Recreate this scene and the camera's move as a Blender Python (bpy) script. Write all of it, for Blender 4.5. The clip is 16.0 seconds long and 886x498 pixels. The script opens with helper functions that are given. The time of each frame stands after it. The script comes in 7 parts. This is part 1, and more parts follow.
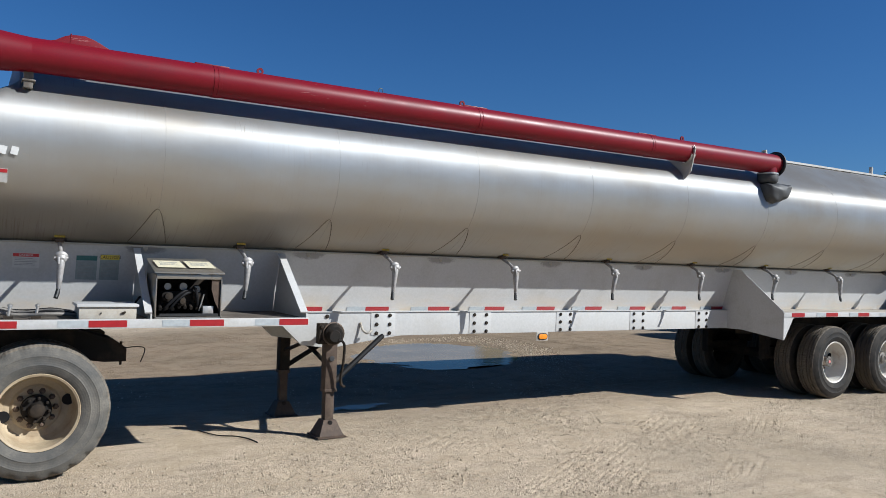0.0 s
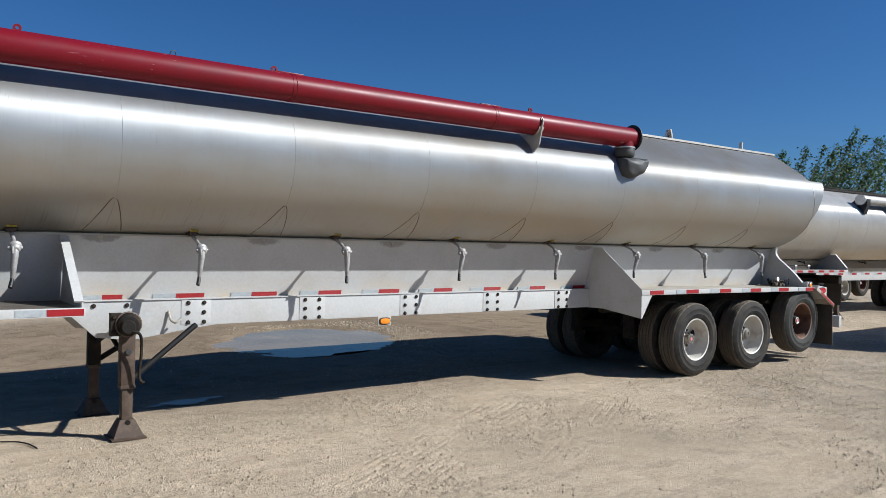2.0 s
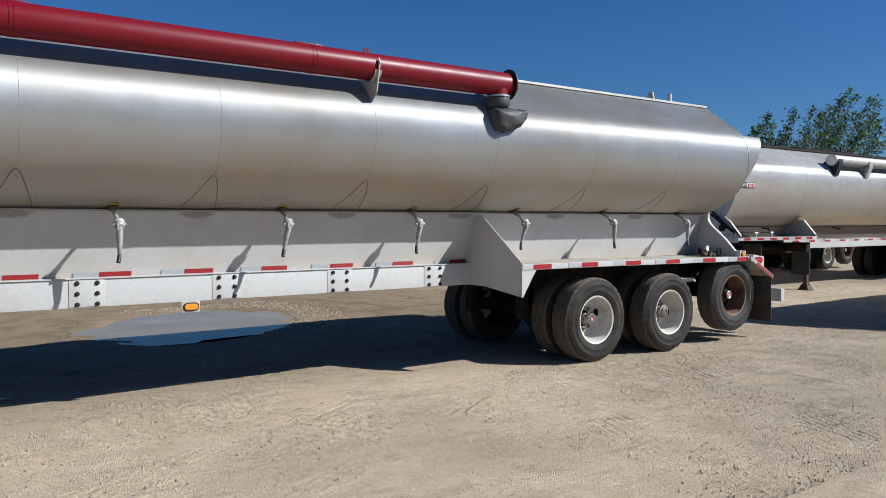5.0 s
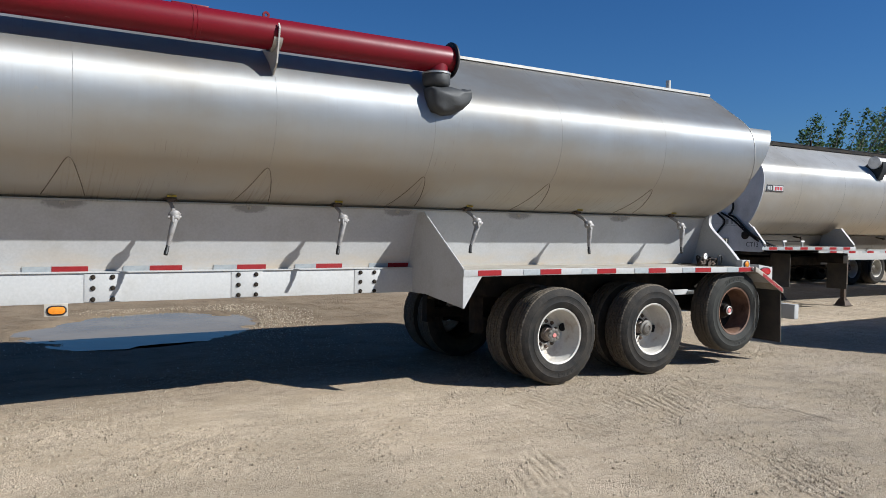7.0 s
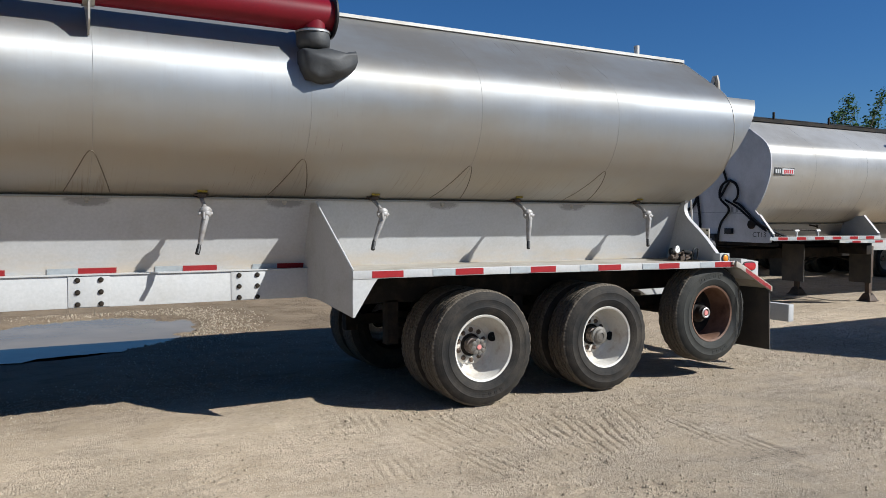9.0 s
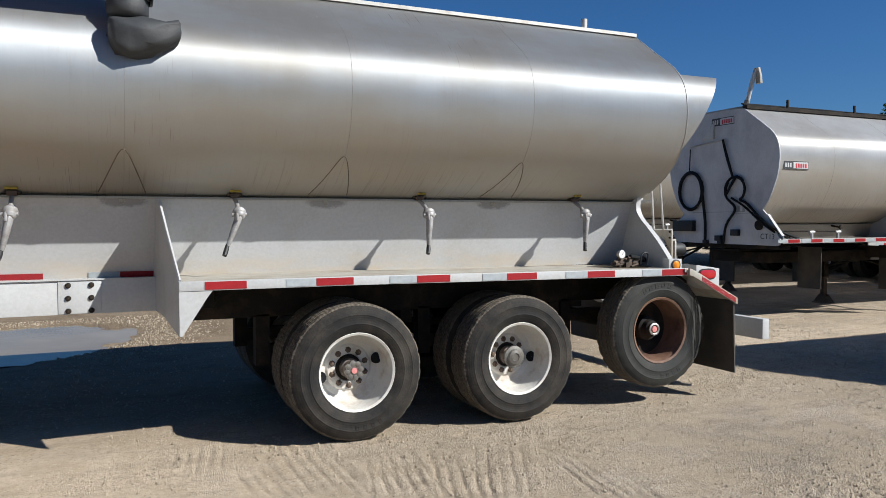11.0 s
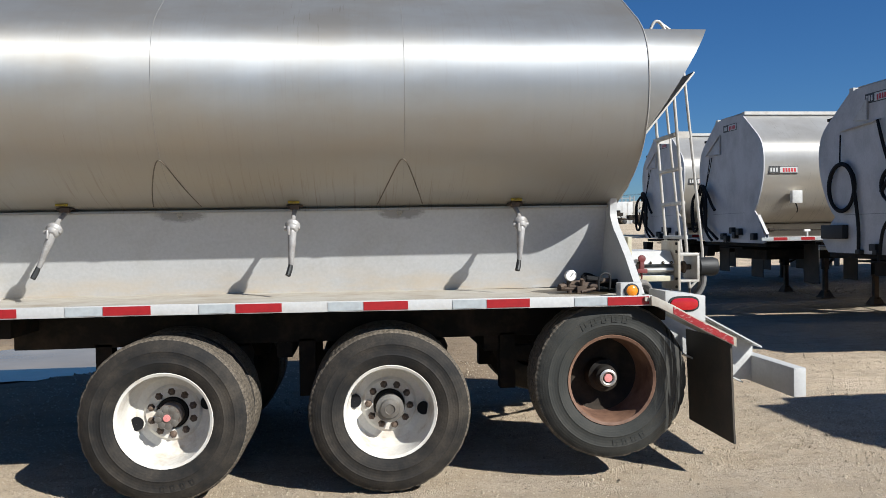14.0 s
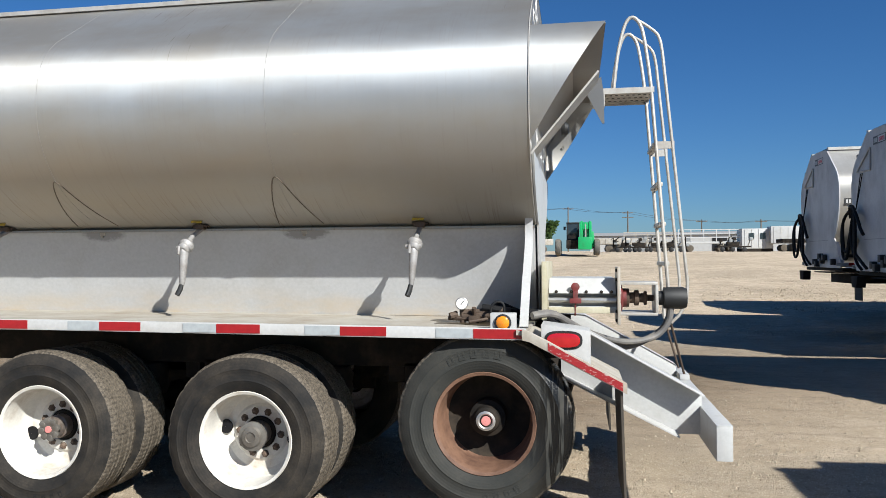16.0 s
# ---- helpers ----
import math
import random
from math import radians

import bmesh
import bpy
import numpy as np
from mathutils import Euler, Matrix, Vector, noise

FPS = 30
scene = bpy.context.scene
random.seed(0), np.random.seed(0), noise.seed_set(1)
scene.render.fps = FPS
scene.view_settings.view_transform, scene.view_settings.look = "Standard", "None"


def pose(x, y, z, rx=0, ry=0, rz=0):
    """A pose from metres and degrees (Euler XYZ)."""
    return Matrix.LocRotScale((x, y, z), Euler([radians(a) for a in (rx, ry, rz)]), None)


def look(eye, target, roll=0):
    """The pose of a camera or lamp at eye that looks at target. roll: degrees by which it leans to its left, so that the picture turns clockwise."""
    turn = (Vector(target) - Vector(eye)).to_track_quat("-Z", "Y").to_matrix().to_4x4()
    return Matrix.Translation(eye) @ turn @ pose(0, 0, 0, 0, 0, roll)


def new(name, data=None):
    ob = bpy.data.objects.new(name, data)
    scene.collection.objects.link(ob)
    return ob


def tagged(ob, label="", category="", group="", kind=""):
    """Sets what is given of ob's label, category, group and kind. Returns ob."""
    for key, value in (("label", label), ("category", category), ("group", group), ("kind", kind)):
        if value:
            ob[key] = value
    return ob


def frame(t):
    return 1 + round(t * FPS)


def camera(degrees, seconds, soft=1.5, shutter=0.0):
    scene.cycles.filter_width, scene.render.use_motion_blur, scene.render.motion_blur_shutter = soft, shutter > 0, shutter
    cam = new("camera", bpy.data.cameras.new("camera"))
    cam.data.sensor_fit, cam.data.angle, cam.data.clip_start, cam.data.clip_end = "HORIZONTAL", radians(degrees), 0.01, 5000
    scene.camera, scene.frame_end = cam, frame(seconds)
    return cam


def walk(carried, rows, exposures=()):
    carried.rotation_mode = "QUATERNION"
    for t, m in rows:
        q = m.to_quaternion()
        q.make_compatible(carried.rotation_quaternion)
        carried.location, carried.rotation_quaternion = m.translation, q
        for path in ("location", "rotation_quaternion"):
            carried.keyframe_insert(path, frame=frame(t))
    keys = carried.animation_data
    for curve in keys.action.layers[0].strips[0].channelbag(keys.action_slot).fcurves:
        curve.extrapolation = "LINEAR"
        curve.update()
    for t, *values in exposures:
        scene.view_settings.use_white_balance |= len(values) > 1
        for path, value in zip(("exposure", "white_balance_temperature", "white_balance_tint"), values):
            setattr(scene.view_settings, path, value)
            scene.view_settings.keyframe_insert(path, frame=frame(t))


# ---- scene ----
cam = camera(60.2, 16.0, soft=0.8)
METRES, EYE, TILT, LEAN, TURN = 12.821, 1.58, 0.0, 0.0, -30.7
ROWS = [
    (0.0, 0.0, 0.0, 0.0, -0.04, 1.13, -1.85),
    (0.5, 0.0173, 0.0097, 0.0008, -2.57, 0.54, -1.3),
    (1.0, 0.04, 0.0168, 0.0002, -3.9, -0.26, -1.01),
    (1.5, 0.0589, 0.0272, -0.0003, -5.32, -0.43, -0.88),
    (2.0, 0.0772, 0.0382, 0.0007, -5.22, -0.1, -1.02),
    (2.5, 0.1022, 0.0471, 0.0002, -3.22, -0.19, -1.5),
    (3.0, 0.1268, 0.0611, 0.0004, -2.36, -0.3, -1.29),
    (3.5, 0.1478, 0.0795, 0.0011, -3.22, 0.43, -0.25),
    (4.0, 0.1741, 0.0938, -0.0002, -3.25, -0.38, 0.01),
    (4.5, 0.1948, 0.1089, -0.0011, -3.28, -1.69, -0.15),
    (5.0, 0.2163, 0.13, -0.0013, -4.49, -2.1, -0.04),
    (7.5, 0.3282, 0.232, -0.0063, 0.1, -1.64, -0.89),
    (8.0, 0.3498, 0.2565, -0.006, 0.37, -1.56, -0.48),
    (10.5, 0.4642, 0.3657, -0.0095, 5.79, -3.0, -0.13),
    (11.0, 0.491, 0.3854, -0.0083, 6.6, -1.96, 0.13),
    (11.5, 0.5211, 0.4029, -0.0079, 8.82, -2.01, 0.33),
    (12.0, 0.545, 0.4239, -0.009, 10.95, -2.62, 0.53),
    (12.5, 0.5735, 0.4462, -0.0098, 13.68, -3.23, 0.58),
    (13.0, 0.5976, 0.4727, -0.0087, 16.12, -3.06, 0.73),
    (13.5, 0.6198, 0.5006, -0.0072, 19.31, -1.53, 1.35),
    (14.0, 0.6484, 0.528, -0.0073, 24.59, -1.2, 0.96),
    (14.5, 0.6724, 0.5555, -0.0079, 27.12, -1.04, 0.9),
    (15.0, 0.7041, 0.582, -0.0086, 31.58, -0.66, 1.53),
    (15.5, 0.7335, 0.6095, -0.0096, 36.34, -0.41, 0.86),
    (16.0, 0.762, 0.6331, -0.0098, 40.63, 0.78, 0.21),
]
walk(cam, [(t, pose(0, 0, EYE, TILT, LEAN, TURN) @ pose(METRES * x, METRES * y, METRES * z, 90 + pitch, roll, yaw)) for t, x, y, z, yaw, pitch, roll in ROWS], [(0.0, 0.68, 5480, 8), (5.0, 0.68, 5500, 8), (11.0, 0.70, 5600, 8), (13.5, 0.79, 5650, 8), (15.0, 0.86, 5650, 7), (16.0, 0.88, 5650, 7)])

# ---- sky, sun ----
SUN_AZ, SUN_EL = 134.4, 36.2          # degrees from +y towards +x, and above the horizon
world = bpy.data.worlds.new("sky")
scene.world = world
world.use_nodes = True
wn = world.node_tree.nodes
sky = wn.new("ShaderNodeTexSky")
sky.sky_type = "NISHITA"
sky.sun_disc = False
sky.sun_elevation = radians(SUN_EL)
sky.sun_rotation = radians(SUN_AZ)
sky.altitude = 300
sky.air_density = 1.0
sky.dust_density = 0.5
sky.ozone_density = 1.5
deep = wn.new("ShaderNodeHueSaturation")
deep.inputs["Saturation"].default_value = 1.08
clear = wn.new("ShaderNodeMix")
clear.data_type, clear.blend_type = "RGBA", "MULTIPLY"
clear.inputs[0].default_value = 1.0
clear.inputs[7].default_value = (0.74, 1.0, 1.34, 1)
world.node_tree.links.new(sky.outputs[0], clear.inputs[6])
world.node_tree.links.new(clear.outputs[2], deep.inputs["Color"])
world.node_tree.links.new(deep.outputs[0], wn["Background"].inputs[0])
wn["Background"].inputs[1].default_value = 0.031
sun_data = bpy.data.lights.new("sun", "SUN")
sun_data.energy = 5.0
sun_data.angle = radians(0.53)
sun_data.color = (1.0, 0.90, 0.76)
sun = new("sun", sun_data)
to_sun = Vector((math.sin(radians(SUN_AZ)) * math.cos(radians(SUN_EL)), math.cos(radians(SUN_AZ)) * math.cos(radians(SUN_EL)), math.sin(radians(SUN_EL))))
sun.matrix_world = look((20, -20, 30), Vector((20, -20, 30)) - to_sun)

# ---- materials ----


def material(name, rough=0.5, metal=0.0, spec=0.5):
    m = bpy.data.materials.new(name)
    m.use_nodes = True
    b = m.node_tree.nodes["Principled BSDF"]
    b.inputs["Roughness"].default_value = rough
    b.inputs["Metallic"].default_value = metal
    b.inputs["Specular IOR Level"].default_value = spec
    return m, m.node_tree, b


def node(tree, kind, **values):
    n = tree.nodes.new(kind)
    for key, value in values.items():
        n.inputs[key.replace("_", " ")].default_value = value
    return n


def coords(tree, scale=(1, 1, 1)):
    tc = tree.nodes.new("ShaderNodeTexCoord")
    mp = tree.nodes.new("ShaderNodeMapping")
    mp.inputs["Scale"].default_value = scale
    tree.links.new(tc.outputs["Object"], mp.inputs[0])
    return mp.outputs[0]


def noise_of(tree, scale, detail=4.0, rough=0.55, stretch=(1, 1, 1)):
    n = node(tree, "ShaderNodeTexNoise", Scale=scale, Detail=detail, Roughness=rough)
    tree.links.new(coords(tree, stretch), n.inputs["Vector"])
    return n.outputs["Fac"]


def ramp(tree, fac, stops):
    r = tree.nodes.new("ShaderNodeValToRGB")
    els = r.color_ramp.elements
    while len(els) < len(stops):
        els.new(0.5)
    for e, (p, c) in zip(els, stops):
        e.position = p
        e.color = (*c, 1) if len(c) == 3 else (c[0], c[0], c[0], 1)
    tree.links.new(fac, r.inputs[0])
    return r.outputs[0]


def mix(tree, fac, a, b, mode="MIX"):
    n = tree.nodes.new("ShaderNodeMix")
    n.data_type = "RGBA"
    n.blend_type = mode
    for sock, value in ((n.inputs[0], fac), (n.inputs[6], a), (n.inputs[7], b)):
        if hasattr(value, "is_linked"):
            tree.links.new(value, sock)
        elif isinstance(value, (int, float)):
            sock.default_value = value
        else:
            sock.default_value = (*value, 1)
    return n.outputs[2]


def bump(tree, shader, height, strength=0.3, distance=0.01):
    b = node(tree, "ShaderNodeBump", Strength=strength, Distance=distance)
    tree.links.new(height, b.inputs["Height"])
    tree.links.new(b.outputs[0], shader.inputs["Normal"])
    return b


def worn(name, base, dirt, rough=0.5, metal=0.0, amount=(0.45, 0.7), scale=3.0, grain=60.0, relief=0.15, stretch=(1, 1, 1), rough_range=0.15):
    """A painted or metal surface with broad stains and a fine grain."""
    m, t, b = material(name, rough, metal)
    big = noise_of(t, scale, 6, 0.65, stretch)
    fine = noise_of(t, grain, 3, 0.6, stretch)
    stains = ramp(t, big, [(amount[0], (0,)), (amount[1], (1,))])
    c = mix(t, stains, base, dirt)
    c = mix(t, 0.25, c, ramp(t, fine, [(0.3, (0.55,)), (0.7, (1.0,))]), "MULTIPLY")
    t.links.new(c, b.inputs["Base Color"])
    rr = node(t, "ShaderNodeMapRange")
    rr.inputs["To Min"].default_value = max(0.03, rough - rough_range)
    rr.inputs["To Max"].default_value = min(1, rough + rough_range)
    t.links.new(big, rr.inputs["Value"])
    t.links.new(rr.outputs[0], b.inputs["Roughness"])
    if relief:
        bump(t, b, fine, relief, 0.004)
    return m


def aluminium(name, rough=0.73, tint=(0.43, 0.445, 0.455), body=0.72, grime=1.0):
    """Oxidised mill-finish sheet: highlights spread along the tank, faint streaks, grime and runs above the seam."""
    m, t, b = material(name, rough, body)
    streaks = noise_of(t, 5.0, 5, 0.6, (2.2, 0.0, 0.25))
    clouds = noise_of(t, 0.9, 5, 0.6)
    spots = noise_of(t, 11.0, 3, 0.7)
    c = mix(t, ramp(t, streaks, [(0.45, (0,)), (0.85, (0.45 * grime,))]), tint, [v * 1.12 for v in tint])
    film = noise_of(t, 0.8, 5, 0.62, (0.8, 1.0, 1.5))
    c = mix(t, ramp(t, film, [(0.40, (0,)), (0.64, (0.65 * grime,))]), c, (0.325, 0.29, 0.235))
    c = mix(t, ramp(t, spots, [(0.69, (0,)), (0.76, (0.5,))]), c, (0.52, 0.48, 0.41))
    # dark runs and scuffs, most of them low on the side
    tc = t.nodes.new("ShaderNodeTexCoord")
    sep = t.nodes.new("ShaderNodeSeparateXYZ")
    t.links.new(tc.outputs["Object"], sep.inputs[0])
    band = node(t, "ShaderNodeMapRange")
    band.inputs["From Min"].default_value = 1.92
    band.inputs["From Max"].default_value = 1.66
    t.links.new(sep.outputs[2], band.inputs["Value"])
    # warm tan painted on the lower half for the sunlit ground's reflection
    ground_reflection = node(t, "ShaderNodeMapRange")
    ground_reflection.inputs["From Min"].default_value = 2.42
    ground_reflection.inputs["From Max"].default_value = 2.02
    ground_reflection.inputs["To Max"].default_value = 0.65
    t.links.new(sep.outputs[2], ground_reflection.inputs["Value"])
    c = mix(t, mix(t, 1.0, ground_reflection.outputs[0], ramp(t, film, [(0.30, (0.45,)), (0.60, (1.0,))]), "MULTIPLY"), c, [tint[0] * 1.22, tint[0] * 1.08, tint[0] * 0.86])
    drips = noise_of(t, 9.0, 5, 0.65, (6.0, 0.0, 0.35))
    patch = ramp(t, noise_of(t, 1.7, 3), [(0.38, (0,)), (0.60, (1,))])
    run = mix(t, 1.0, ramp(t, drips, [(0.54, (0,)), (0.68, (0.75,))]), patch, "MULTIPLY")
    c = mix(t, mix(t, 1.0, run, band.outputs[0], "MULTIPLY"), c, (0.25, 0.20, 0.145))
    c = mix(t, mix(t, 1.0, run, (0.22, 0.22, 0.22), "MULTIPLY"), c, (0.30, 0.25, 0.19))
    scratch = noise_of(t, 16.0, 3, 0.6, (5.0, 0.0, 0.30))
    c = mix(t, mix(t, 1.0, ramp(t, scratch, [(0.62, (0,)), (0.68, (0.7,))]), ramp(t, noise_of(t, 1.1, 2), [(0.55, (0,)), (0.65, (1,))]), "MULTIPLY"), c, (0.20, 0.17, 0.13))
    c = mix(t, 0.25, c, ramp(t, clouds, [(0.3, (0.78,)), (0.7, (1.0,))]), "MULTIPLY")
    t.links.new(c, b.inputs["Base Color"])
    b.inputs["Anisotropic"].default_value = 0.97
    along = t.nodes.new("ShaderNodeCombineXYZ")
    along.inputs[0].default_value = 1.0
    t.links.new(along.outputs[0], b.inputs["Tangent"])
    rr = node(t, "ShaderNodeMapRange")
    rr.inputs["From Min"].default_value = 0.3
    rr.inputs["From Max"].default_value = 0.7
    rr.inputs["To Min"].default_value = rough - 0.03
    rr.inputs["To Max"].default_value = rough + 0.05
    t.links.new(clouds, rr.inputs["Value"])
    t.links.new(rr.outputs[0], b.inputs["Roughness"])
    dents = noise_of(t, 1.1, 2, 0.5, (1.0, 1.0, 1.6))
    bump(t, b, dents, 0.30, 0.03)
    return m


def rubber(name, base=(0.010, 0.0095, 0.009), dust=(0.060, 0.049, 0.036), amount=(0.38, 0.74), wet=False):
    """Tyre rubber: dusty, with fine rings on the sidewall and sipes on the shoulder."""
    m, t, b = material(name, 0.8, 0, 0.3)
    tc = t.nodes.new("ShaderNodeTexCoord")
    sep = t.nodes.new("ShaderNodeSeparateXYZ")
    t.links.new(tc.outputs["Object"], sep.inputs[0])

    def math_node(op, a, c=None):
        n = t.nodes.new("ShaderNodeMath")
        n.operation = op
        for sock, v in zip(n.inputs, (a, c)):
            if v is None:
                continue
            if hasattr(v, "is_linked"):
                t.links.new(v, sock)
            else:
                sock.default_value = v
        return n.outputs[0]
    x, z = sep.outputs[0], sep.outputs[2]
    radius = math_node("SQRT", math_node("ADD", math_node("MULTIPLY", x, x), math_node("MULTIPLY", z, z)))
    angle = math_node("ARCTAN2", z, x)
    rings = math_node("SINE", math_node("MULTIPLY", radius, 420.0))
    sipes = math_node("SINE", math_node("MULTIPLY", angle, 96.0))
    outer = math_node("GREATER_THAN", radius, 0.446)
    height = math_node("ADD", math_node("MULTIPLY", rings, 0.12), math_node("MULTIPLY", math_node("MULTIPLY", sipes, outer), 0.6))
    big = noise_of(t, 4.0, 5, 0.65)
    fine = noise_of(t, 70.0, 5, 0.75)
    d = math_node("MULTIPLY", ramp(t, big, [(amount[0], (0,)), (amount[1], (1,))]), ramp(t, fine, [(0.3, (0.4,)), (0.65, (1,))]))
    tread = math_node("MULTIPLY", math_node("GREATER_THAN", radius, 0.452), ramp(t, fine, [(0.36, (0.15,)), (0.66, (1.0,))]))
    c = mix(t, tread, mix(t, d, base, dust), (0.150, 0.125, 0.094))
    t.links.new(c, b.inputs["Base Color"])
    bump(t, b, math_node("ADD", height, fine), 0.35, 0.004)
    if wet:
        run = noise_of(t, 4.0, 3, 0.6, (9.0, 1.0, 0.7))
        rear = math_node("MULTIPLY", ramp(t, x, [(0.20, (0,)), (0.34, (1,))]), ramp(t, run, [(0.44, (0,)), (0.50, (1,))]))
        t.links.new(mix(t, rear, c, (0.006, 0.006, 0.006)), b.inputs["Base Color"])
        t.links.new(ramp(t, rear, [(0.0, (0.8,)), (1.0, (0.25,))]), b.inputs["Roughness"])
    return m


def plain(name, color, rough=0.5, metal=0.0, **extra):
    m, t, b = material(name, rough, metal)
    t.links.new(mix(t, ramp(t, noise_of(t, 25.0), [(0.3, (0,)), (0.7, (1,))]), color, [c * 0.8 for c in color]), b.inputs["Base Color"])
    for key, value in extra.items():
        b.inputs[key.replace("_", " ")].default_value = value
    return m


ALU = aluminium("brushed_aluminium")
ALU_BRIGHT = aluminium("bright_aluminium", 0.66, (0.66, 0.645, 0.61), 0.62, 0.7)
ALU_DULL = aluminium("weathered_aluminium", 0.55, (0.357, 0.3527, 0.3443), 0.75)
WHITE = worn("white_paint", (0.442, 0.442, 0.4335), (0.34, 0.3187, 0.2805), 0.42, 0, (0.5, 0.85), 2.2, 50, 0.08)
def panel_white():
    """White side panels: scorched round the cone welds, tan road dust splashed up from the deck."""
    m = worn("white_side_panel", (0.442, 0.442, 0.4377), (0.3655, 0.3485, 0.3187), 0.42, 0, (0.5, 0.85), 2.2, 50, 0.08)
    t = m.node_tree
    b = t.nodes["Principled BSDF"]
    c = b.inputs["Base Color"].links[0].from_socket
    tc = t.nodes.new("ShaderNodeTexCoord")

    def blob(x, z, wide, high):
        place = t.nodes.new("ShaderNodeMapping")
        place.vector_type = "TEXTURE"
        place.inputs["Location"].default_value = (x, -0.48, z)
        place.inputs["Scale"].default_value = (wide, 2.0, high)
        t.links.new(tc.outputs["Object"], place.inputs[0])
        ball = t.nodes.new("ShaderNodeTexGradient")
        ball.gradient_type = "SPHERICAL"
        t.links.new(place.outputs[0], ball.inputs[0])
        return ball.outputs["Fac"]
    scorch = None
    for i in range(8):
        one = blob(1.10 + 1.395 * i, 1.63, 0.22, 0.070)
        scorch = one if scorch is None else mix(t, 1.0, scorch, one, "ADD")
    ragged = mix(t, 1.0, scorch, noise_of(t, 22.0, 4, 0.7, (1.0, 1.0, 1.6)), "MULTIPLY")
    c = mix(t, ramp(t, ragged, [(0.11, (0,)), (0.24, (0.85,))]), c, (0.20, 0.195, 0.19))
    sep = t.nodes.new("ShaderNodeSeparateXYZ")
    t.links.new(tc.outputs["Object"], sep.inputs[0])
    up = node(t, "ShaderNodeMapRange")
    up.inputs["From Min"].default_value = 1.30
    up.inputs["From Max"].default_value = 1.11
    t.links.new(sep.outputs[2], up.inputs["Value"])
    splash = mix(t, 1.0, up.outputs[0], ramp(t, noise_of(t, 3.5, 6, 0.7, (0.6, 1.0, 2.2)), [(0.38, (0,)), (0.66, (1,))]), "MULTIPLY")
    c = mix(t, ramp(t, splash, [(0.0, (0,)), (1.0, (0.8,))]), c, (0.47, 0.38, 0.26))
    t.links.new(c, b.inputs["Base Color"])
    return m


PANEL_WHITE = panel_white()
WHITE_DIRTY = worn("dusty_white_paint", (0.3995, 0.374, 0.323), (0.272, 0.2253, 0.1658), 0.55, 0, (0.42, 0.72), 4.0, 60, 0.1)
WHITE_FACE = worn("chalky_white_paint", (0.51, 0.51, 0.51), (0.306, 0.3017, 0.2975), 0.5, 0, (0.42, 0.75), 1.7, 50, 0.08, (0.85, 0.935, 0.68))
RED = worn("red_paint", (0.1445, 0.0034, 0.0102), (0.1105, 0.0034, 0.00935), 0.40, 0, (0.5, 0.8), 3.0, 70, 0.03)
RED.node_tree.nodes["Principled BSDF"].inputs["Specular IOR Level"].default_value = 0.25


def scratched(m, colour):
    """Short pale scratches along the tube."""
    t = m.node_tree
    b = t.nodes["Principled BSDF"]
    old = b.inputs["Base Color"].links[0].from_socket
    lines = ramp(t, noise_of(t, 22.0, 4, 0.7, (0.25, 2.2, 2.2)), [(0.66, (0,)), (0.69, (0.8,))])
    where = ramp(t, noise_of(t, 1.3, 3), [(0.50, (0,)), (0.62, (1,))])
    t.links.new(mix(t, mix(t, 1.0, lines, where, "MULTIPLY"), old, colour), b.inputs["Base Color"])


scratched(RED, (0.36, 0.20, 0.19))
RUBBER = rubber("tyre_rubber")
RUBBER_DUSTY = rubber("dusty_tyre_rubber", (0.065, 0.064, 0.060), (0.16, 0.145, 0.12), (0.35, 0.7))
RUBBER_OILY = rubber("oil_streaked_tyre_rubber", (0.0255, 0.02635, 0.0238), (0.05525, 0.051, 0.0425), (0.4, 0.75), True)
FLAP = worn("dusty_flap_rubber", (0.0323, 0.0289, 0.0238), (0.085, 0.068, 0.0493), 0.75, 0, (0.4, 0.75), 3.0, 50, 0.15)
BLACK = worn("black_rubber", (0.00595, 0.006375, 0.0068), (0.017, 0.01615, 0.0153), 0.60, 0, (0.45, 0.8), 6.0, 60, 0.2)
BOOT = worn("dull_boot_rubber", (0.030, 0.032, 0.034), (0.055, 0.056, 0.055), 0.62, 0, (0.4, 0.8), 9.0, 60, 0.25)
HOSE = worn("black_hose", (0.008, 0.008, 0.009), (0.016, 0.016, 0.016), 0.65, 0, (0.5, 0.8), 8.0, 80, 0.1)
HOSE.node_tree.nodes["Principled BSDF"].inputs["Specular IOR Level"].default_value = 0.15
GREY_HOSE = worn("dusty_hose", (0.11, 0.105, 0.10), (0.22, 0.20, 0.17), 0.65, 0, (0.4, 0.7), 8.0, 80, 0.2)
GRIME = worn("grimy_steel", (0.0119, 0.0102, 0.0085), (0.0493, 0.0357, 0.0238), 0.8, 0, (0.45, 0.75), 5.0, 50, 0.3)
GRIME.node_tree.nodes["Principled BSDF"].inputs["Specular IOR Level"].default_value = 0.2
DECK_PLATE = worn("oily_deck_plate", (0.1445, 0.1275, 0.1062), (0.0765, 0.06375, 0.051), 0.6, 0.2, (0.4, 0.7), 3.0, 50, 0.15)
OIL = worn("oily_film", (0.05, 0.038, 0.019), (0.11, 0.085, 0.06), 0.35, 0, (0.45, 0.75), 7.0, 60, 0.1)
RUST = worn("rusty_rim", (0.1785, 0.09775, 0.0595), (0.06375, 0.0289, 0.01615), 0.7, 0, (0.42, 0.7), 6.0, 50, 0.3)
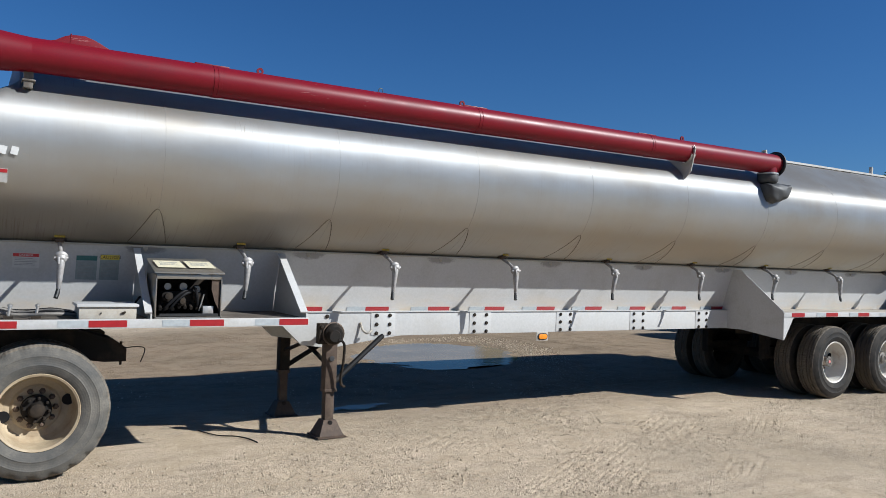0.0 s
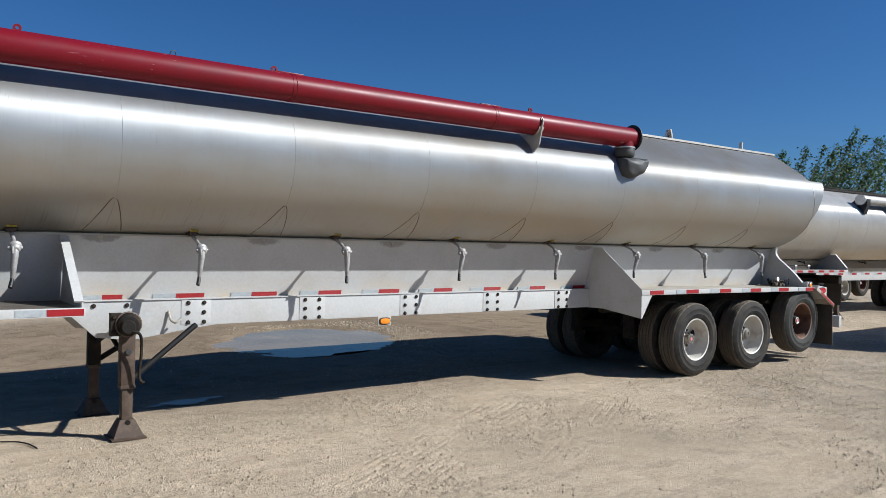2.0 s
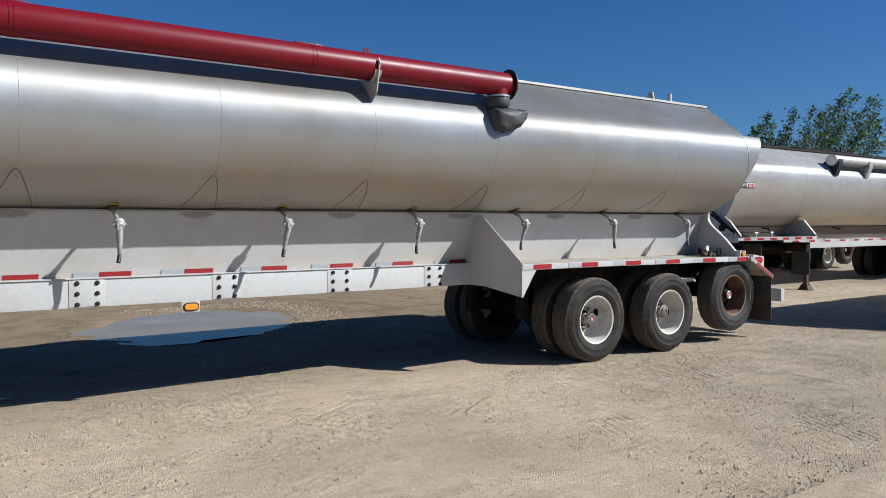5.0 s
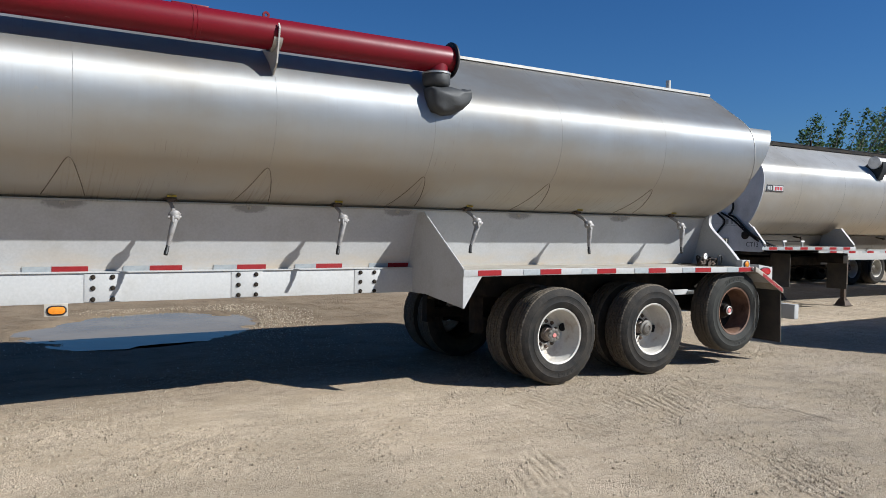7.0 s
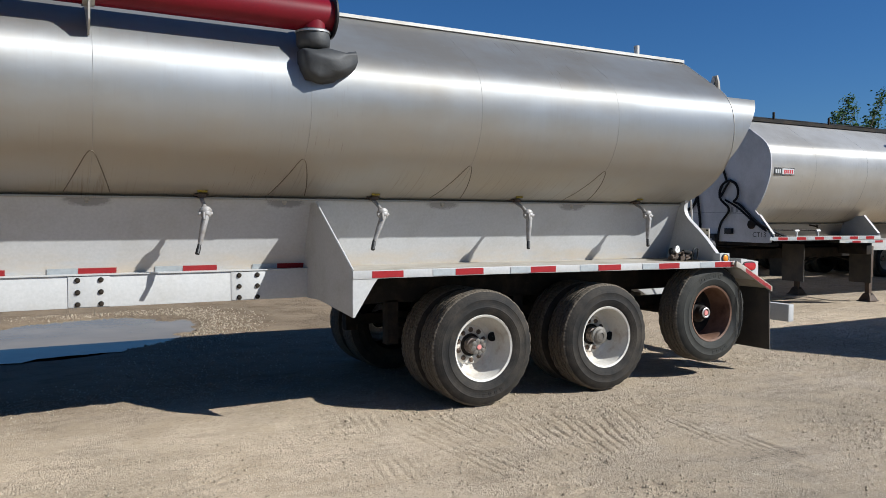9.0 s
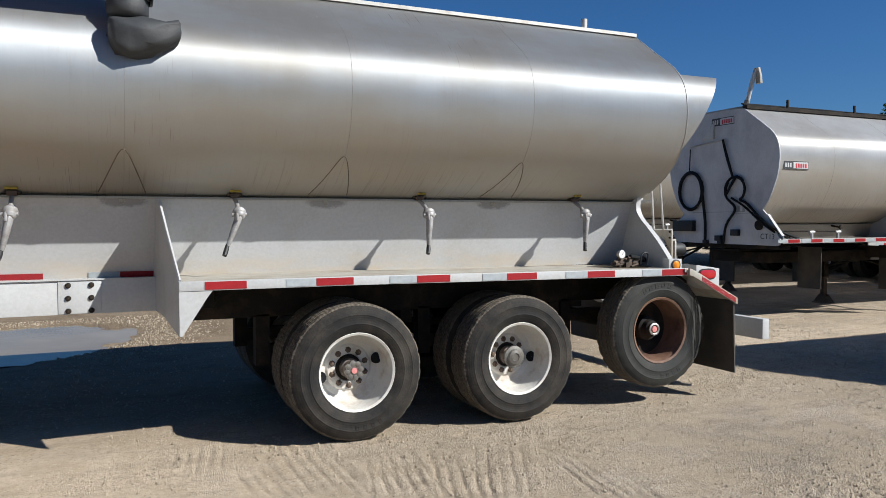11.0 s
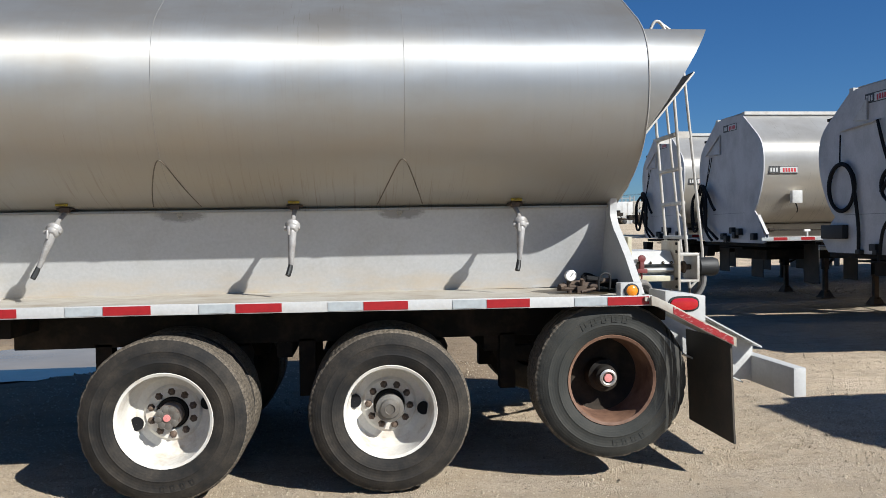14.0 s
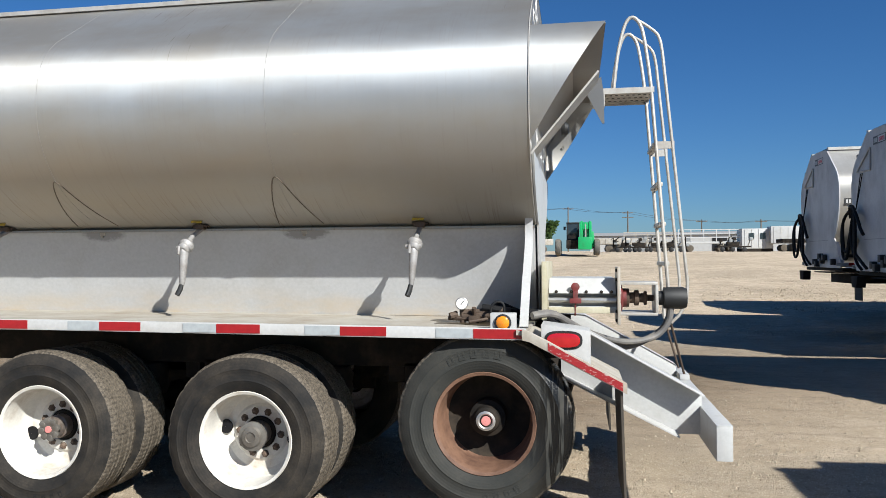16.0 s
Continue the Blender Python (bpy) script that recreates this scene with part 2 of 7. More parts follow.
RUSTY_STEEL = worn("rusty_steel", (0.05419, 0.03468, 0.0224), (0.1084, 0.07586, 0.05202), 0.75, 0.1, (0.45, 0.7), 9.0, 60, 0.3)
RIM = worn("white_rim", (0.60, 0.575, 0.52), (0.36, 0.28, 0.20), 0.5, 0, (0.5, 0.8), 7.0, 60, 0.12)
RIM_TAN = worn("dusty_tan_rim", (0.391, 0.3145, 0.204), (0.255, 0.187, 0.1105), 0.65, 0, (0.45, 0.75), 7.0, 60, 0.2)
HUB = worn("hub_steel", (0.20, 0.17, 0.15), (0.10, 0.07, 0.05), 0.55, 0.5, (0.4, 0.7), 14.0, 80, 0.2)
STEEL = worn("bare_steel", (0.50, 0.49, 0.47), (0.33, 0.29, 0.25), 0.42, 0.8, (0.45, 0.75), 9.0, 70, 0.12)
TAPE_RED = plain("red_reflective_tape", (0.2805, 0.0085, 0.0119), 0.35)
scratched(TAPE_RED, (0.40, 0.36, 0.34))
TAPE_WORN = worn("scuffed_red_tape", (0.25, 0.012, 0.015), (0.42, 0.30, 0.28), 0.45, 0, (0.57, 0.63), 55.0, 90, 0.1, (0.6, 1.0, 1.6))
CREAM = worn("yellowed_white_paint", (0.47, 0.44, 0.33), (0.36, 0.32, 0.20), 0.55, 0, (0.4, 0.7), 6.0, 60, 0.1)
LATCH_RED = worn("faded_red_paint", (0.14, 0.022, 0.022), (0.075, 0.030, 0.022), 0.6, 0, (0.45, 0.7), 18.0, 80, 0.2)
TAPE_WHITE = plain("silver_reflective_tape", (0.357, 0.3825, 0.391), 0.35)
PINK = plain("pink_paint", (0.60, 0.22, 0.20), 0.6)
AMBER = plain("amber_lens", (0.7225, 0.238, 0.0085), 0.12, 0, Coat_Weight=0.6)
LENS_RED = plain("red_lens", (0.3825, 0.0068, 0.0102), 0.12, 0, Coat_Weight=0.6)
DECAL = plain("decal_white", (0.51, 0.51, 0.493), 0.45)
INK = plain("decal_ink", (0.03, 0.03, 0.03), 0.5)
DECAL_RED = plain("decal_red", (0.45, 0.02, 0.03), 0.45)
DECAL_GREEN = plain("decal_green", (0.03, 0.14, 0.13), 0.45)
DECAL_YELLOW = plain("decal_yellow", (0.72, 0.55, 0.05), 0.45)
GREY_TEXT = plain("decal_grey", (0.255, 0.2635, 0.2635), 0.5)
WELD = plain("weld_bead", (0.34, 0.33, 0.31), 0.55, 0.5)
WELD_BROWN = worn("stained_weld_bead", (0.17, 0.14, 0.105), (0.075, 0.06, 0.045), 0.65, 0.2, (0.4, 0.6), 5.0, 60, 0.1)
GALV = worn("galvanised_steel", (0.4675, 0.4505, 0.4165), (0.323, 0.2932, 0.2507), 0.5, 0.35, (0.45, 0.75), 6.0, 60, 0.1)
GAUGE = plain("gauge_face", (0.75, 0.74, 0.70), 0.2)
GREEN = worn("green_paint", (0.02, 0.30, 0.09), (0.03, 0.17, 0.06), 0.4, 0, (0.5, 0.8), 2.0, 20, 0)
DARK_GLASS = plain("dark_glass", (0.03, 0.04, 0.045), 0.06)
BARK = worn("bark", (0.14, 0.11, 0.08), (0.07, 0.055, 0.04), 0.9, 0, (0.4, 0.7), 8.0, 40, 0.5)


def leaf_material(name, a, c):
    m, t, b = material(name, 0.5)
    g = t.nodes.new("ShaderNodeNewGeometry")
    t.links.new(mix(t, g.outputs["Random Per Island"], a, c), b.inputs["Base Color"])
    b.inputs["Specular IOR Level"].default_value = 0.2
    tr = node(t, "ShaderNodeBsdfTranslucent")
    tr.inputs[0].default_value = (*[v * 1.6 for v in c], 1)
    ms = node(t, "ShaderNodeMixShader")
    ms.inputs[0].default_value = 0.25
    out = t.nodes["Material Output"]
    t.links.new(b.outputs[0], ms.inputs[1])
    t.links.new(tr.outputs[0], ms.inputs[2])
    t.links.new(ms.outputs[0], out.inputs[0])
    return m


LEAF = leaf_material("poplar_leaf", (0.012, 0.030, 0.007), (0.055, 0.098, 0.022))
LEAF_FAR = leaf_material("far_leaf", (0.022, 0.042, 0.012), (0.05, 0.08, 0.017))

# ---- mesh helpers ----


class Mesh:
    """Vertices and faces that become one mesh."""

    def __init__(self):
        self.v, self.f = [], []

    def add(self, v, f):
        n = len(self.v)
        self.v += [tuple(p) for p in v]
        self.f += [tuple(i + n for i in q) for q in f]
        return self

    def box(self, x0, x1, y0, y1, z0, z1):
        v = [(x, y, z) for x in (x0, x1) for y in (y0, y1) for z in (z0, z1)]
        return self.add(v, [(0, 1, 3, 2), (4, 6, 7, 5), (0, 4, 5, 1), (2, 3, 7, 6), (0, 2, 6, 4), (1, 5, 7, 3)])

    def prism(self, outline, axis, a, b):
        """An outline of two coordinates, drawn out along an axis from a to b."""
        def put(p, h):
            return {"x": (h, p[0], p[1]), "y": (p[0], h, p[1]), "z": (p[0], p[1], h)}[axis]
        n = len(outline)
        v = [put(p, a) for p in outline] + [put(p, b) for p in outline]
        f = [tuple(range(n))[::-1], tuple(range(n, 2 * n))] + [(i, (i + 1) % n, n + (i + 1) % n, n + i) for i in range(n)]
        return self.add(v, f)

    def sweep(self, pts, r, n=10, closed=False):
        pts = [Vector(p) for p in pts]
        k = len(pts)
        radii = r if isinstance(r, (list, tuple)) else [r] * k
        up = None
        v = []
        for i, p in enumerate(pts):
            if closed:
                d = pts[(i + 1) % k] - pts[i - 1]
            else:
                d = pts[min(i + 1, k - 1)] - pts[max(i - 1, 0)]
            d.normalize()
            if up is None:
                up = d.orthogonal().normalized()
            up = (up - d * up.dot(d)).normalized()
            side = d.cross(up)
            v += [p + radii[i] * (math.cos(2 * math.pi * j / n) * up + math.sin(2 * math.pi * j / n) * side) for j in range(n)]
        f = []
        for i in range(k if closed else k - 1):
            a, b = i * n, ((i + 1) % k) * n
            f += [(a + j, a + (j + 1) % n, b + (j + 1) % n, b + j) for j in range(n)]
        if not closed:
            f += [tuple(range(n))[::-1], tuple(range((k - 1) * n, k * n))]
        return self.add(v, f)

    def lathe(self, prof, axis="y", centre=(0, 0, 0), n=40, cap=False):
        """A profile of (radius, height) turned round an axis."""
        v = []
        cx, cy, cz = centre
        for r, h in prof:
            for j in range(n):
                c, s = r * math.cos(2 * math.pi * j / n), r * math.sin(2 * math.pi * j / n)
                v.append({"y": (cx + c, cy + h, cz + s), "x": (cx + h, cy + c, cz + s), "z": (cx + c, cy + s, cz + h)}[axis])
        f = [(i * n + j, (i + 1) * n + j, (i + 1) * n + (j + 1) % n, i * n + (j + 1) % n) for i in range(len(prof) - 1) for j in range(n)]
        if cap:
            f += [tuple(range(n)), tuple(range((len(prof) - 1) * n, len(prof) * n))[::-1]]
        return self.add(v, f)

    def ring(self, section, x0, x1, close=False):
        """An open section of (y, z) drawn out along x."""
        n = len(section)
        v = [(x0, *p) for p in section] + [(x1, *p) for p in section]
        f = [(i, i + 1, n + i + 1, n + i) for i in range(n - 1)]
        return self.add(v, f)

    def data(self, name, mat, smooth=35, bevel=0.0):
        me = bpy.data.meshes.new(name)
        me.from_pydata(self.v, [], self.f)
        bm = bmesh.new()
        bm.from_mesh(me)
        bmesh.ops.recalc_face_normals(bm, faces=bm.faces)
        if bevel:
            edges = [e for e in bm.edges if len(e.link_faces) == 2 and e.calc_face_angle(0) > 0.5]
            bmesh.ops.bevel(bm, geom=edges, offset=bevel, segments=2, affect="EDGES", profile=0.6, clamp_overlap=True)
        bm.to_mesh(me)
        bm.free()
        if smooth:
            me.polygons.foreach_set("use_smooth", [True] * len(me.polygons))
            me.set_sharp_from_angle(angle=radians(smooth))
        me.materials.append(mat)
        return me


def thing(name, at, label, category, group="", kind=""):
    ob = new(name)
    ob.matrix_basis = pose(*at)
    return tagged(ob, label, category, group, kind)


def part(name, mesh, mat, parent, label="", smooth=35, bevel=0.0, at=None):
    ob = new(name, mesh.data(name, mat, smooth, bevel) if isinstance(mesh, Mesh) else mesh)
    ob.parent = parent
    if at is not None:
        ob.matrix_basis = at
    if label:
        ob["label"] = label
    return ob


def lettering(name, text, size, mat, parent, at, label=""):
    cu = bpy.data.curves.new(name, "FONT")
    cu.body, cu.size, cu.align_x, cu.align_y, cu.extrude = text, size, "CENTER", "CENTER", 0.0006
    tmp = new("tmp", cu)
    me = bpy.data.meshes.new_from_object(tmp.evaluated_get(bpy.context.evaluated_depsgraph_get()))
    bpy.data.objects.remove(tmp)
    bpy.data.curves.remove(cu)
    me.materials.clear()
    me.materials.append(mat)
    ob = new(name, me)
    ob.parent = parent
    ob.matrix_basis = at
    if label:
        ob["label"] = label
    return ob


def smooth_line(pts, steps=4):
    """Catmull-Rom through the points."""
    pts = [Vector(p) for p in pts]
    out = []
    for i in range(len(pts) - 1):
        p0, p1, p2, p3 = pts[max(i - 1, 0)], pts[i], pts[i + 1], pts[min(i + 2, len(pts) - 1)]
        for s in range(steps):
            t = s / steps
            out.append(0.5 * (2 * p1 + (p2 - p0) * t + (2 * p0 - 5 * p1 + 4 * p2 - p3) * t * t + (3 * p1 - p0 - 3 * p2 + p3) * t ** 3))
    out.append(pts[-1])
    return out

# ---- the ground ----


def lattice_noise(x, y, cell, seed):
    """Smooth value noise on a lattice."""
    rng = np.random.RandomState(seed)
    table = rng.rand(256, 256)
    u, w = x / cell, y / cell
    iu, iw = np.floor(u).astype(int), np.floor(w).astype(int)
    fu, fw = u - iu, w - iw
    fu, fw = fu * fu * (3 - 2 * fu), fw * fw * (3 - 2 * fw)
    a, b = table[iu % 256, iw % 256], table[(iu + 1) % 256, iw % 256]
    c, d = table[iu % 256, (iw + 1) % 256], table[(iu + 1) % 256, (iw + 1) % 256]
    return (a * (1 - fu) + b * fu) * (1 - fw) + (c * (1 - fu) + d * fu) * fw - 0.5


def slope(y, x=0.0):
    """The lot climbs gently away from the road side, dips under the trailer, lies level under the parked row and climbs more past it."""
    y, x = np.asarray(y, dtype=float), np.asarray(x, dtype=float)
    level = np.clip((x - 9.0) / 4.0, 0, 1) * np.clip((27.0 - y) / 7.0, 0, 1)
    dip = 0.030 * np.clip(y - 6.3, 0, 1.5) * np.clip((10.2 - y) / 1.2, 0, 1) * np.clip((9.3 - x) / 3.0, 0, 1)
    fall = 0.0305 * np.clip((5.2 - x) / 2.7, 0, 1) * np.clip(y - 7.5, 0, 4) * np.clip((40.0 - y) / 20.0, 0, 1)
    return 0.0105 * np.maximum(0.0, y - 6.5) * (1 - level) - dip - fall + 0.028 * (np.clip(y, 19.0, 65.0) - 19.0)


# old wheel tracks: start, heading in degrees, length, bend, depth
TRACKS = [
    (9.15, 3.7, 92, 2.4, -1.0, 0.020), (8.95, 3.6, 93, 2.5, 2.0, 0.014), (9.26, 4.3, 76, 1.4, 0.0, 0.020), (9.40, 4.2, 81, 1.6, 2.0, 0.010), (9.62, 4.4, 70, 1.5, 2.0, 0.018), (9.80, 4.4, 66, 1.6, -2.0, 0.012),
    (10.42, 3.6, 82, 2.2, 1.0, 0.019), (10.72, 3.6, 82, 2.3, 1.0, 0.019), (8.22, 4.6, 80, 2.0, 0.0, 0.010),
    (9.2, 3.0, 74, 0.9, 0.0, 0.016), (8.80, 2.5, 66, 1.3, 0.0, 0.016), (7.35, 3.2, 67, 1.4, 0.0, 0.014), (7.70, 3.5, 70, 1.2, 3.0, 0.010),
    (3.2, 4.2, 28, 4.2, 2.0, 0.010), (3.35, 3.8, 30, 4.4, 2.0, 0.010), (3.3, 5.6, 35, 2.6, 0.0, 0.009), (2.5, 2.6, 26, 6.0, 4.0, 0.009), (5.35, 4.9, 79, 1.9, 0.0, 0.010), (1.0, 4.6, 14, 5.0, 2.0, 0.007),
]


def relief(X, Y):
    """Height of the lot: swells, crumbs, old tyre prints and the puddle's basin."""
    near = np.clip(1.5 - np.hypot(np.maximum(0, np.abs(X - 7.5) - 8), np.maximum(0, np.abs(Y - 5.3) - 4)) / 6, 0, 1)
    Z = 0.030 * lattice_noise(X, Y, 1.7, 1) + 0.014 * lattice_noise(X, Y, 0.55, 2)
    patch = lattice_noise(X, Y, 1.3, 7) + 0.5 * lattice_noise(X, Y, 0.45, 8) + 0.25 * lattice_noise(X, Y, 0.16, 9)
    rough = (0.22 + 1.5 * np.clip((patch - 0.02) / 0.28, 0, 1)) * np.clip(0.35 + 0.09 * X, 0.45, 1.15)
    Z += near * rough * (0.003 * lattice_noise(X, Y, 0.17, 3) + 0.006 * lattice_noise(X, Y, 0.085, 4) + 0.009 * lattice_noise(X, Y, 0.045, 5))
    for x0, y0, head, length, bend, depth in TRACKS:
        a = radians(head)
        dx, dy = X - x0, Y - y0
        s = dx * math.cos(a) + dy * math.sin(a)
        w = -dx * math.sin(a) + dy * math.cos(a) - radians(bend) * s * s / length
        ragged = 0.19 + 0.05 * lattice_noise(X, Y, 0.25, int(y0 * 10) + 3)
        inside = np.clip((ragged - np.abs(w)) / 0.012, 0, 1) * np.clip(s / 0.3, 0, 1) * np.clip((length - s) / 0.6, 0, 1)
        fade = np.clip(0.62 + 2.4 * lattice_noise(X, Y, 0.6, int(x0 * 10) + 11), 0, 1)
        wob = w + 0.012 * lattice_noise(X, Y, 0.10, 61)
        grooves = np.clip(np.cos(wob * 2 * math.pi / 0.072), 0, 1) ** 3
        lugs = 0.75 + 0.5 * lattice_noise(X, Y, 0.06, 62)
        Z += near * fade * inside * depth * (0.14 - 0.85 * grooves * lugs)
        rim = np.exp(-((np.abs(w) - 0.21) / 0.025) ** 2) * np.clip(s / 0.3, 0, 1) * np.clip((length - s) / 0.6, 0, 1)
        Z += near * fade * rim * depth * 0.25
    far = np.clip((np.hypot(X - 8, Y - 8) - 30) / 60, 0, 1)
    Z = Z * (1 - far) - 0.008 + slope(Y, X)
    basin = np.clip(1 - np.hypot((X - 6.75 - 0.30 * (Y - 11.5)) / 1.70, (Y - 11.55) / 1.85) ** 2, 0, 1)
    Z -= 0.085 * basin - 0.045 * np.clip(basin * 4, 0, 1) * lattice_noise(X, Y, 0.5, 13) - 0.02 * np.clip(basin * 4, 0, 1) * lattice_noise(X, Y, 0.15, 14)
    return Z


def ground_mesh():
    def axis(lo, hi, step, far, fine0, fine1, fine):
        inner = np.concatenate([np.arange(lo, fine0, step), np.arange(fine0, fine1, fine), np.arange(fine1, hi + step / 2, step)])
        grow = [step]
        while sum(grow) < far:
            grow.append(min(grow[-1] * (1.035 if sum(grow) < 7 else 1.28), 60.0))
        g = np.cumsum(grow)
        return np.concatenate([lo - g[::-1], inner, hi + g])
    xs, ys = axis(-0.5, 15.5, 0.030, 420.0, 1.4, 12.2, 0.0140), axis(2.3, 8.2, 0.030, 420.0, 2.6, 5.9, 0.0135)
    X, Y = np.meshgrid(xs, ys, indexing="ij")
    Z = relief(X, Y)
    n, k = X.shape
    idx = np.arange(n * k).reshape(n, k)
    faces = np.stack([idx[:-1, :-1], idx[1:, :-1], idx[1:, 1:], idx[:-1, 1:]], -1).reshape(-1, 4)
    me = bpy.data.meshes.new("ground")
    me.vertices.add(n * k)
    me.vertices.foreach_set("co", np.stack([X, Y, Z], -1).astype(np.float32).ravel())
    me.loops.add(faces.size)
    me.loops.foreach_set("vertex_index", faces.astype(np.int32).ravel())
    me.polygons.add(len(faces))
    me.polygons.foreach_set("loop_start", np.arange(0, faces.size, 4, dtype=np.int32))
    me.polygons.foreach_set("use_smooth", np.ones(len(faces), dtype=bool))
    me.update()
    me.validate()
    return me


def ground_material():
    m, t, b = material("packed_gravel", 0.92, 0, 0.2)
    big = noise_of(t, 0.35, 6, 0.6)
    mid = noise_of(t, 2.2, 7, 0.7)
    fine = noise_of(t, 48.0, 8, 0.8)
    grit = noise_of(t, 210.0, 3, 0.75)
    c = mix(t, ramp(t, mid, [(0.40, (0,)), (0.58, (1,))]), (0.415, 0.333, 0.232), (0.60, 0.49, 0.358))
    scraped = noise_of(t, 3.2, 6, 0.68, (0.55, 1.7, 1.0))
    c = mix(t, ramp(t, scraped, [(0.50, (0,)), (0.60, (0.55,))]), c, (0.36, 0.29, 0.205))
    c = mix(t, ramp(t, big, [(0.45, (0,)), (0.7, (0.7,))]), c, (0.31, 0.255, 0.18))
    loose = ramp(t, noise_of(t, 1.6, 5, 0.65), [(0.42, (0.25,)), (0.58, (0.95,))])
    c = mix(t, loose, c, mix(t, 1.0, c, ramp(t, fine, [(0.38, (0.25,)), (0.45, (1.0,))]), "MULTIPLY"))
    c = mix(t, 0.35, c, ramp(t, grit, [(0.35, (0.6,)), (0.55, (1.0,))]), "MULTIPLY")
    vor = t.nodes.new("ShaderNodeTexVoronoi")
    vor.inputs["Scale"].default_value = 42.0
    t.links.new(coords(t), vor.inputs["Vector"])
    pale = ramp(t, vor.outputs["Distance"], [(0.12, (1,)), (0.24, (0,))])
    c = mix(t, mix(t, 0.75, pale, ramp(t, fine, [(0.5, (0,)), (0.62, (1,))]), "MULTIPLY"), c, (0.56, 0.49, 0.38))
    # damp earth round the puddle, spread under the trailer to deepen its shade
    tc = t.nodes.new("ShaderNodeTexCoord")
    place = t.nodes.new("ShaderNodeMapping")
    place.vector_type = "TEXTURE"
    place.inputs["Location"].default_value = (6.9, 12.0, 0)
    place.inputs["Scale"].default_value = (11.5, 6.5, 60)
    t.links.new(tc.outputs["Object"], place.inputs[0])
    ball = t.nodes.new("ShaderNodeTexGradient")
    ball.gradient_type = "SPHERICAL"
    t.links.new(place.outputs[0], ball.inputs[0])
    damp_and_shade = mix(t, 1.0, ramp(t, ball.outputs["Fac"], [(0.10, (0,)), (0.38, (1.0,))]), ramp(t, mid, [(0.25, (0.55,)), (0.6, (1,))]), "MULTIPLY")
    c = mix(t, damp_and_shade, c, mix(t, 1.0, c, (0.44, 0.40, 0.35), "MULTIPLY"))
    # greyer, darker gravel where the other trailers are parked
    yard = t.nodes.new("ShaderNodeMapping")
    yard.vector_type = "TEXTURE"
    yard.inputs["Location"].default_value = (24.5, 15.5, 0)
    yard.inputs["Scale"].default_value = (12.5, 9.0, 60)
    t.links.new(tc.outputs["Object"], yard.inputs[0])
    patch = t.nodes.new("ShaderNodeTexGradient")
    patch.gradient_type = "SPHERICAL"
    t.links.new(yard.outputs[0], patch.inputs[0])
    yard_grey = mix(t, 1.0, ramp(t, patch.outputs["Fac"], [(0.0, (0,)), (0.4, (1.0,))]), ramp(t, mid, [(0.25, (0.5,)), (0.6, (1,))]), "MULTIPLY")
    c = mix(t, yard_grey, c, mix(t, 1.0, c, (0.66, 0.67, 0.70), "MULTIPLY"))
    tail = t.nodes.new("ShaderNodeMapping")
    tail.vector_type = "TEXTURE"
    tail.inputs["Location"].default_value = (13.2, 3.6, 0)
    tail.inputs["Scale"].default_value = (6.2, 4.2, 60)
    t.links.new(tc.outputs["Object"], tail.inputs[0])
    gravel = t.nodes.new("ShaderNodeTexGradient")
    gravel.gradient_type = "SPHERICAL"
    t.links.new(tail.outputs[0], gravel.inputs[0])
    grey = mix(t, 1.0, ramp(t, gravel.outputs["Fac"], [(0.0, (0,)), (0.5, (1.0,))]), ramp(t, mid, [(0.3, (0.4,)), (0.6, (1,))]), "MULTIPLY")
    c = mix(t, grey, c, mix(t, 1.0, c, (0.74, 0.755, 0.79), "MULTIPLY"))
    t.links.new(c, b.inputs["Base Color"])
    chips = t.nodes.new("ShaderNodeTexVoronoi")
    chips.inputs["Scale"].default_value = 105.0
    t.links.new(coords(t), chips.inputs["Vector"])
    chip_height = ramp(t, chips.outputs["Distance"], [(0.15, (1,)), (0.65, (0,))])
    rough_ground = ramp(t, mid, [(0.42, (0.15,)), (0.58, (1,))])
    h = t.nodes.new("ShaderNodeMath")
    h.operation = "MULTIPLY_ADD"
    h.inputs[1].default_value = 0.4
    t.links.new(grit, h.inputs[0])
    t.links.new(fine, h.inputs[2])
    first = bump(t, b, h.outputs[0], 1.0, 0.0065)
    second = node(t, "ShaderNodeBump", Strength=1.0, Distance=0.007)
    t.links.new(mix(t, 1.0, chip_height, rough_ground, "MULTIPLY"), second.inputs["Height"])
    t.links.new(first.outputs[0], second.inputs["Normal"])
    t.links.new(second.outputs[0], b.inputs["Normal"])
    return m


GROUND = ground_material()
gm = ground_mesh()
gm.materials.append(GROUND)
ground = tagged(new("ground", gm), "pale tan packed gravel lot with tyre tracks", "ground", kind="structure")


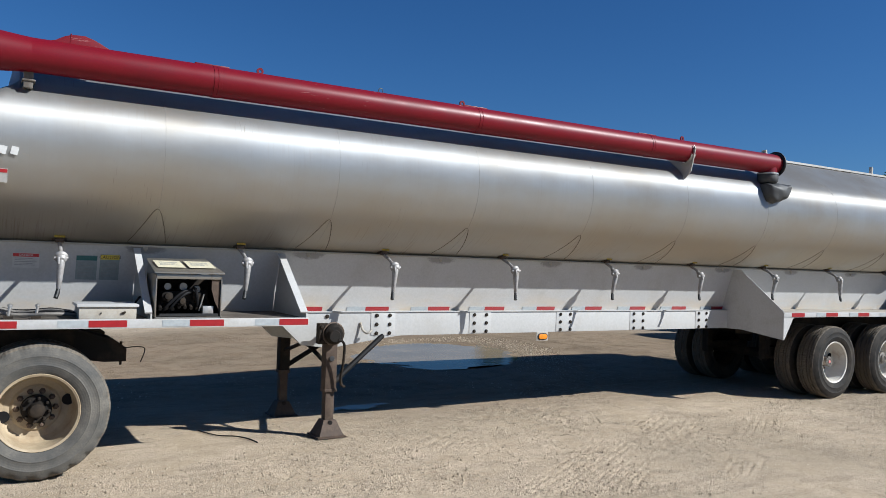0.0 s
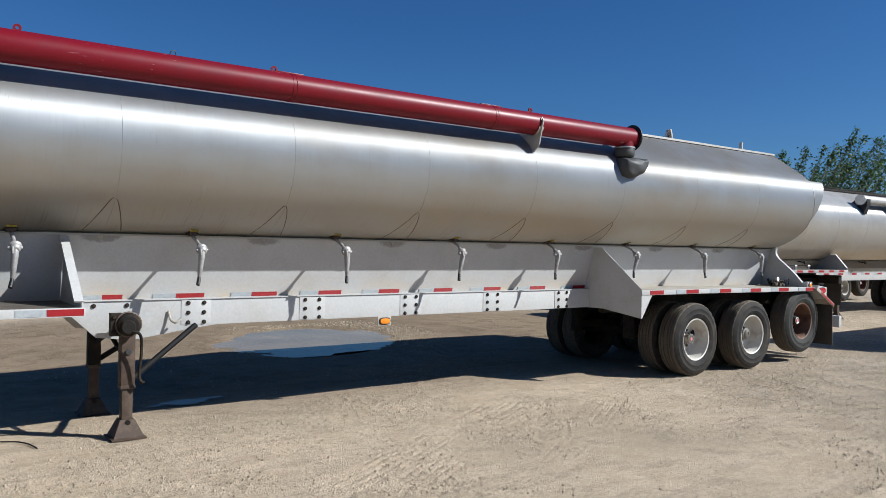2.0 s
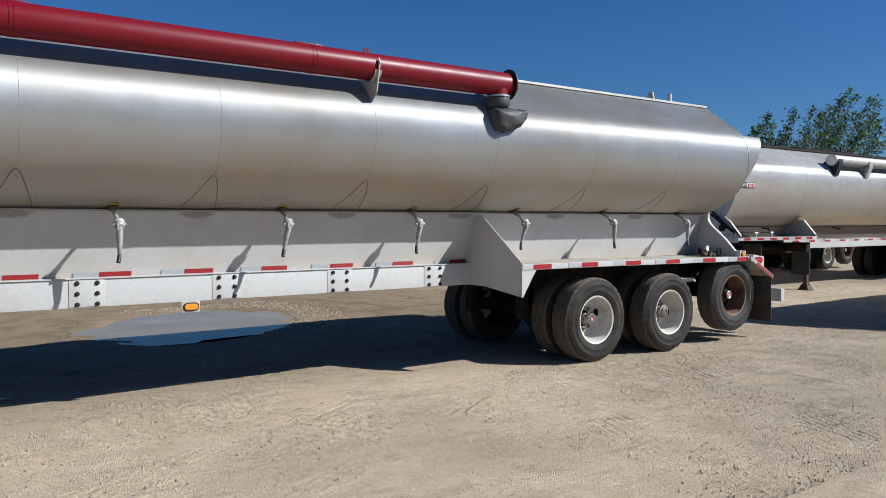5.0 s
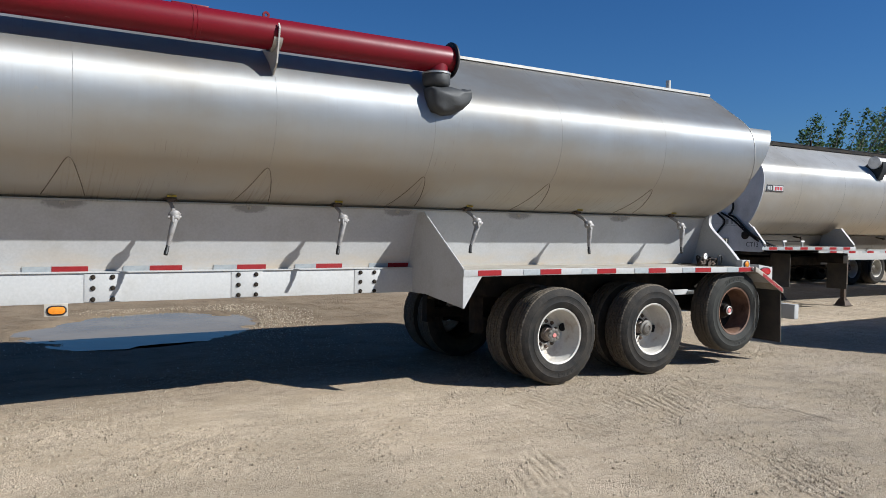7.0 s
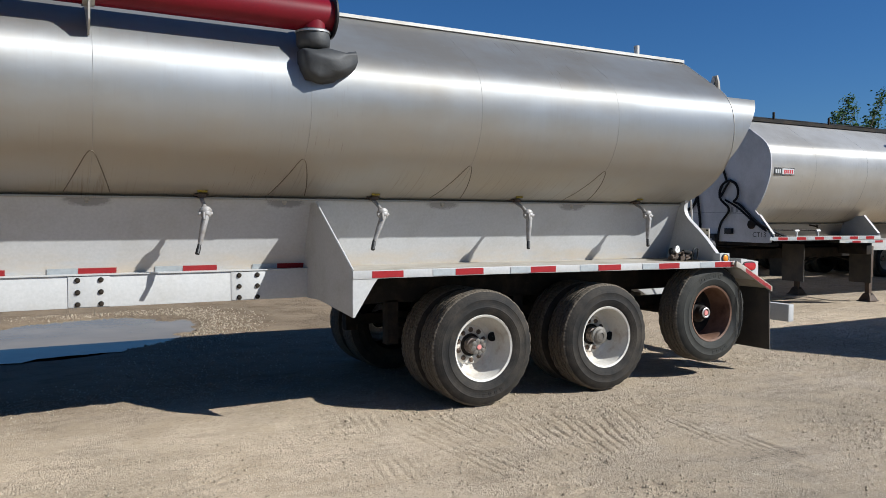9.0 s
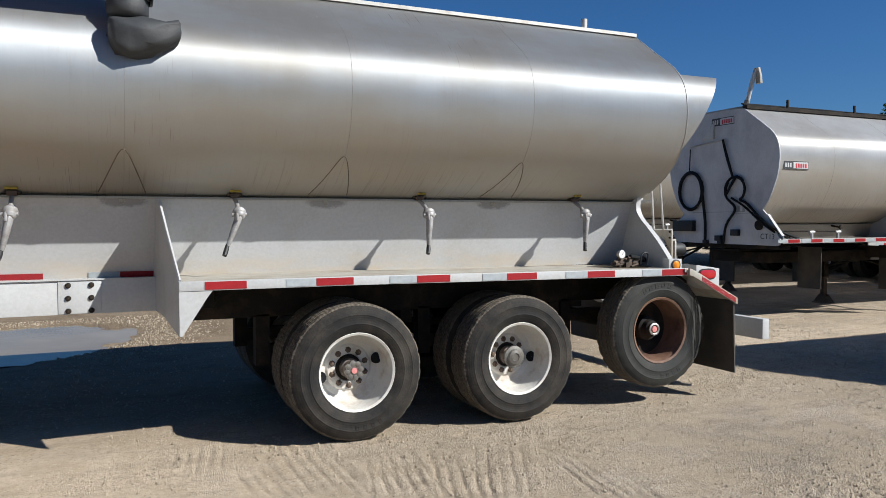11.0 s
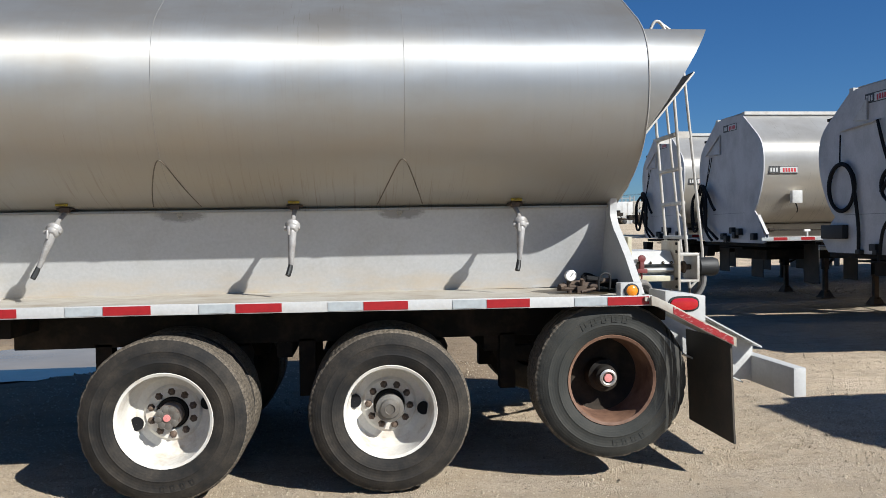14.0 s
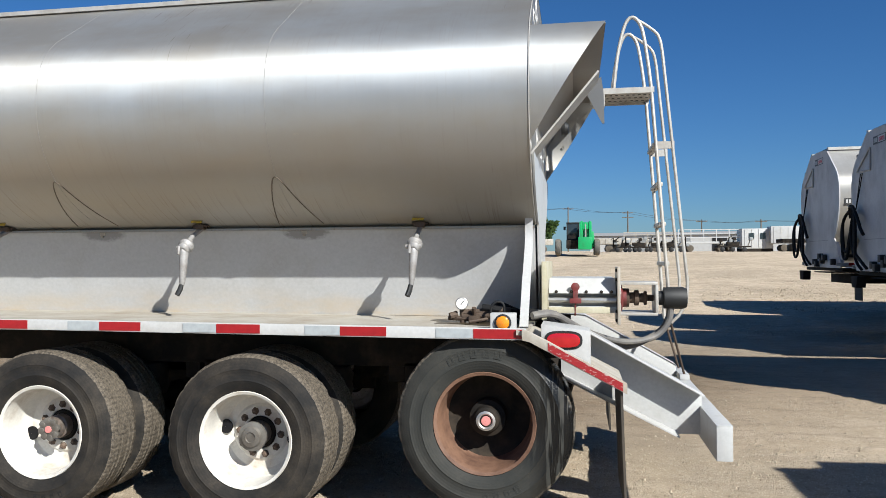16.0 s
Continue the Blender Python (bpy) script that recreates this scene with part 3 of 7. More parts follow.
def stones(name, x, y, r, sides, rng, sink=0.004):
    """Many low stones as one mesh: a ring on the ground and a broken top."""
    n = len(x)
    z = relief(x, y)
    turn = rng.uniform(0, 6.28, (n, 1)) + np.arange(sides) * 2 * math.pi / sides
    rad = r[:, None] * (0.7 + 0.6 * rng.rand(n, sides))
    px, py = x[:, None] + rad * np.cos(turn), y[:, None] + rad * np.sin(turn)
    low = np.stack([px, py, np.repeat((z - sink)[:, None], sides, 1)], -1)
    high_z = (r * rng.uniform(0.5, 1.0, n))[:, None]
    if sides == 3:
        tip = np.stack([x + r * rng.uniform(-0.3, 0.3, n), y + r * rng.uniform(-0.3, 0.3, n), z + high_z[:, 0]], -1)
        co = np.concatenate([low, tip[:, None]], 1).reshape(-1, 3)
        quad = np.array([(0, 1, 3), (1, 2, 3), (2, 0, 3)])
        faces = (quad[None] + 4 * np.arange(n)[:, None, None]).reshape(-1, 3)
        loops, starts = faces.ravel(), np.arange(len(faces)) * 3
    else:
        top = z[:, None] + np.repeat(high_z, sides, 1) * (0.7 + 0.5 * rng.rand(n, sides)) + 0.002
        high = np.stack([x[:, None] + 0.55 * (px - x[:, None]), y[:, None] + 0.55 * (py - y[:, None]), top], -1)
        co = np.concatenate([low, high], 1).reshape(-1, 3)
        quad = np.array([(i, (i + 1) % sides, sides + (i + 1) % sides, sides + i) for i in range(sides)])
        faces = (quad[None] + 2 * sides * np.arange(n)[:, None, None]).reshape(-1, 4)
        caps = np.arange(sides, 2 * sides)[None] + 2 * sides * np.arange(n)[:, None]
        loops = np.concatenate([faces.ravel(), caps.ravel()])
        starts = np.concatenate([np.arange(len(faces)) * 4, faces.size + np.arange(n) * sides])
    me = bpy.data.meshes.new(name)
    me.vertices.add(len(co))
    me.vertices.foreach_set("co", co.astype(np.float32).ravel())
    me.loops.add(len(loops))
    me.loops.foreach_set("vertex_index", loops.astype(np.int32))
    me.polygons.add(len(starts))
    me.polygons.foreach_set("loop_start", starts.astype(np.int32))
    me.update()
    me.validate()
    me.materials.append(STONE)
    return me


def gravel_patch(x, y):
    """Where loose gravel gathers: ragged patches, more of them towards the tail of the trailer."""
    return lattice_noise(x, y, 1.3, 7) + 0.6 * lattice_noise(x, y, 0.45, 8) + 0.35 * lattice_noise(x, y, 0.16, 9) + 0.028 * (x - 7.5)


def loose_gravel():
    """Loose stones on the lot, gathered in patches, and a bank of gravel by the puddle."""
    rng = np.random.RandomState(5)
    x, y = rng.uniform(-0.3, 17.0, 88000), 2.4 + 8.0 * rng.rand(88000) ** 1.6
    keep = gravel_patch(x, y) > rng.uniform(-0.40, 0.50, len(x))
    x, y = x[keep], y[keep]
    r = 0.0032 + 0.0095 * rng.rand(len(x)) ** 4
    bx, by = rng.uniform(5.0, 10.2, 16000), rng.uniform(9.3, 13.6, 16000)
    d = np.hypot((bx - 6.75 - 0.30 * (by - 11.5)) / 1.65, (by - 11.5) / 1.75)
    ok = (d > 0.98) & (rng.rand(16000) > 1.5 * (d - 0.98)) & (bx + 0.4 * (by - 11.5) > 6.6 + 0.8 * rng.rand(16000))
    x, y, r = np.concatenate([x, bx[ok]]), np.concatenate([y, by[ok]]), np.concatenate([r, 0.005 + 0.014 * rng.rand(ok.sum()) ** 2])
    # coarse gravel between the parked trailers
    cx, cy = rng.uniform(13.0, 30.0, 16000), rng.uniform(17.5, 34.0, 16000)
    ok = lattice_noise(cx, cy, 2.6, 17) + 0.5 * lattice_noise(cx, cy, 0.9, 18) + 0.03 * (cx - 18.5) > rng.uniform(-0.1, 0.45, 16000)
    cx, cy = cx[ok], cy[ok]
    x, y, r = np.concatenate([x, cx]), np.concatenate([y, cy]), np.concatenate([r, 0.010 + 0.022 * rng.rand(len(cx)) ** 2])
    return stones("loose_gravel", x, y, r, 4, rng)


def grit():
    """Fine sharp grit strewn over the packed dirt."""
    rng = np.random.RandomState(15)
    x, y = rng.uniform(-0.3, 15.5, 480000), 2.4 + 5.5 * rng.rand(480000) ** 1.3
    keep = gravel_patch(x, y) > rng.uniform(-0.42, 0.70, len(x))
    x, y = x[keep], y[keep]
    return stones("grit", x, y, 0.0030 + 0.0075 * rng.rand(len(x)) ** 2, 3, rng, 0.002)


STONE = leaf_material("loose_stone", (0.17, 0.138, 0.098), (0.49, 0.415, 0.31))
tagged(new("loose_gravel", loose_gravel()), "loose tan gravel stones on packed dirt", "gravel", kind="stuff")
tagged(new("grit", grit()), "fine pale grit strewn over packed dirt", "gravel", kind="stuff")


def water_material():
    m, t, b = material("muddy_water", 0.09)
    b.inputs["IOR"].default_value = 1.11
    t.links.new(mix(t, ramp(t, noise_of(t, 0.8), [(0.35, (0,)), (0.7, (1,))]), (0.17, 0.135, 0.085), (0.25, 0.20, 0.13)), b.inputs["Base Color"])
    bump(t, b, noise_of(t, 5.0, 3), 0.10, 0.02)
    return m


def puddle(name, cx, cy, rx, ry, z, seed, label, lean=0.0):
    pts = []
    for i in range(72):
        a = 2 * math.pi * i / 72
        k = 1 + 0.22 * float(lattice_noise(np.array([3 + 2.2 * math.cos(a)]), np.array([3 + 2.2 * math.sin(a)]), 0.7, seed)[0]) + 0.1 * float(lattice_noise(np.array([3 + 2 * math.cos(a)]), np.array([3 + 2 * math.sin(a)]), 0.2, seed + 1)[0])
        pts.append((cx + rx * k * math.cos(a) + lean * ry * math.sin(a), cy + ry * k * math.sin(a), z))
    m = Mesh().add(pts + [(cx, cy, z)], [(i, (i + 1) % 72, 72) for i in range(72)])
    return tagged(new(name, m.data(name, WATER, 0)), label, "puddle", kind="structure")


WATER = water_material()
puddle("water", 6.75, 11.5, 1.75, 1.75, 0.018, 21, "wide shallow muddy rain puddle on the gravel", 0.30)
puddle("water", 3.55, 7.75, 0.24, 0.13, -0.030, 31, "small wet patch in the shade under the trailer")
puddle("water", 3.28, 7.70, 0.12, 0.035, -0.030, 33, "thin wet streak in the shade under the trailer")
puddle("water", 3.84, 7.84, 0.15, 0.045, -0.030, 35, "thin wet streak in the shade under the trailer")

# ---- trailer parts (x from the nose to the tail, y from the middle line, near side negative) ----
SIDE = [(-0.51, 1.662), (-0.72, 1.750), (-0.90, 1.860), (-1.03, 1.987), (-1.115, 2.143), (-1.15, 2.30), (-1.15, 2.44), (-1.122, 2.57), (-1.062, 2.68), (-0.972, 2.770)]
ROUND = [(p.x, p.y) for p in smooth_line([(y, z, 0) for y, z in SIDE], 6)]
RIDGE = (-0.48, 3.12)
SECTION = ROUND + [(-0.726, 2.945), RIDGE, (-0.24, 3.135), (0.0, 3.14)]
SECTION = SECTION + [(-y, z) for y, z in SECTION[-2::-1]]
PANEL_TOP, PANEL_FOOT = (-0.51, 1.650), (-0.345, 1.10)

LOW_SIDE = [(-0.50, 1.405), (-0.64, 1.455), (-0.78, 1.545), (-0.90, 1.665), (-1.0, 1.82), (-1.08, 2.0), (-1.13, 2.16), (-1.15, 2.31), (-1.15, 2.44), (-1.122, 2.57), (-1.062, 2.68), (-0.972, 2.770)]
LOW_SECTION = [(p.x, p.y) for p in smooth_line([(y, z, 0) for y, z in LOW_SIDE], 5)] + [(-0.726, 2.945), RIDGE, (-0.24, 3.135), (0.0, 3.14)]
LOW_SECTION = LOW_SECTION + [(-y, z) for y, z in LOW_SECTION[-2::-1]]


def side_y(z):
    """The near side's y at a height of the tank."""
    for (y0, z0), (y1, z1) in zip(SECTION, SECTION[1:]):
        if z0 <= z <= z1:
            return y0 + (y1 - y0) * (z - z0) / (z1 - z0)
    return SIDE[0][0]


def panel_y(z):
    (y0, z0), (y1, z1) = PANEL_TOP, PANEL_FOOT
    return y0 + (y1 - y0) * (z0 - z) / (z0 - z1)


def on_panel(x, z, out=0.004):
    """A pose whose x runs along the trailer and whose z faces out of the slanted panel."""
    tilt = math.degrees(math.atan2(PANEL_FOOT[0] - PANEL_TOP[0], PANEL_TOP[1] - PANEL_FOOT[1]))
    return pose(x, panel_y(z) - out, z, 90 + tilt)


def plate(w, h, t=0.002):
    return Mesh().box(-w / 2, w / 2, -h / 2, h / 2, -t, t)


def tyre_mesh(R=0.468, W=0.27, cut=0.006, step=4, side=0.990):
    h = W / 2
    half = [(0.266, h - 0.018), (0.281, h - 0.004), (0.320, h + 0.006), (0.331, h + 0.011), (0.338, h + 0.007), (0.385, h + 0.009), (0.392, h + 0.011), (0.399, h + 0.008), (0.423, h - 0.001), (R - 0.022, h - 0.014), (R - 0.006, h - 0.026), (R - 0.001, h - 0.042)]
    tread = []
    for g in (0.068, 0.030):
        tread += [(R, g + 0.008), (R - 0.012, g + 0.005), (R - 0.012, g - 0.003), (R, g - 0.006)]
    out = half + tread
    prof = [(r, -y) for r, y in out] + [(r, y) for r, y in out[::-1]]
    m = Mesh().lathe(prof, n=112)
    # cut sipes into both shoulders
    for row, (r, y) in enumerate(prof):
        if r > R - 0.03 and abs(y) > 0.09:
            for j in [q for q in range(112) if q % step in ((1,) if step == 4 else (0, 1))]:
                x, yy, z = m.v[row * 112 + j]
                k = 1 - cut / R
                m.v[row * 112 + j] = (x * k, yy * side, z * k)
    return m


def raised_mark(size, y=-0.1455, r0=0.372):
    """One raised block where the maker's lettering stands on a sidewall."""
    m = Mesh()
    h, w = size * 0.5, size * 0.36
    outer = [(-w, -h), (w, -h), (w, h), (-w, h)]
    inner = [(-w * 0.45, -h * 0.55), (w * 0.45, -h * 0.55), (w * 0.45, h * 0.55), (-w * 0.45, h * 0.55)]
    v = [(a, yy, r0 + c) for yy in (y, y + 0.004) for a, c in outer + inner]
    f = [(i, (i + 1) % 4, 4 + (i + 1) % 4, 4 + i) for i in range(4)] + [(i, (i + 1) % 4, 8 + (i + 1) % 4, 8 + i) for i in range(4)] + [(4 + i, 4 + (i + 1) % 4, 12 + (i + 1) % 4, 12 + i) for i in range(4)]
    return m.add(v, f)


def marks(tyre, start, n, step, size, mat):
    for i in range(n):
        part("raised_mark", shared("raised_mark/%d/%s" % (round(size * 1000), mat.name), lambda: raised_mark(size), mat, 0), None, tyre, at=pose(0, 0, 0, 0, start + i * step, 0))


def disc_wheel_mesh():
    prof = [(0.252, -0.120), (0.267, -0.127), (0.271, -0.120), (0.265, -0.112), (0.255, -0.108), (0.249, -0.085), (0.246, -0.045), (0.243, 0.02), (0.235, 0.065), (0.208, 0.092), (0.166, 0.099), (0.158, 0.092), (0.150, 0.086), (0.098, 0.086), (0.094, 0.090), (0.092, 0.12)]
    return Mesh().lathe(prof, n=48)


def hub_mesh(r=0.075, y0=0.09, y1=-0.035):
    return Mesh().lathe([(r * 1.15, y0), (r * 1.15, 0.03), (r, 0.025), (r * 0.98, y1 + 0.03), (r * 0.8, y1 + 0.005), (r * 0.55, y1), (0.001, y1)], n=28)


MESHES = {}


def shared(key, make, mat, smooth=35, bevel=0.0):
    if key not in MESHES:
        MESHES[key] = make().data(key.split("/")[0], mat, smooth, bevel)
    return MESHES[key]


STEEL_DULL = worn("dull_steel", (0.19, 0.18, 0.16), (0.085, 0.07, 0.055), 0.55, 0.35, (0.4, 0.7), 7.0, 60, 0.15)
NUT = worn("rusty_nut", (0.085, 0.060, 0.045), (0.16, 0.11, 0.075), 0.7, 0.2, (0.4, 0.7), 20.0, 80, 0.2)


def wheel(parent, x, y, z, style, flip, turn=0.0, near=False, plain_cap=False):
    """One wheel as a part of its vehicle; flip faces the far side."""
    m = pose(x, y, z, 0, 0, 180 if flip else 0) @ pose(0, 0, 0, 0, turn, 0)
    tyre_mat = {"tractor": RUBBER_DUSTY, "rusty": RUBBER_OILY if near else RUBBER}.get(style, RUBBER)
    tyre = part("wheel", shared("tyre/" + tyre_mat.name, (lambda: tyre_mesh(cut=0.015, step=5, side=0.975)) if style == "tractor" else tyre_mesh, tyre_mat), None, parent, "", at=m)
    if style == "inner":
        part("rim", shared("rim/inner", lambda: Mesh().lathe([(0.268, -0.12), (0.252, -0.08), (0.245, 0.0), (0.252, 0.08), (0.268, 0.12)], n=40), GRIME), None, tyre)
        return tyre
    rim_mat = {"white": RIM, "rusty": RUST, "tractor": RIM_TAN}[style]
    if style == "rusty":
        part("rim", shared("rim/rusty", lambda: Mesh().lathe([(0.252, -0.120), (0.268, -0.127), (0.272, -0.119), (0.260, -0.108), (0.249, -0.07), (0.242, -0.01), (0.236, 0.07), (0.225, 0.10)], n=48), RUST), None, tyre, "rust-brown deep steel rim")
        # the deep rim's shade is put into the disc's black colour
        part("disc", shared("disc/rusty", lambda: Mesh().lathe([(0.228, 0.098), (0.20, 0.118), (0.09, 0.122), (0.07, 0.12)], n=40), GRIME), None, tyre, "black grimy wheel disc")
        part("hub", shared("hub/rusty", lambda: Mesh().lathe([(0.10, 0.12), (0.098, 0.03), (0.075, 0.02), (0.066, -0.02), (0.052, -0.03), (0.050, -0.045), (0.03, -0.048), (0.001, -0.048)], n=24), GRIME), None, tyre)
        part("hub_cap", shared("hub_cap/rusty", lambda: Mesh().lathe([(0.050, -0.044), (0.052, -0.052), (0.040, -0.056), (0.034, -0.052), (0.033, -0.046)], n=24), STEEL), None, tyre, "bare steel hub ring")
        part("cap_plug", shared("cap_plug/pink", lambda: Mesh().lathe([(0.026, -0.048), (0.024, -0.055), (0.001, -0.057)], n=16), PINK), None, tyre, "faded pink plug")
        if near:
            marks(tyre, -28, 5, 10.0, 0.050, tyre_mat)
            marks(tyre, 152, 4, 9.0, 0.042, tyre_mat)
        return tyre
    rim = part("rim", shared("rim/" + style, disc_wheel_mesh, rim_mat), None, tyre)
    part("hub", shared("hub/" + style, lambda: hub_mesh(0.055 if style == "tractor" else 0.060, 0.11, -0.05 if style == "tractor" else -0.035), GRIME if style == "tractor" else HUB), None, tyre, "grimy steel axle hub")
    part("hub_seat", shared("hub_seat/a", lambda: Mesh().lathe([(0.092, 0.094), (0.086, 0.082), (0.062, 0.080), (0.060, 0.094)], n=32), GRIME), None, tyre, "black greasy ring round the hub")
    for i in range(10):
        a = radians(36 * i + 9)
        part("wheel_nut", shared("wheel_nut/" + style, lambda: Mesh().lathe([(0.023, 0.088), (0.022, 0.080), (0.017, 0.076), (0.012, 0.064), (0.001, 0.063)], n=6), NUT), None, tyre, at=pose(0.124 * math.cos(a), 0, 0.124 * math.sin(a)))
    for a in ((22, 202) if style == "tractor" else (5, 185)):
        part("hand_hole", shared("hand_hole/" + style, lambda: Mesh().lathe([(0.041, 0.0), (0.039, 0.010), (0.001, 0.010)], axis="z", n=20), HOSE), None, tyre, "dark oval hole in the rim", at=pose(0.208 * math.cos(radians(a)), 0.080, 0.208 * math.sin(radians(a)), 90, 0, 0))
    if style == "tractor":
        studs = Mesh()
        for i in range(8):
            a = radians(45 * i)
            studs.lathe([(0.013, 0.03), (0.013, -0.012), (0.008, -0.020), (0.001, -0.021)], "y", (0.080 * math.cos(a), 0, 0.080 * math.sin(a)), 8)
        studs.lathe([(0.098, 0.06), (0.098, 0.02), (0.085, 0.012), (0.05, 0.010)], "y", (0, 0, 0), 28)
        MESHES.setdefault("axle_studs", studs.data("axle_studs", GRIME))
        part("axle_studs", MESHES["axle_studs"], None, tyre, "black greasy axle flange with studs")
    if style == "white" and plain_cap:
        part("hub_cap", shared("hub_cap/grey", lambda: Mesh().lathe([(0.074, -0.010), (0.082, -0.012), (0.082, -0.030), (0.060, -0.036), (0.052, -0.050), (0.030, -0.056), (0.026, -0.050), (0.001, -0.050)], n=28), STEEL_DULL), None, tyre, "dull grey steel hub cap")
    elif style == "white":
        # scalloped cap of eight lobes
        star = []
        for i in range(64):
            a = 2 * math.pi * i / 64
            r = 0.070 - 0.012 * (0.5 - 0.5 * math.cos(8 * a)) ** 3
            star.append((r * math.cos(a), r * math.sin(a)))
        cap = Mesh().prism(star, "y", -0.030, -0.046)
        for i in range(8):
            a = 2 * math.pi * i / 8
            cap.lathe([(0.017, -0.044), (0.015, -0.0485), (0.001, -0.049)], "y", (0.046 * math.cos(a), 0, 0.046 * math.sin(a)), 10)
        MESHES.setdefault("lobed_cap", cap.data("lobed_cap", STEEL_DULL, 35, 0.002))
        part("lobed_cap", MESHES["lobed_cap"], None, tyre, "dull scalloped hub cap")
        part("cap_plug", shared("cap_plug/pink2", lambda: Mesh().lathe([(0.022, -0.034), (0.020, -0.052), (0.001, -0.054)], n=14), PINK), None, tyre, "faded pink plug")
        if near:
            marks(tyre, 166, 4, 8.5, 0.036, tyre_mat)
    return tyre


def tape_row(parent, spans, make_pose, h, start=None, grey=0.20):
    """Red and silver reflective strips, one part each."""
    for a, b in spans:
        part("reflective_tape", shared("tape/r%d%d" % (round((b - a) * 1000), round(h * 1000)), lambda: plate(b - a, h), TAPE_RED, 0), None, parent, "red reflective tape", at=make_pose((a + b) / 2))
        if grey and (start is None or a - grey > start):
            part("reflective_tape", shared("tape/w%d%d" % (round(grey * 1000), round(h * 1000)), lambda: plate(grey - 0.006, h), TAPE_WHITE, 0), None, parent, "silver reflective tape", at=make_pose(a - grey / 2))


def bolt_mesh():
    return Mesh().lathe([(0.019, 0.0), (0.018, -0.008), (0.012, -0.014), (0.001, -0.015)], n=10)


TAG = worn("grimy_yellow_tag", (0.425, 0.306, 0.0255), (0.085, 0.06375, 0.034), 0.7, 0, (0.50, 0.72), 30.0, 80, 0.1)
CRANK_STEEL = worn("crank_steel", (0.357, 0.3485, 0.34), (0.2295, 0.2125, 0.1955), 0.55, 0.25, (0.4, 0.7), 14.0, 80, 0.15)


def crank(parent, x, swing, reach=0.20, mat=None):
    """A hopper crank: shaft out of the panel, arm hanging from a ribbed knuckle, black grip."""
    mat = mat or CRANK_STEEL
    c = part("crank", Mesh().sweep([(0, 0.04, 0.0), (0, -reach * 0.5, -0.060), (0, -reach, -0.128)], 0.015, 10), mat, parent, "galvanised hopper crank on a short shaft", at=pose(x, -0.57, 1.662))
    top = Vector((0, -reach, -0.132))
    axis = Vector((0, -reach, -0.128)).normalized()
    knuckle = Mesh()
    steps = [(-0.085, 0.019), (-0.055, 0.022), (-0.040, 0.044), (-0.022, 0.049), (-0.008, 0.036), (0.012, 0.038), (0.028, 0.022)]
    knuckle.sweep([top + axis * f for f, r in steps], [r for f, r in steps], 14)
    knuckle.sweep([top + Vector((-0.050, 0.004, 0.0)), top + Vector((0.046, -0.004, 0.004))], 0.014, 8)
    knuckle.sweep([top + Vector((-0.020, -0.026, 0.012)), top + Vector((-0.020, -0.036, -0.040))], 0.009, 6)
    part("knuckle", knuckle, mat, c, bevel=0.003)
    s = radians(swing)
    dx, dz = math.sin(s), -math.cos(s)
    end = top + 0.225 * Vector((dx, -0.02, dz))
    arm = Mesh()
    for f, hx, hy in ((-0.10, 0.012, 0.018), (0.0, 0.021, 0.028), (0.12, 0.027, 0.032), (0.45, 0.024, 0.027), (0.97, 0.016, 0.018), (1.02, 0.012, 0.012)):
        q = top + f * (end - top)
        arm.v += [(q.x + hx * math.cos(a), q.y + hy * math.sin(a), q.z) for a in [2 * math.pi * i / 12 for i in range(12)]]
    arm.f += [(12 * k + i, 12 * k + (i + 1) % 12, 12 * k + 12 + (i + 1) % 12, 12 * k + 12 + i) for k in range(5) for i in range(12)] + [tuple(range(12))[::-1], tuple(range(60, 72))]
    part("arm", arm, mat, c)
    part("grip", Mesh().sweep([end + Vector((0, 0.0, 0.012)), end + Vector((dx * 0.02 - 0.006, -0.012, -0.028)), end + Vector((dx * 0.03 - 0.016, -0.028, -0.062))], [0.013, 0.0165, 0.016], 10), BLACK, c, "black rubber grip")
    bracket = Mesh().box(-0.05, 0.05, -0.005, 0.06, 0.004, 0.016).box(-0.03, 0.03, -0.02, 0.02, -0.012, 0.02)
    part("bracket", bracket, RUSTY_STEEL, c, bevel=0.003)
    part("tag", Mesh().box(-0.038, 0.034, -0.006, -0.001, -0.014, 0.014), TAG, c, "small faded yellow tag", at=pose(0, -0.040, 0.038, -28))
    return c


def gusset(parent, x, thick, name="gusset", outer=-1.20, low=1.10, top=None):
    """A cross plate that braces the slanted panel on the deck, with a bright flange on its slope."""
    p = [(PANEL_TOP[0] - 0.01, 1.62), (PANEL_TOP[0] - 0.07, 1.62), (outer, low + 0.05), (outer, low), (PANEL_FOOT[0] - 0.005, low)]
    if top:
        p[0], p[1] = (-0.45, top[1]), top
    g = part(name, Mesh().prism(p, "x", x, x + 0.012), WHITE, parent, bevel=0.002)
    a, b = Vector((0, p[1][0], p[1][1])), Vector((0, p[2][0], p[2][1]))
    n = Vector((0, -(b - a).z, (b - a).y)).normalized() * -0.012
    v = [(x - thick, *a.yz), (x + 0.012, *a.yz), (x + 0.012, *b.yz), (x - thick, *b.yz)]
    v2 = [(q[0], q[1] + n.y, q[2] + n.z) for q in v]
    part("flange", Mesh().add(v + v2, [(0, 1, 2, 3), (7, 6, 5, 4), (0, 4, 5, 1), (1, 5, 6, 2), (2, 6, 7, 3), (3, 7, 4, 0)]), WHITE, g)
    return g


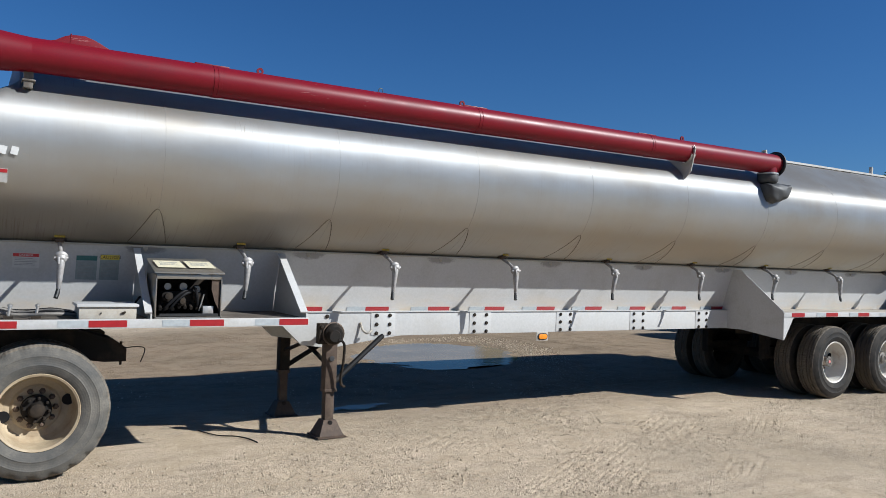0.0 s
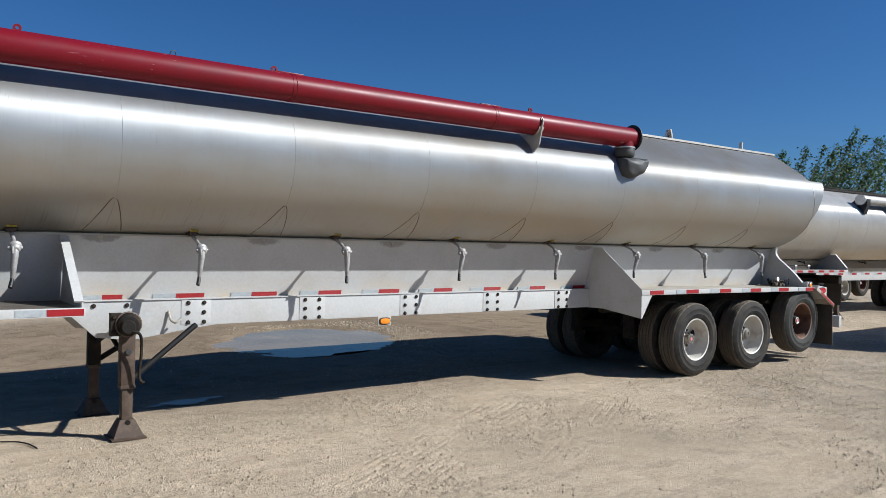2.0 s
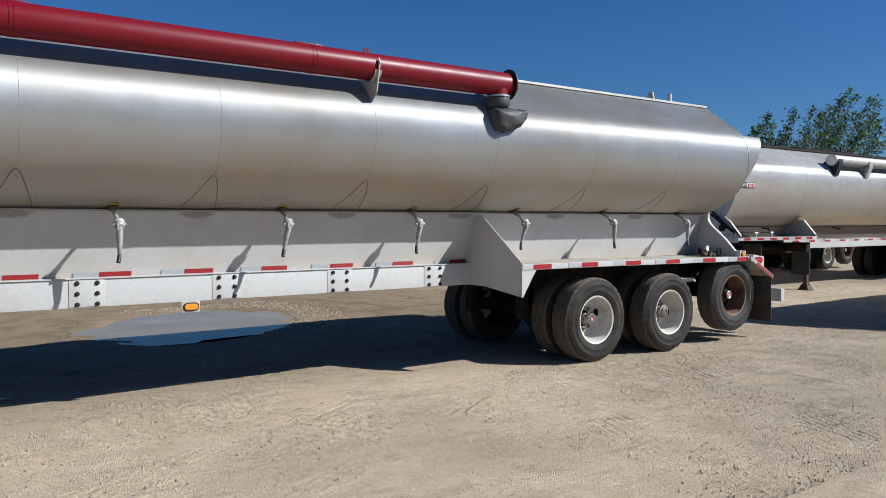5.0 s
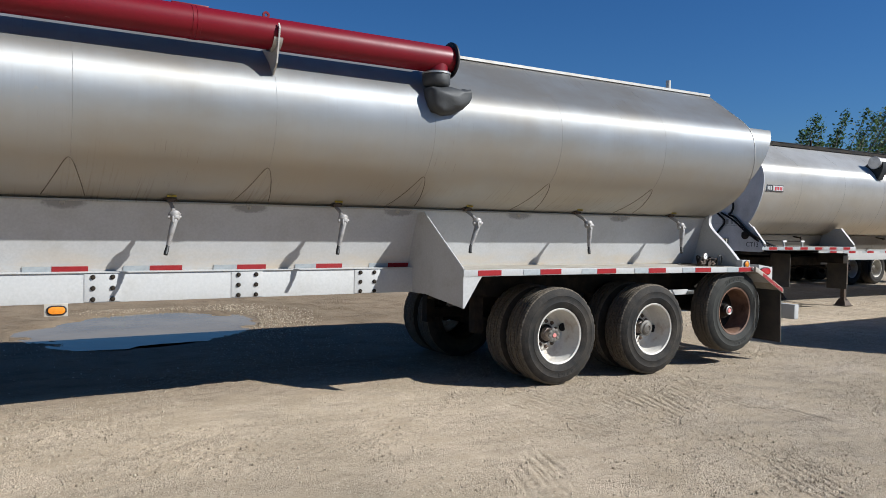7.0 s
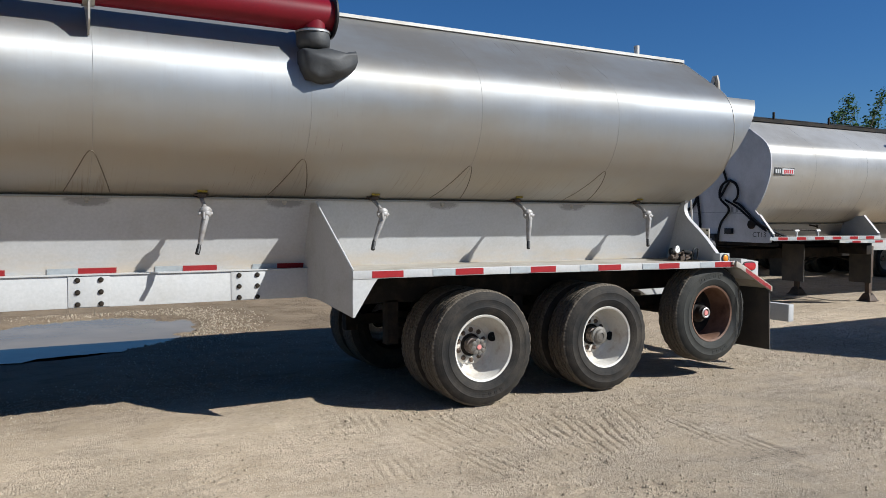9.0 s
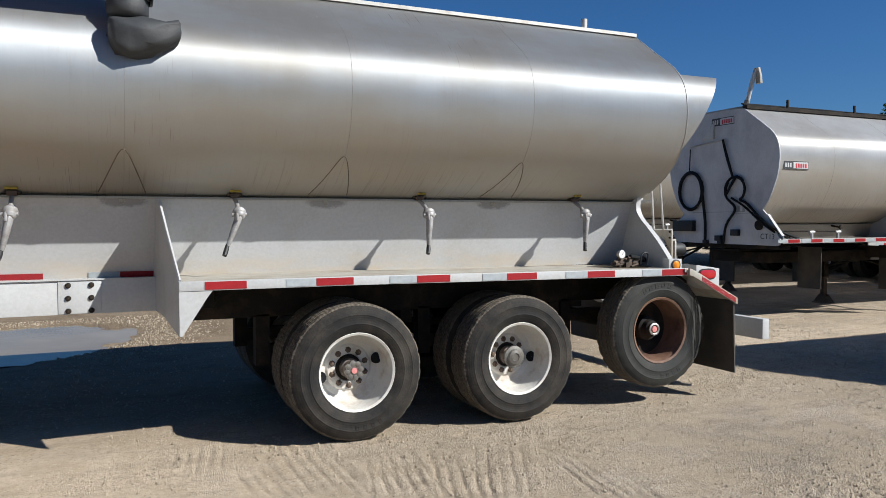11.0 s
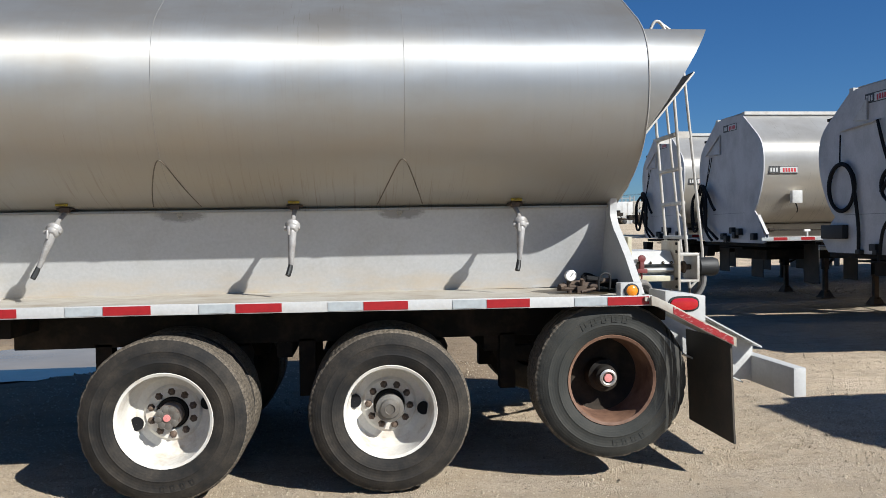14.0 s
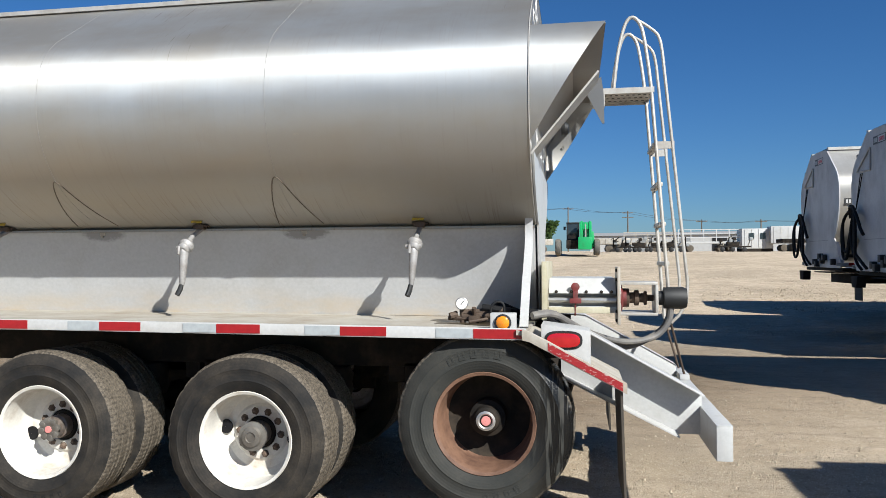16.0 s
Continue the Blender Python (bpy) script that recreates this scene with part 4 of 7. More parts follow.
def trailer_body(tr, deck_end, fender, shell_mat, face, tape_front, tape_rail, tape_rear, nose_x=0.0, panel_mat=WHITE, rise=0.0, drop=None):
    """Tank, slanted panels, rails, decks and running gear that all the tank trailers share."""
    # the parked ones have a deeper tank over a low panel, a higher deck and their nose propped up by drop
    low, drop = drop is not None, drop or 0.0
    up = 0.075 if low else 0.0
    section = [(y, z + rise * max(0.0, z - 2.2) / 0.94) for y, z in (LOW_SECTION if low else SECTION)]
    shell = part("tank_shell", Mesh().ring(section, nose_x, 12.31), shell_mat, tr, "brushed aluminium tank shell", smooth=9)
    ends = Mesh()
    ends.add([(12.308, y, z) for y, z in section], [tuple(range(len(section)))])
    part("rear_bulkhead", ends, shell_mat, tr, smooth=0)
    nose = [(y, z) for y, z in section if z > 1.6]
    skirt = [(0.80, 1.57), (1.08, 1.30), (1.06, 1.23), (0.95, 1.10), (-1.10, 1.085), (-1.17, 1.10), (-1.19, 1.16), (-0.93, 1.54)]
    if not nose_x:
        part("front_bulkhead", Mesh().prism(nose + skirt, "x", -0.02, 0.004), face, tr, "flat painted front bulkhead")
    for x in [1.10 + 1.395 * i for i in range(8)]:
        seam = [(x, y * 1.0006, z) for y, z in section[4:-4]]
        part("weld_seam", Mesh().sweep(seam, 0.0010, 5), WELD, shell)
    for s in (-1, 1):
        p0, p1 = ((-0.50, 1.395), (-0.435, 1.10)) if low else (PANEL_TOP, PANEL_FOOT)
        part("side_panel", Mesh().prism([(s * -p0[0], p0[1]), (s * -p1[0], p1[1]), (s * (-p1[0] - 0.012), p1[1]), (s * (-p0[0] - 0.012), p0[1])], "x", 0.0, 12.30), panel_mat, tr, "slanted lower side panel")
        if s < 0 and nose_x:
            for i in range(8):
                px = 1.092 + 1.395 * i
                part("seam_clip", shared("seam_clip/a", lambda: Mesh().box(-0.018, 0.018, -0.004, 0.004, -0.006, 0.014).box(-0.009, 0.009, -0.009, 0.0, -0.020, -0.004), WHITE_DIRTY, 35, 0.002), None, tr, "dirty painted clip", at=pose(px, panel_y(1.622) - 0.004, 1.624))
        dz = 1.41 - 1.668 if low else 0.0
        part("drip_edge", Mesh().prism([(s * 0.485, 1.668 + dz), (s * 0.540, 1.655 + dz), (s * 0.540, 1.640 + dz), (s * 0.485, 1.640 + dz)], "x", 0.0, 12.30), ALU_DULL, tr)
        rail = [(deck_end, 1.097), (8.33, 1.097), (8.33, 0.872), (3.50, 0.868), (3.30, 0.845), (2.76, 0.765), (2.48, 0.80), (deck_end + 0.03, 0.99)] if deck_end < 2.4 else [(deck_end, 1.097), (8.33, 1.097), (8.33, 0.88), (deck_end + 0.4, 0.88), (deck_end, 0.95)]
        part("side_rail", Mesh().prism(rail, "y", s * 0.432, s * 0.405), WHITE, tr, "white painted frame rail", bevel=0.003)
        part("rail_flange", Mesh().box(deck_end, 8.33, min(s * 0.445, s * 0.30), max(s * 0.445, s * 0.30), 1.0975, 1.105), WHITE, tr)
        y0, y1 = sorted((s * 1.20, s * 0.30))
        part("front_deck", Mesh().box(-0.35 if nose_x else 0.006, deck_end, y0, y1, 1.085 + up, 1.108 + up), DECK_PLATE, tr, "worn oily metal deck plate")
        y0, y1 = sorted((s * 1.212, s * 1.19))
        part("deck_edge", Mesh().box(-0.35 if nose_x else 0.006, deck_end, y0, y1, 1.047 + up, 1.112 + up), WHITE, tr, bevel=0.002)
        y0, y1 = sorted((s * 1.185, s * 0.30))
        part("fender_deck", Mesh().prism([(fender, 1.088), (9.5, 1.088), (12.30, 1.068), (12.30, 1.092), (9.5, 1.112), (fender, 1.112)], "y", y0, y1), WHITE_DIRTY, tr, "dusty white fender deck")
        y0, y1 = sorted((s * 1.197, s * 1.182))
        part("fender_edge", Mesh().prism([(fender, 1.062), (9.5, 1.062), (12.29, 1.042), (12.29, 1.102), (9.5, 1.122), (fender, 1.122)], "y", y0, y1), WHITE, tr, bevel=0.002)
        # sloped front plate of the fender and its outer return
        plate_pts = [(s * 0.50, 1.625), (s * 0.60, 1.625), (s * 1.185, 1.12), (s * 1.185, 0.786), (s * 0.64, 0.868), (s * 0.41, 0.868), (s * 0.33, 1.10)]
        part("fender_plate", Mesh().add([(fender - 0.09 + 0.09 * (abs(y) - 0.4) / 0.8 + d, y, z) for d in (0, 0.012) for y, z in plate_pts],
             [(0, 1, 2, 3, 4, 5, 6), (13, 12, 11, 10, 9, 8, 7)] + [(i, (i + 1) % 7, 7 + (i + 1) % 7, 7 + i) for i in range(7)]), WHITE, tr, "white sloped fender front plate")
        y0, y1 = sorted((s * 1.192, s * 1.182))
        part("fender_skirt", Mesh().prism([(fender, 1.065), (fender + 0.20, 1.065), (fender + 0.165, 1.02), (fender + 0.015, 0.785), (fender, 0.786)], "y", y0, y1), WHITE, tr)
        part("plate_flange", Mesh().sweep([(fender - 0.07, s * 0.60, 1.63), (fender + 0.006, s * 1.185, 1.125)], 0.009, 6), WHITE, tr)
    part("belly_pan", Mesh().box(0.0, 8.3, -0.39, 0.39, 0.99, 1.01), GRIME, tr)
    frame_ = part("bogie_frame", Mesh().box(8.45, 12.5, -0.52, -0.42, 0.80, 1.06).box(8.45, 12.5, 0.42, 0.52, 0.80, 1.06).box(8.5, 8.6, -0.9, 0.9, 0.92, 1.04).box(10.05, 10.15, -0.5, 0.5, 0.7, 0.95).box(11.4, 11.5, -0.5, 0.5, 0.7, 0.95).box(12.35, 12.45, -1.0, 1.0, 0.93, 1.05), GRIME, tr, "grimy dark steel suspension frame", bevel=0.006)
    for k, (x, z) in enumerate(((9.495, 0.468 - drop), (10.752, 0.468 - drop), (12.065, 0.598 - drop))):
        part("axle", Mesh().sweep([(x, -0.95, z), (x, 0.95, z)], 0.065, 14), GRIME, tr)
        for s in (-1, 1):
            hang = Mesh()
            hang.box(x - 0.56, x - 0.46, s * 0.47 - 0.05, s * 0.47 + 0.05, 0.45, 0.82)
            hang.box(x - 0.52, x + 0.30, s * 0.47 - 0.04, s * 0.47 + 0.04, z + 0.03, z + 0.13)
            hang.lathe([(0.001, 0), (0.11, 0.0), (0.13, 0.05), (0.12, 0.10), (0.13, 0.15), (0.11, 0.20), (0.001, 0.20)], "z", (x + 0.28, s * 0.47, z + 0.12), 18)
            hang.lathe([(0.001, 0), (0.08, 0.0), (0.085, 0.08), (0.07, 0.15), (0.001, 0.15)], "x", (x + 0.10, s * 0.66, z + 0.16), 16)
            part("suspension", hang, GRIME, tr)
        for flip in (False, True):
            s = 1 if flip else -1
            if k < 2:
                wheel(tr, x, s * 1.025, z, "white", flip, -10 + 23 * k, bool(nose_x) and not flip, k == 1)
                wheel(tr, x, s * 0.69, z, "inner", flip)
            else:
                wheel(tr, x, s * 1.005, z, "rusty", flip, 0, bool(nose_x) and not flip)
    for s in (-1, 1):
        # tail of the fender, mud flap, bumper arm
        y0, y1 = sorted((s * 1.215, s * 0.75))
        part("fender_tail", Mesh().prism([(12.24, 1.095), (12.295, 1.085), (12.40, 1.036), (12.60, 0.926), (12.77, 0.838), (12.77, 0.818), (12.60, 0.904), (12.40, 1.012), (12.28, 1.068), (12.24, 1.070)], "y", y0, y1), WHITE_DIRTY, tr)
        lip0, lip1 = sorted((s * 1.235, s * 1.213))
        part("fender_lip", Mesh().prism([(12.27, 1.102), (12.30, 1.094), (12.40, 1.045), (12.49, 0.995), (12.60, 0.937), (12.785, 0.842), (12.785, 0.788), (12.60, 0.882), (12.49, 0.940), (12.40, 0.990), (12.31, 1.036), (12.27, 1.046)], "y", lip0, lip1), WHITE_DIRTY, tr, bevel=0.002)
        f0, f1 = sorted((s * 1.22, s * 0.60))
        part("mud_flap", Mesh().add([(12.752 + d + 0.035 * max(0, (0.82 - z)) ** 1.2, y, z) for d in (0, 0.012) for z in (0.82, 0.6, 0.4, 0.21) for y in (f0, f1)],
             [(0, 1, 3, 2), (2, 3, 5, 4), (4, 5, 7, 6), (8, 10, 11, 9), (10, 12, 13, 11), (12, 14, 15, 13), (0, 8, 9, 1), (6, 7, 15, 14), (0, 2, 10, 8), (2, 4, 12, 10), (4, 6, 14, 12), (1, 9, 11, 3), (3, 11, 13, 5), (5, 13, 15, 7)]), FLAP, tr, "dusty black rubber mud flap")
        box_ = part("lamp_box", Mesh().prism([(12.365, 1.125), (12.61, 1.092), (12.61, 0.90), (12.49, 0.955), (12.40, 1.01), (12.365, 1.04)], "y", *sorted((s * 1.205, s * 0.95))), WHITE, tr, "white painted tail lamp housing", bevel=0.004)
        lamp = Mesh()
        oval = [(12.476 + 0.083 * math.copysign(abs(math.cos(a)) ** 0.6, math.cos(a)), 1.047 + 0.036 * math.copysign(abs(math.sin(a)) ** 0.8, math.sin(a))) for a in [2 * math.pi * i / 28 for i in range(28)]]
        lamp.prism(oval, "y", s * 1.200, s * 1.222)
        part("tail_lamp", lamp, LENS_RED, box_, "oval red tail lamp", bevel=0.006)
        grommet = [(12.476 + (x - 12.476) * 1.14, 1.047 + (z - 1.047) * 1.3) for x, z in oval]
        part("grommet", Mesh().prism(grommet, "y", s * 1.200, s * 1.209), BLACK, box_)
        arm = [(12.45, 1.06), (12.60, 1.05), (13.235, 0.70), (13.235, 0.46), (13.10, 0.46), (12.45, 0.78)]
        a0, a1 = sorted((s * 0.575, s * 0.56))
        part("bumper_arm", Mesh().prism(arm, "y", a0, a1).prism([(12.45, 1.06), (12.60, 1.05), (13.235, 0.70), (13.235, 0.688), (12.60, 1.038), (12.45, 1.048)], "y", *sorted((s * 0.70, s * 0.56))).prism([(13.10, 0.472), (13.10, 0.46), (12.45, 0.78), (12.45, 0.792)], "y", *sorted((s * 0.70, s * 0.56))), WHITE, tr, "white painted bumper arm", bevel=0.002)
    part("bumper", Mesh().box(13.225, 13.305, -1.09, 1.09, 0.442, 0.622), WHITE, tr, "white painted square rear bumper bar", bevel=0.006)
    tape_row(tr, tape_front, lambda x: pose(x, -1.2125, 1.080 + up, 90), 0.048, -0.3)
    tape_row(tr, tape_rail, (lambda x: pose(x, -0.434, 1.05, 90)) if low else (lambda x: on_panel(x, 1.124)), 0.042, deck_end)
    tape_row(tr, tape_rear, lambda x: pose(x, -1.1985, 1.092 - 0.0072 * max(0.0, x - 9.5), 90), 0.048, fender)
    return shell




def landing_gear(tr, x, yl=0.62, drop=0.0, far_drop=0.0):
    near_drop = drop
    for s in (-1, 1):
        y = s * yl
        drop = near_drop + (far_drop if s > 0 else 0.0)
        leg = part("landing_leg", Mesh().box(x - 0.054, x + 0.054, y - 0.054, y + 0.054, 0.40, 0.98), GRIME if s > 0 else RUSTY_STEEL, tr, "rusty steel landing leg", bevel=0.006)
        part("inner_tube", Mesh().box(x - 0.042, x + 0.042, y - 0.042, y + 0.042, 0.12 - drop, 0.42), RUSTY_STEEL, leg, bevel=0.005)
        part("foot", Mesh().add([(x + a * w, y + b * w, z - drop) for z, w in ((0.003, 0.135), (0.014, 0.135), (0.02, 0.115), (0.15, 0.058)) for a, b in ((-1, -1), (1, -1), (1, 1), (-1, 1))],
             [(3, 2, 1, 0), (12, 13, 14, 15)] + [(4 * k + i, 4 * k + (i + 1) % 4, 4 * k + 4 + (i + 1) % 4, 4 * k + 4 + i) for k in range(3) for i in range(4)]), RUSTY_STEEL, leg, "flared steel foot")
        part("pin", Mesh().sweep([(x, y - 0.075, 0.13 - drop), (x, y + 0.075, 0.13 - drop)], 0.02, 10), GRIME, leg)
        part("collar", Mesh().box(x - 0.058, x + 0.058, y - 0.058, y + 0.058, 0.40, 0.43), RUSTY_STEEL, leg, bevel=0.004)
        part("brace", Mesh().sweep([(x + 0.05, y + 0.02, 0.47), (x + 0.62, s * 0.43, 0.87)], 0.026, 8), HOSE, tr, "black diagonal brace")
    part("cross_brace", Mesh().sweep([(x, -yl, 0.62), (x, yl, 0.95)], 0.02, 8), GRIME, tr)
    part("cross_brace", Mesh().sweep([(x, yl, 0.62), (x, -yl, 0.95)], 0.02, 8), GRIME, tr)
    part("cross_shaft", Mesh().sweep([(x, -yl, 0.90), (x, yl, 0.90)], 0.016, 8), GRIME, tr)


# ---- the trailer that the camera passes ----
MID = 7.08
trailer = thing("tank_trailer", (0, MID, 0), "long brushed aluminium tank trailer with a red auger tube", "trailer", "tank trailers in the lot")
shell = trailer_body(trailer, 2.25, 8.36, ALU, WHITE_FACE,
                     [(-0.07, 0.18), (0.62, 0.872), (1.31, 1.562), (2.0, 2.24)],
                     [(2.54, 2.70), (3.145, 3.395), (3.84, 4.09), (4.53, 4.78), (5.22, 5.47), (5.92, 6.17), (6.62, 6.87), (7.33, 7.58), (8.05, 8.27)],
                     [(8.51, 8.76), (9.205, 9.455), (9.908, 10.158), (10.61, 10.86), (11.31, 11.56), (12.02, 12.27)], 0.14, PANEL_WHITE)
landing_gear(trailer, 2.68, far_drop=0.042)
gusset(trailer, 2.225, 0.05)
gusset(trailer, 1.03, 0.04)
for x, swing, reach in ((0.46, -3, 0.26), (1.845, -4, 0.26), (3.214, -6, 0.26), (4.596, -1, 0.235), (6.032, -13, 0.155), (7.43, -12, 0.155), (8.792, -21, 0.195), (10.187, -3, 0.20), (11.612, -4, 0.17)):
    crank(trailer, x, swing, reach)
for xs in ((3.23, 3.37), (4.35, 4.50), (5.495, 5.635), (6.61, 6.76), (7.73, 7.87)):
    splice = part("splice_plate", Mesh().box(xs[0] - 0.06, xs[1] + 0.06, -0.437, -0.43, 0.876, 1.09), WHITE, trailer, bevel=0.002)
    for x in xs:
        for z in (0.895, 0.98, 1.065):
            part("bolt", shared("bolt/rail", bolt_mesh, GRIME), None, splice, "dark bolt head", at=pose(x, -0.437, z))
for x in (2.46, 2.72):
    part("bolt", shared("bolt/rail", bolt_mesh, GRIME), None, trailer, "dark bolt head", at=pose(x, -0.434, 1.06))
part("hook", Mesh().sweep(smooth_line([(3.06, -0.44, 1.0), (3.07, -0.47, 0.93), (3.10, -0.52, 0.905), (3.14, -0.52, 0.935)], 4), 0.011, 8), WHITE_DIRTY, trailer)

# nose: the roof falls away in front of the first hopper
def nose_cap(tr):
    n = len(SECTION)
    m = Mesh()
    steps = 8
    for k in range(steps + 1):
        x = 0.14 - 0.62 * k / steps
        cut = 2.75 - (0.14 - x) * 0.566
        wide = -side_y(cut)
        for y, z in SECTION:
            if z > cut and k:
                m.v.append((x, max(-wide, min(wide, y)), cut + 0.03 * (1 - (y / wide) ** 2) if abs(y) < wide else cut))
            else:
                m.v.append((x, y, z))
    m.f += [(k * n + i, k * n + i + 1, k * n + n + i + 1, k * n + n + i) for k in range(steps) for i in range(n - 1)]
    last = m.v[-n:]
    part("nose_shell", m, ALU, tr)
    part("nose_bulkhead", Mesh().add(last, [tuple(range(n))]), WHITE_FACE, tr, smooth=0)


nose_cap(trailer)

# cheeks and sloped rear wall of the last hopper


def tail_end(tr):
    rows = [(y, z) for y, z in ROUND if 2.09 <= z <= 2.69]
    rows = [(side_y(2.08), 2.08)] + rows + [(side_y(2.69), 2.69)]

    def reach(z):
        return 12.312 + max(0.0, (z - 2.08)) * 0.635
    for s in (-1, 1):
        v, f = [], []
        for inset in (0.0, 0.006):
            for y, z in rows:
                v += [(12.30, s * (-y - inset), z), (reach(z), s * (-y - inset), z)]
        k = 2 * len(rows)
        for i in range(len(rows) - 1):
            f += [(2 * i, 2 * i + 1, 2 * i + 3, 2 * i + 2), (k + 2 * i, k + 2 * i + 2, k + 2 * i + 3, k + 2 * i + 1), (2 * i + 1, k + 2 * i + 1, k + 2 * i + 3, 2 * i + 3)]
        f.append((k - 2, k - 1, 2 * k - 1, 2 * k - 2))
        part("cheek", Mesh().add(v, f), ALU, tr, "flared aluminium tail cheek", smooth=50)
        part("end_seam", Mesh().sweep([(12.305, s * -y * 1.002, z) for y, z in SECTION[: len(SECTION) // 2]], 0.0035, 6), GALV, tr)
        part("rivet", Mesh().lathe([(0.011, 0), (0.009, 0.006), (0.001, 0.009)], "y", (12.44, s * 1.136, 2.35), 10), STEEL, tr)
    wall = []
    for y, z in rows:
        wall += [(reach(z) - 0.17, y + 0.012, z), (reach(z) - 0.17, -y - 0.012, z)]
    part("rear_wall", Mesh().add(wall, [(2 * i, 2 * i + 1, 2 * i + 3, 2 * i + 2) for i in range(len(rows) - 1)]), ALU_DULL, tr, "sloped aluminium rear wall")
    part("tail_shelf", Mesh().box(12.30, 12.70, -1.03, 1.03, 2.684, 2.690), ALU_DULL, tr)
    rib = [(12.296, 2.02), (12.660, 2.455)]
    part("wall_rib", Mesh().add([(x + d, yy, z - d * 0.8) for d in (0.0, 0.008) for (x, z), yy in ((rib[0], -0.97), (rib[0], -0.72), (rib[1], -0.72), (rib[1], -0.97))],
         [(0, 1, 2, 3), (7, 6, 5, 4), (0, 4, 5, 1), (1, 5, 6, 2), (2, 6, 7, 3), (3, 7, 4, 0)]), GALV, tr, "grey stiffening rib")
    back = [(-0.97, 2.04), (-0.90, 1.90), (-0.72, 1.76), (-0.49, 1.66), (-0.315, 1.10), (0.315, 1.10), (0.49, 1.66), (0.72, 1.76), (0.90, 1.90), (0.97, 2.04)]
    part("rear_panel", Mesh().prism(back, "x", 12.311, 12.322), WHITE, tr)
    part("marker_lamp", Mesh().lathe([(0.001, 0), (0.04, 0.0), (0.042, 0.02), (0.03, 0.04), (0.001, 0.045)], "x", (12.46, -0.55, 2.22), 14), BLACK, tr)
    for s in (-1, 1):
        curve = [(s * 0.62, 1.77), (s * 0.585, 1.67), (s * 0.58, 1.58), (s * 0.63, 1.505), (s * 0.72, 1.43), (s * 0.86, 1.31), (s * 1.0, 1.165), (s * 1.065, 1.095)]
        curve = [(p.x, p.y) for p in smooth_line([(a, b, 0) for a, b in curve], 4)]
        part("tail_gusset", Mesh().prism([(s * 0.555, 1.77)] + curve + [(s * 0.33, 1.095), (s * 0.50, 1.67)], "x", 12.247, 12.254), WHITE, tr, smooth=0)
        k = len(curve)
        v = [(x, y, z) for x in (12.246, 12.292) for y, z in curve] + [(x, y + s * 0.006, z + 0.006) for x in (12.246, 12.292) for y, z in curve]
        f = [(i, i + 1, k + i + 1, k + i) for i in range(k - 1)] + [(2 * k + i, 3 * k + i, 3 * k + i + 1, 2 * k + i + 1) for i in range(k - 1)]
        f += [(i, 2 * k + i, 2 * k + i + 1, i + 1) for i in range(k - 1)] + [(k + i, k + i + 1, 3 * k + i + 1, 3 * k + i) for i in range(k - 1)]
        part("gusset_flange", Mesh().add(v, f), WHITE, tr)
    marker = part("marker_box", Mesh().box(12.105, 12.235, -1.18, -1.10, 1.112, 1.195), WHITE, tr, "small white lamp box", bevel=0.004, at=pose(0, 0, -0.018))
    part("amber_lamp", Mesh().lathe([(0.034, 0), (0.034, -0.012), (0.024, -0.020), (0.001, -0.022)], "y", (12.170, -1.18, 1.148), 24), AMBER, marker, "round amber marker lamp")
    part("lamp_ring", Mesh().lathe([(0.044, 0), (0.043, -0.010), (0.034, -0.012), (0.034, 0)], "y", (12.170, -1.181, 1.148), 24), BLACK, marker)
    tape = [(12.40, 1.036), (12.49, 0.986), (12.60, 0.928), (12.765, 0.843), (12.765, 0.803), (12.60, 0.888), (12.49, 0.946), (12.40, 0.996)]
    part("reflective_tape", Mesh().prism(tape, "y", -1.2375, -1.2345), TAPE_WORN, tr, "scuffed red reflective tape")


tail_end(trailer)


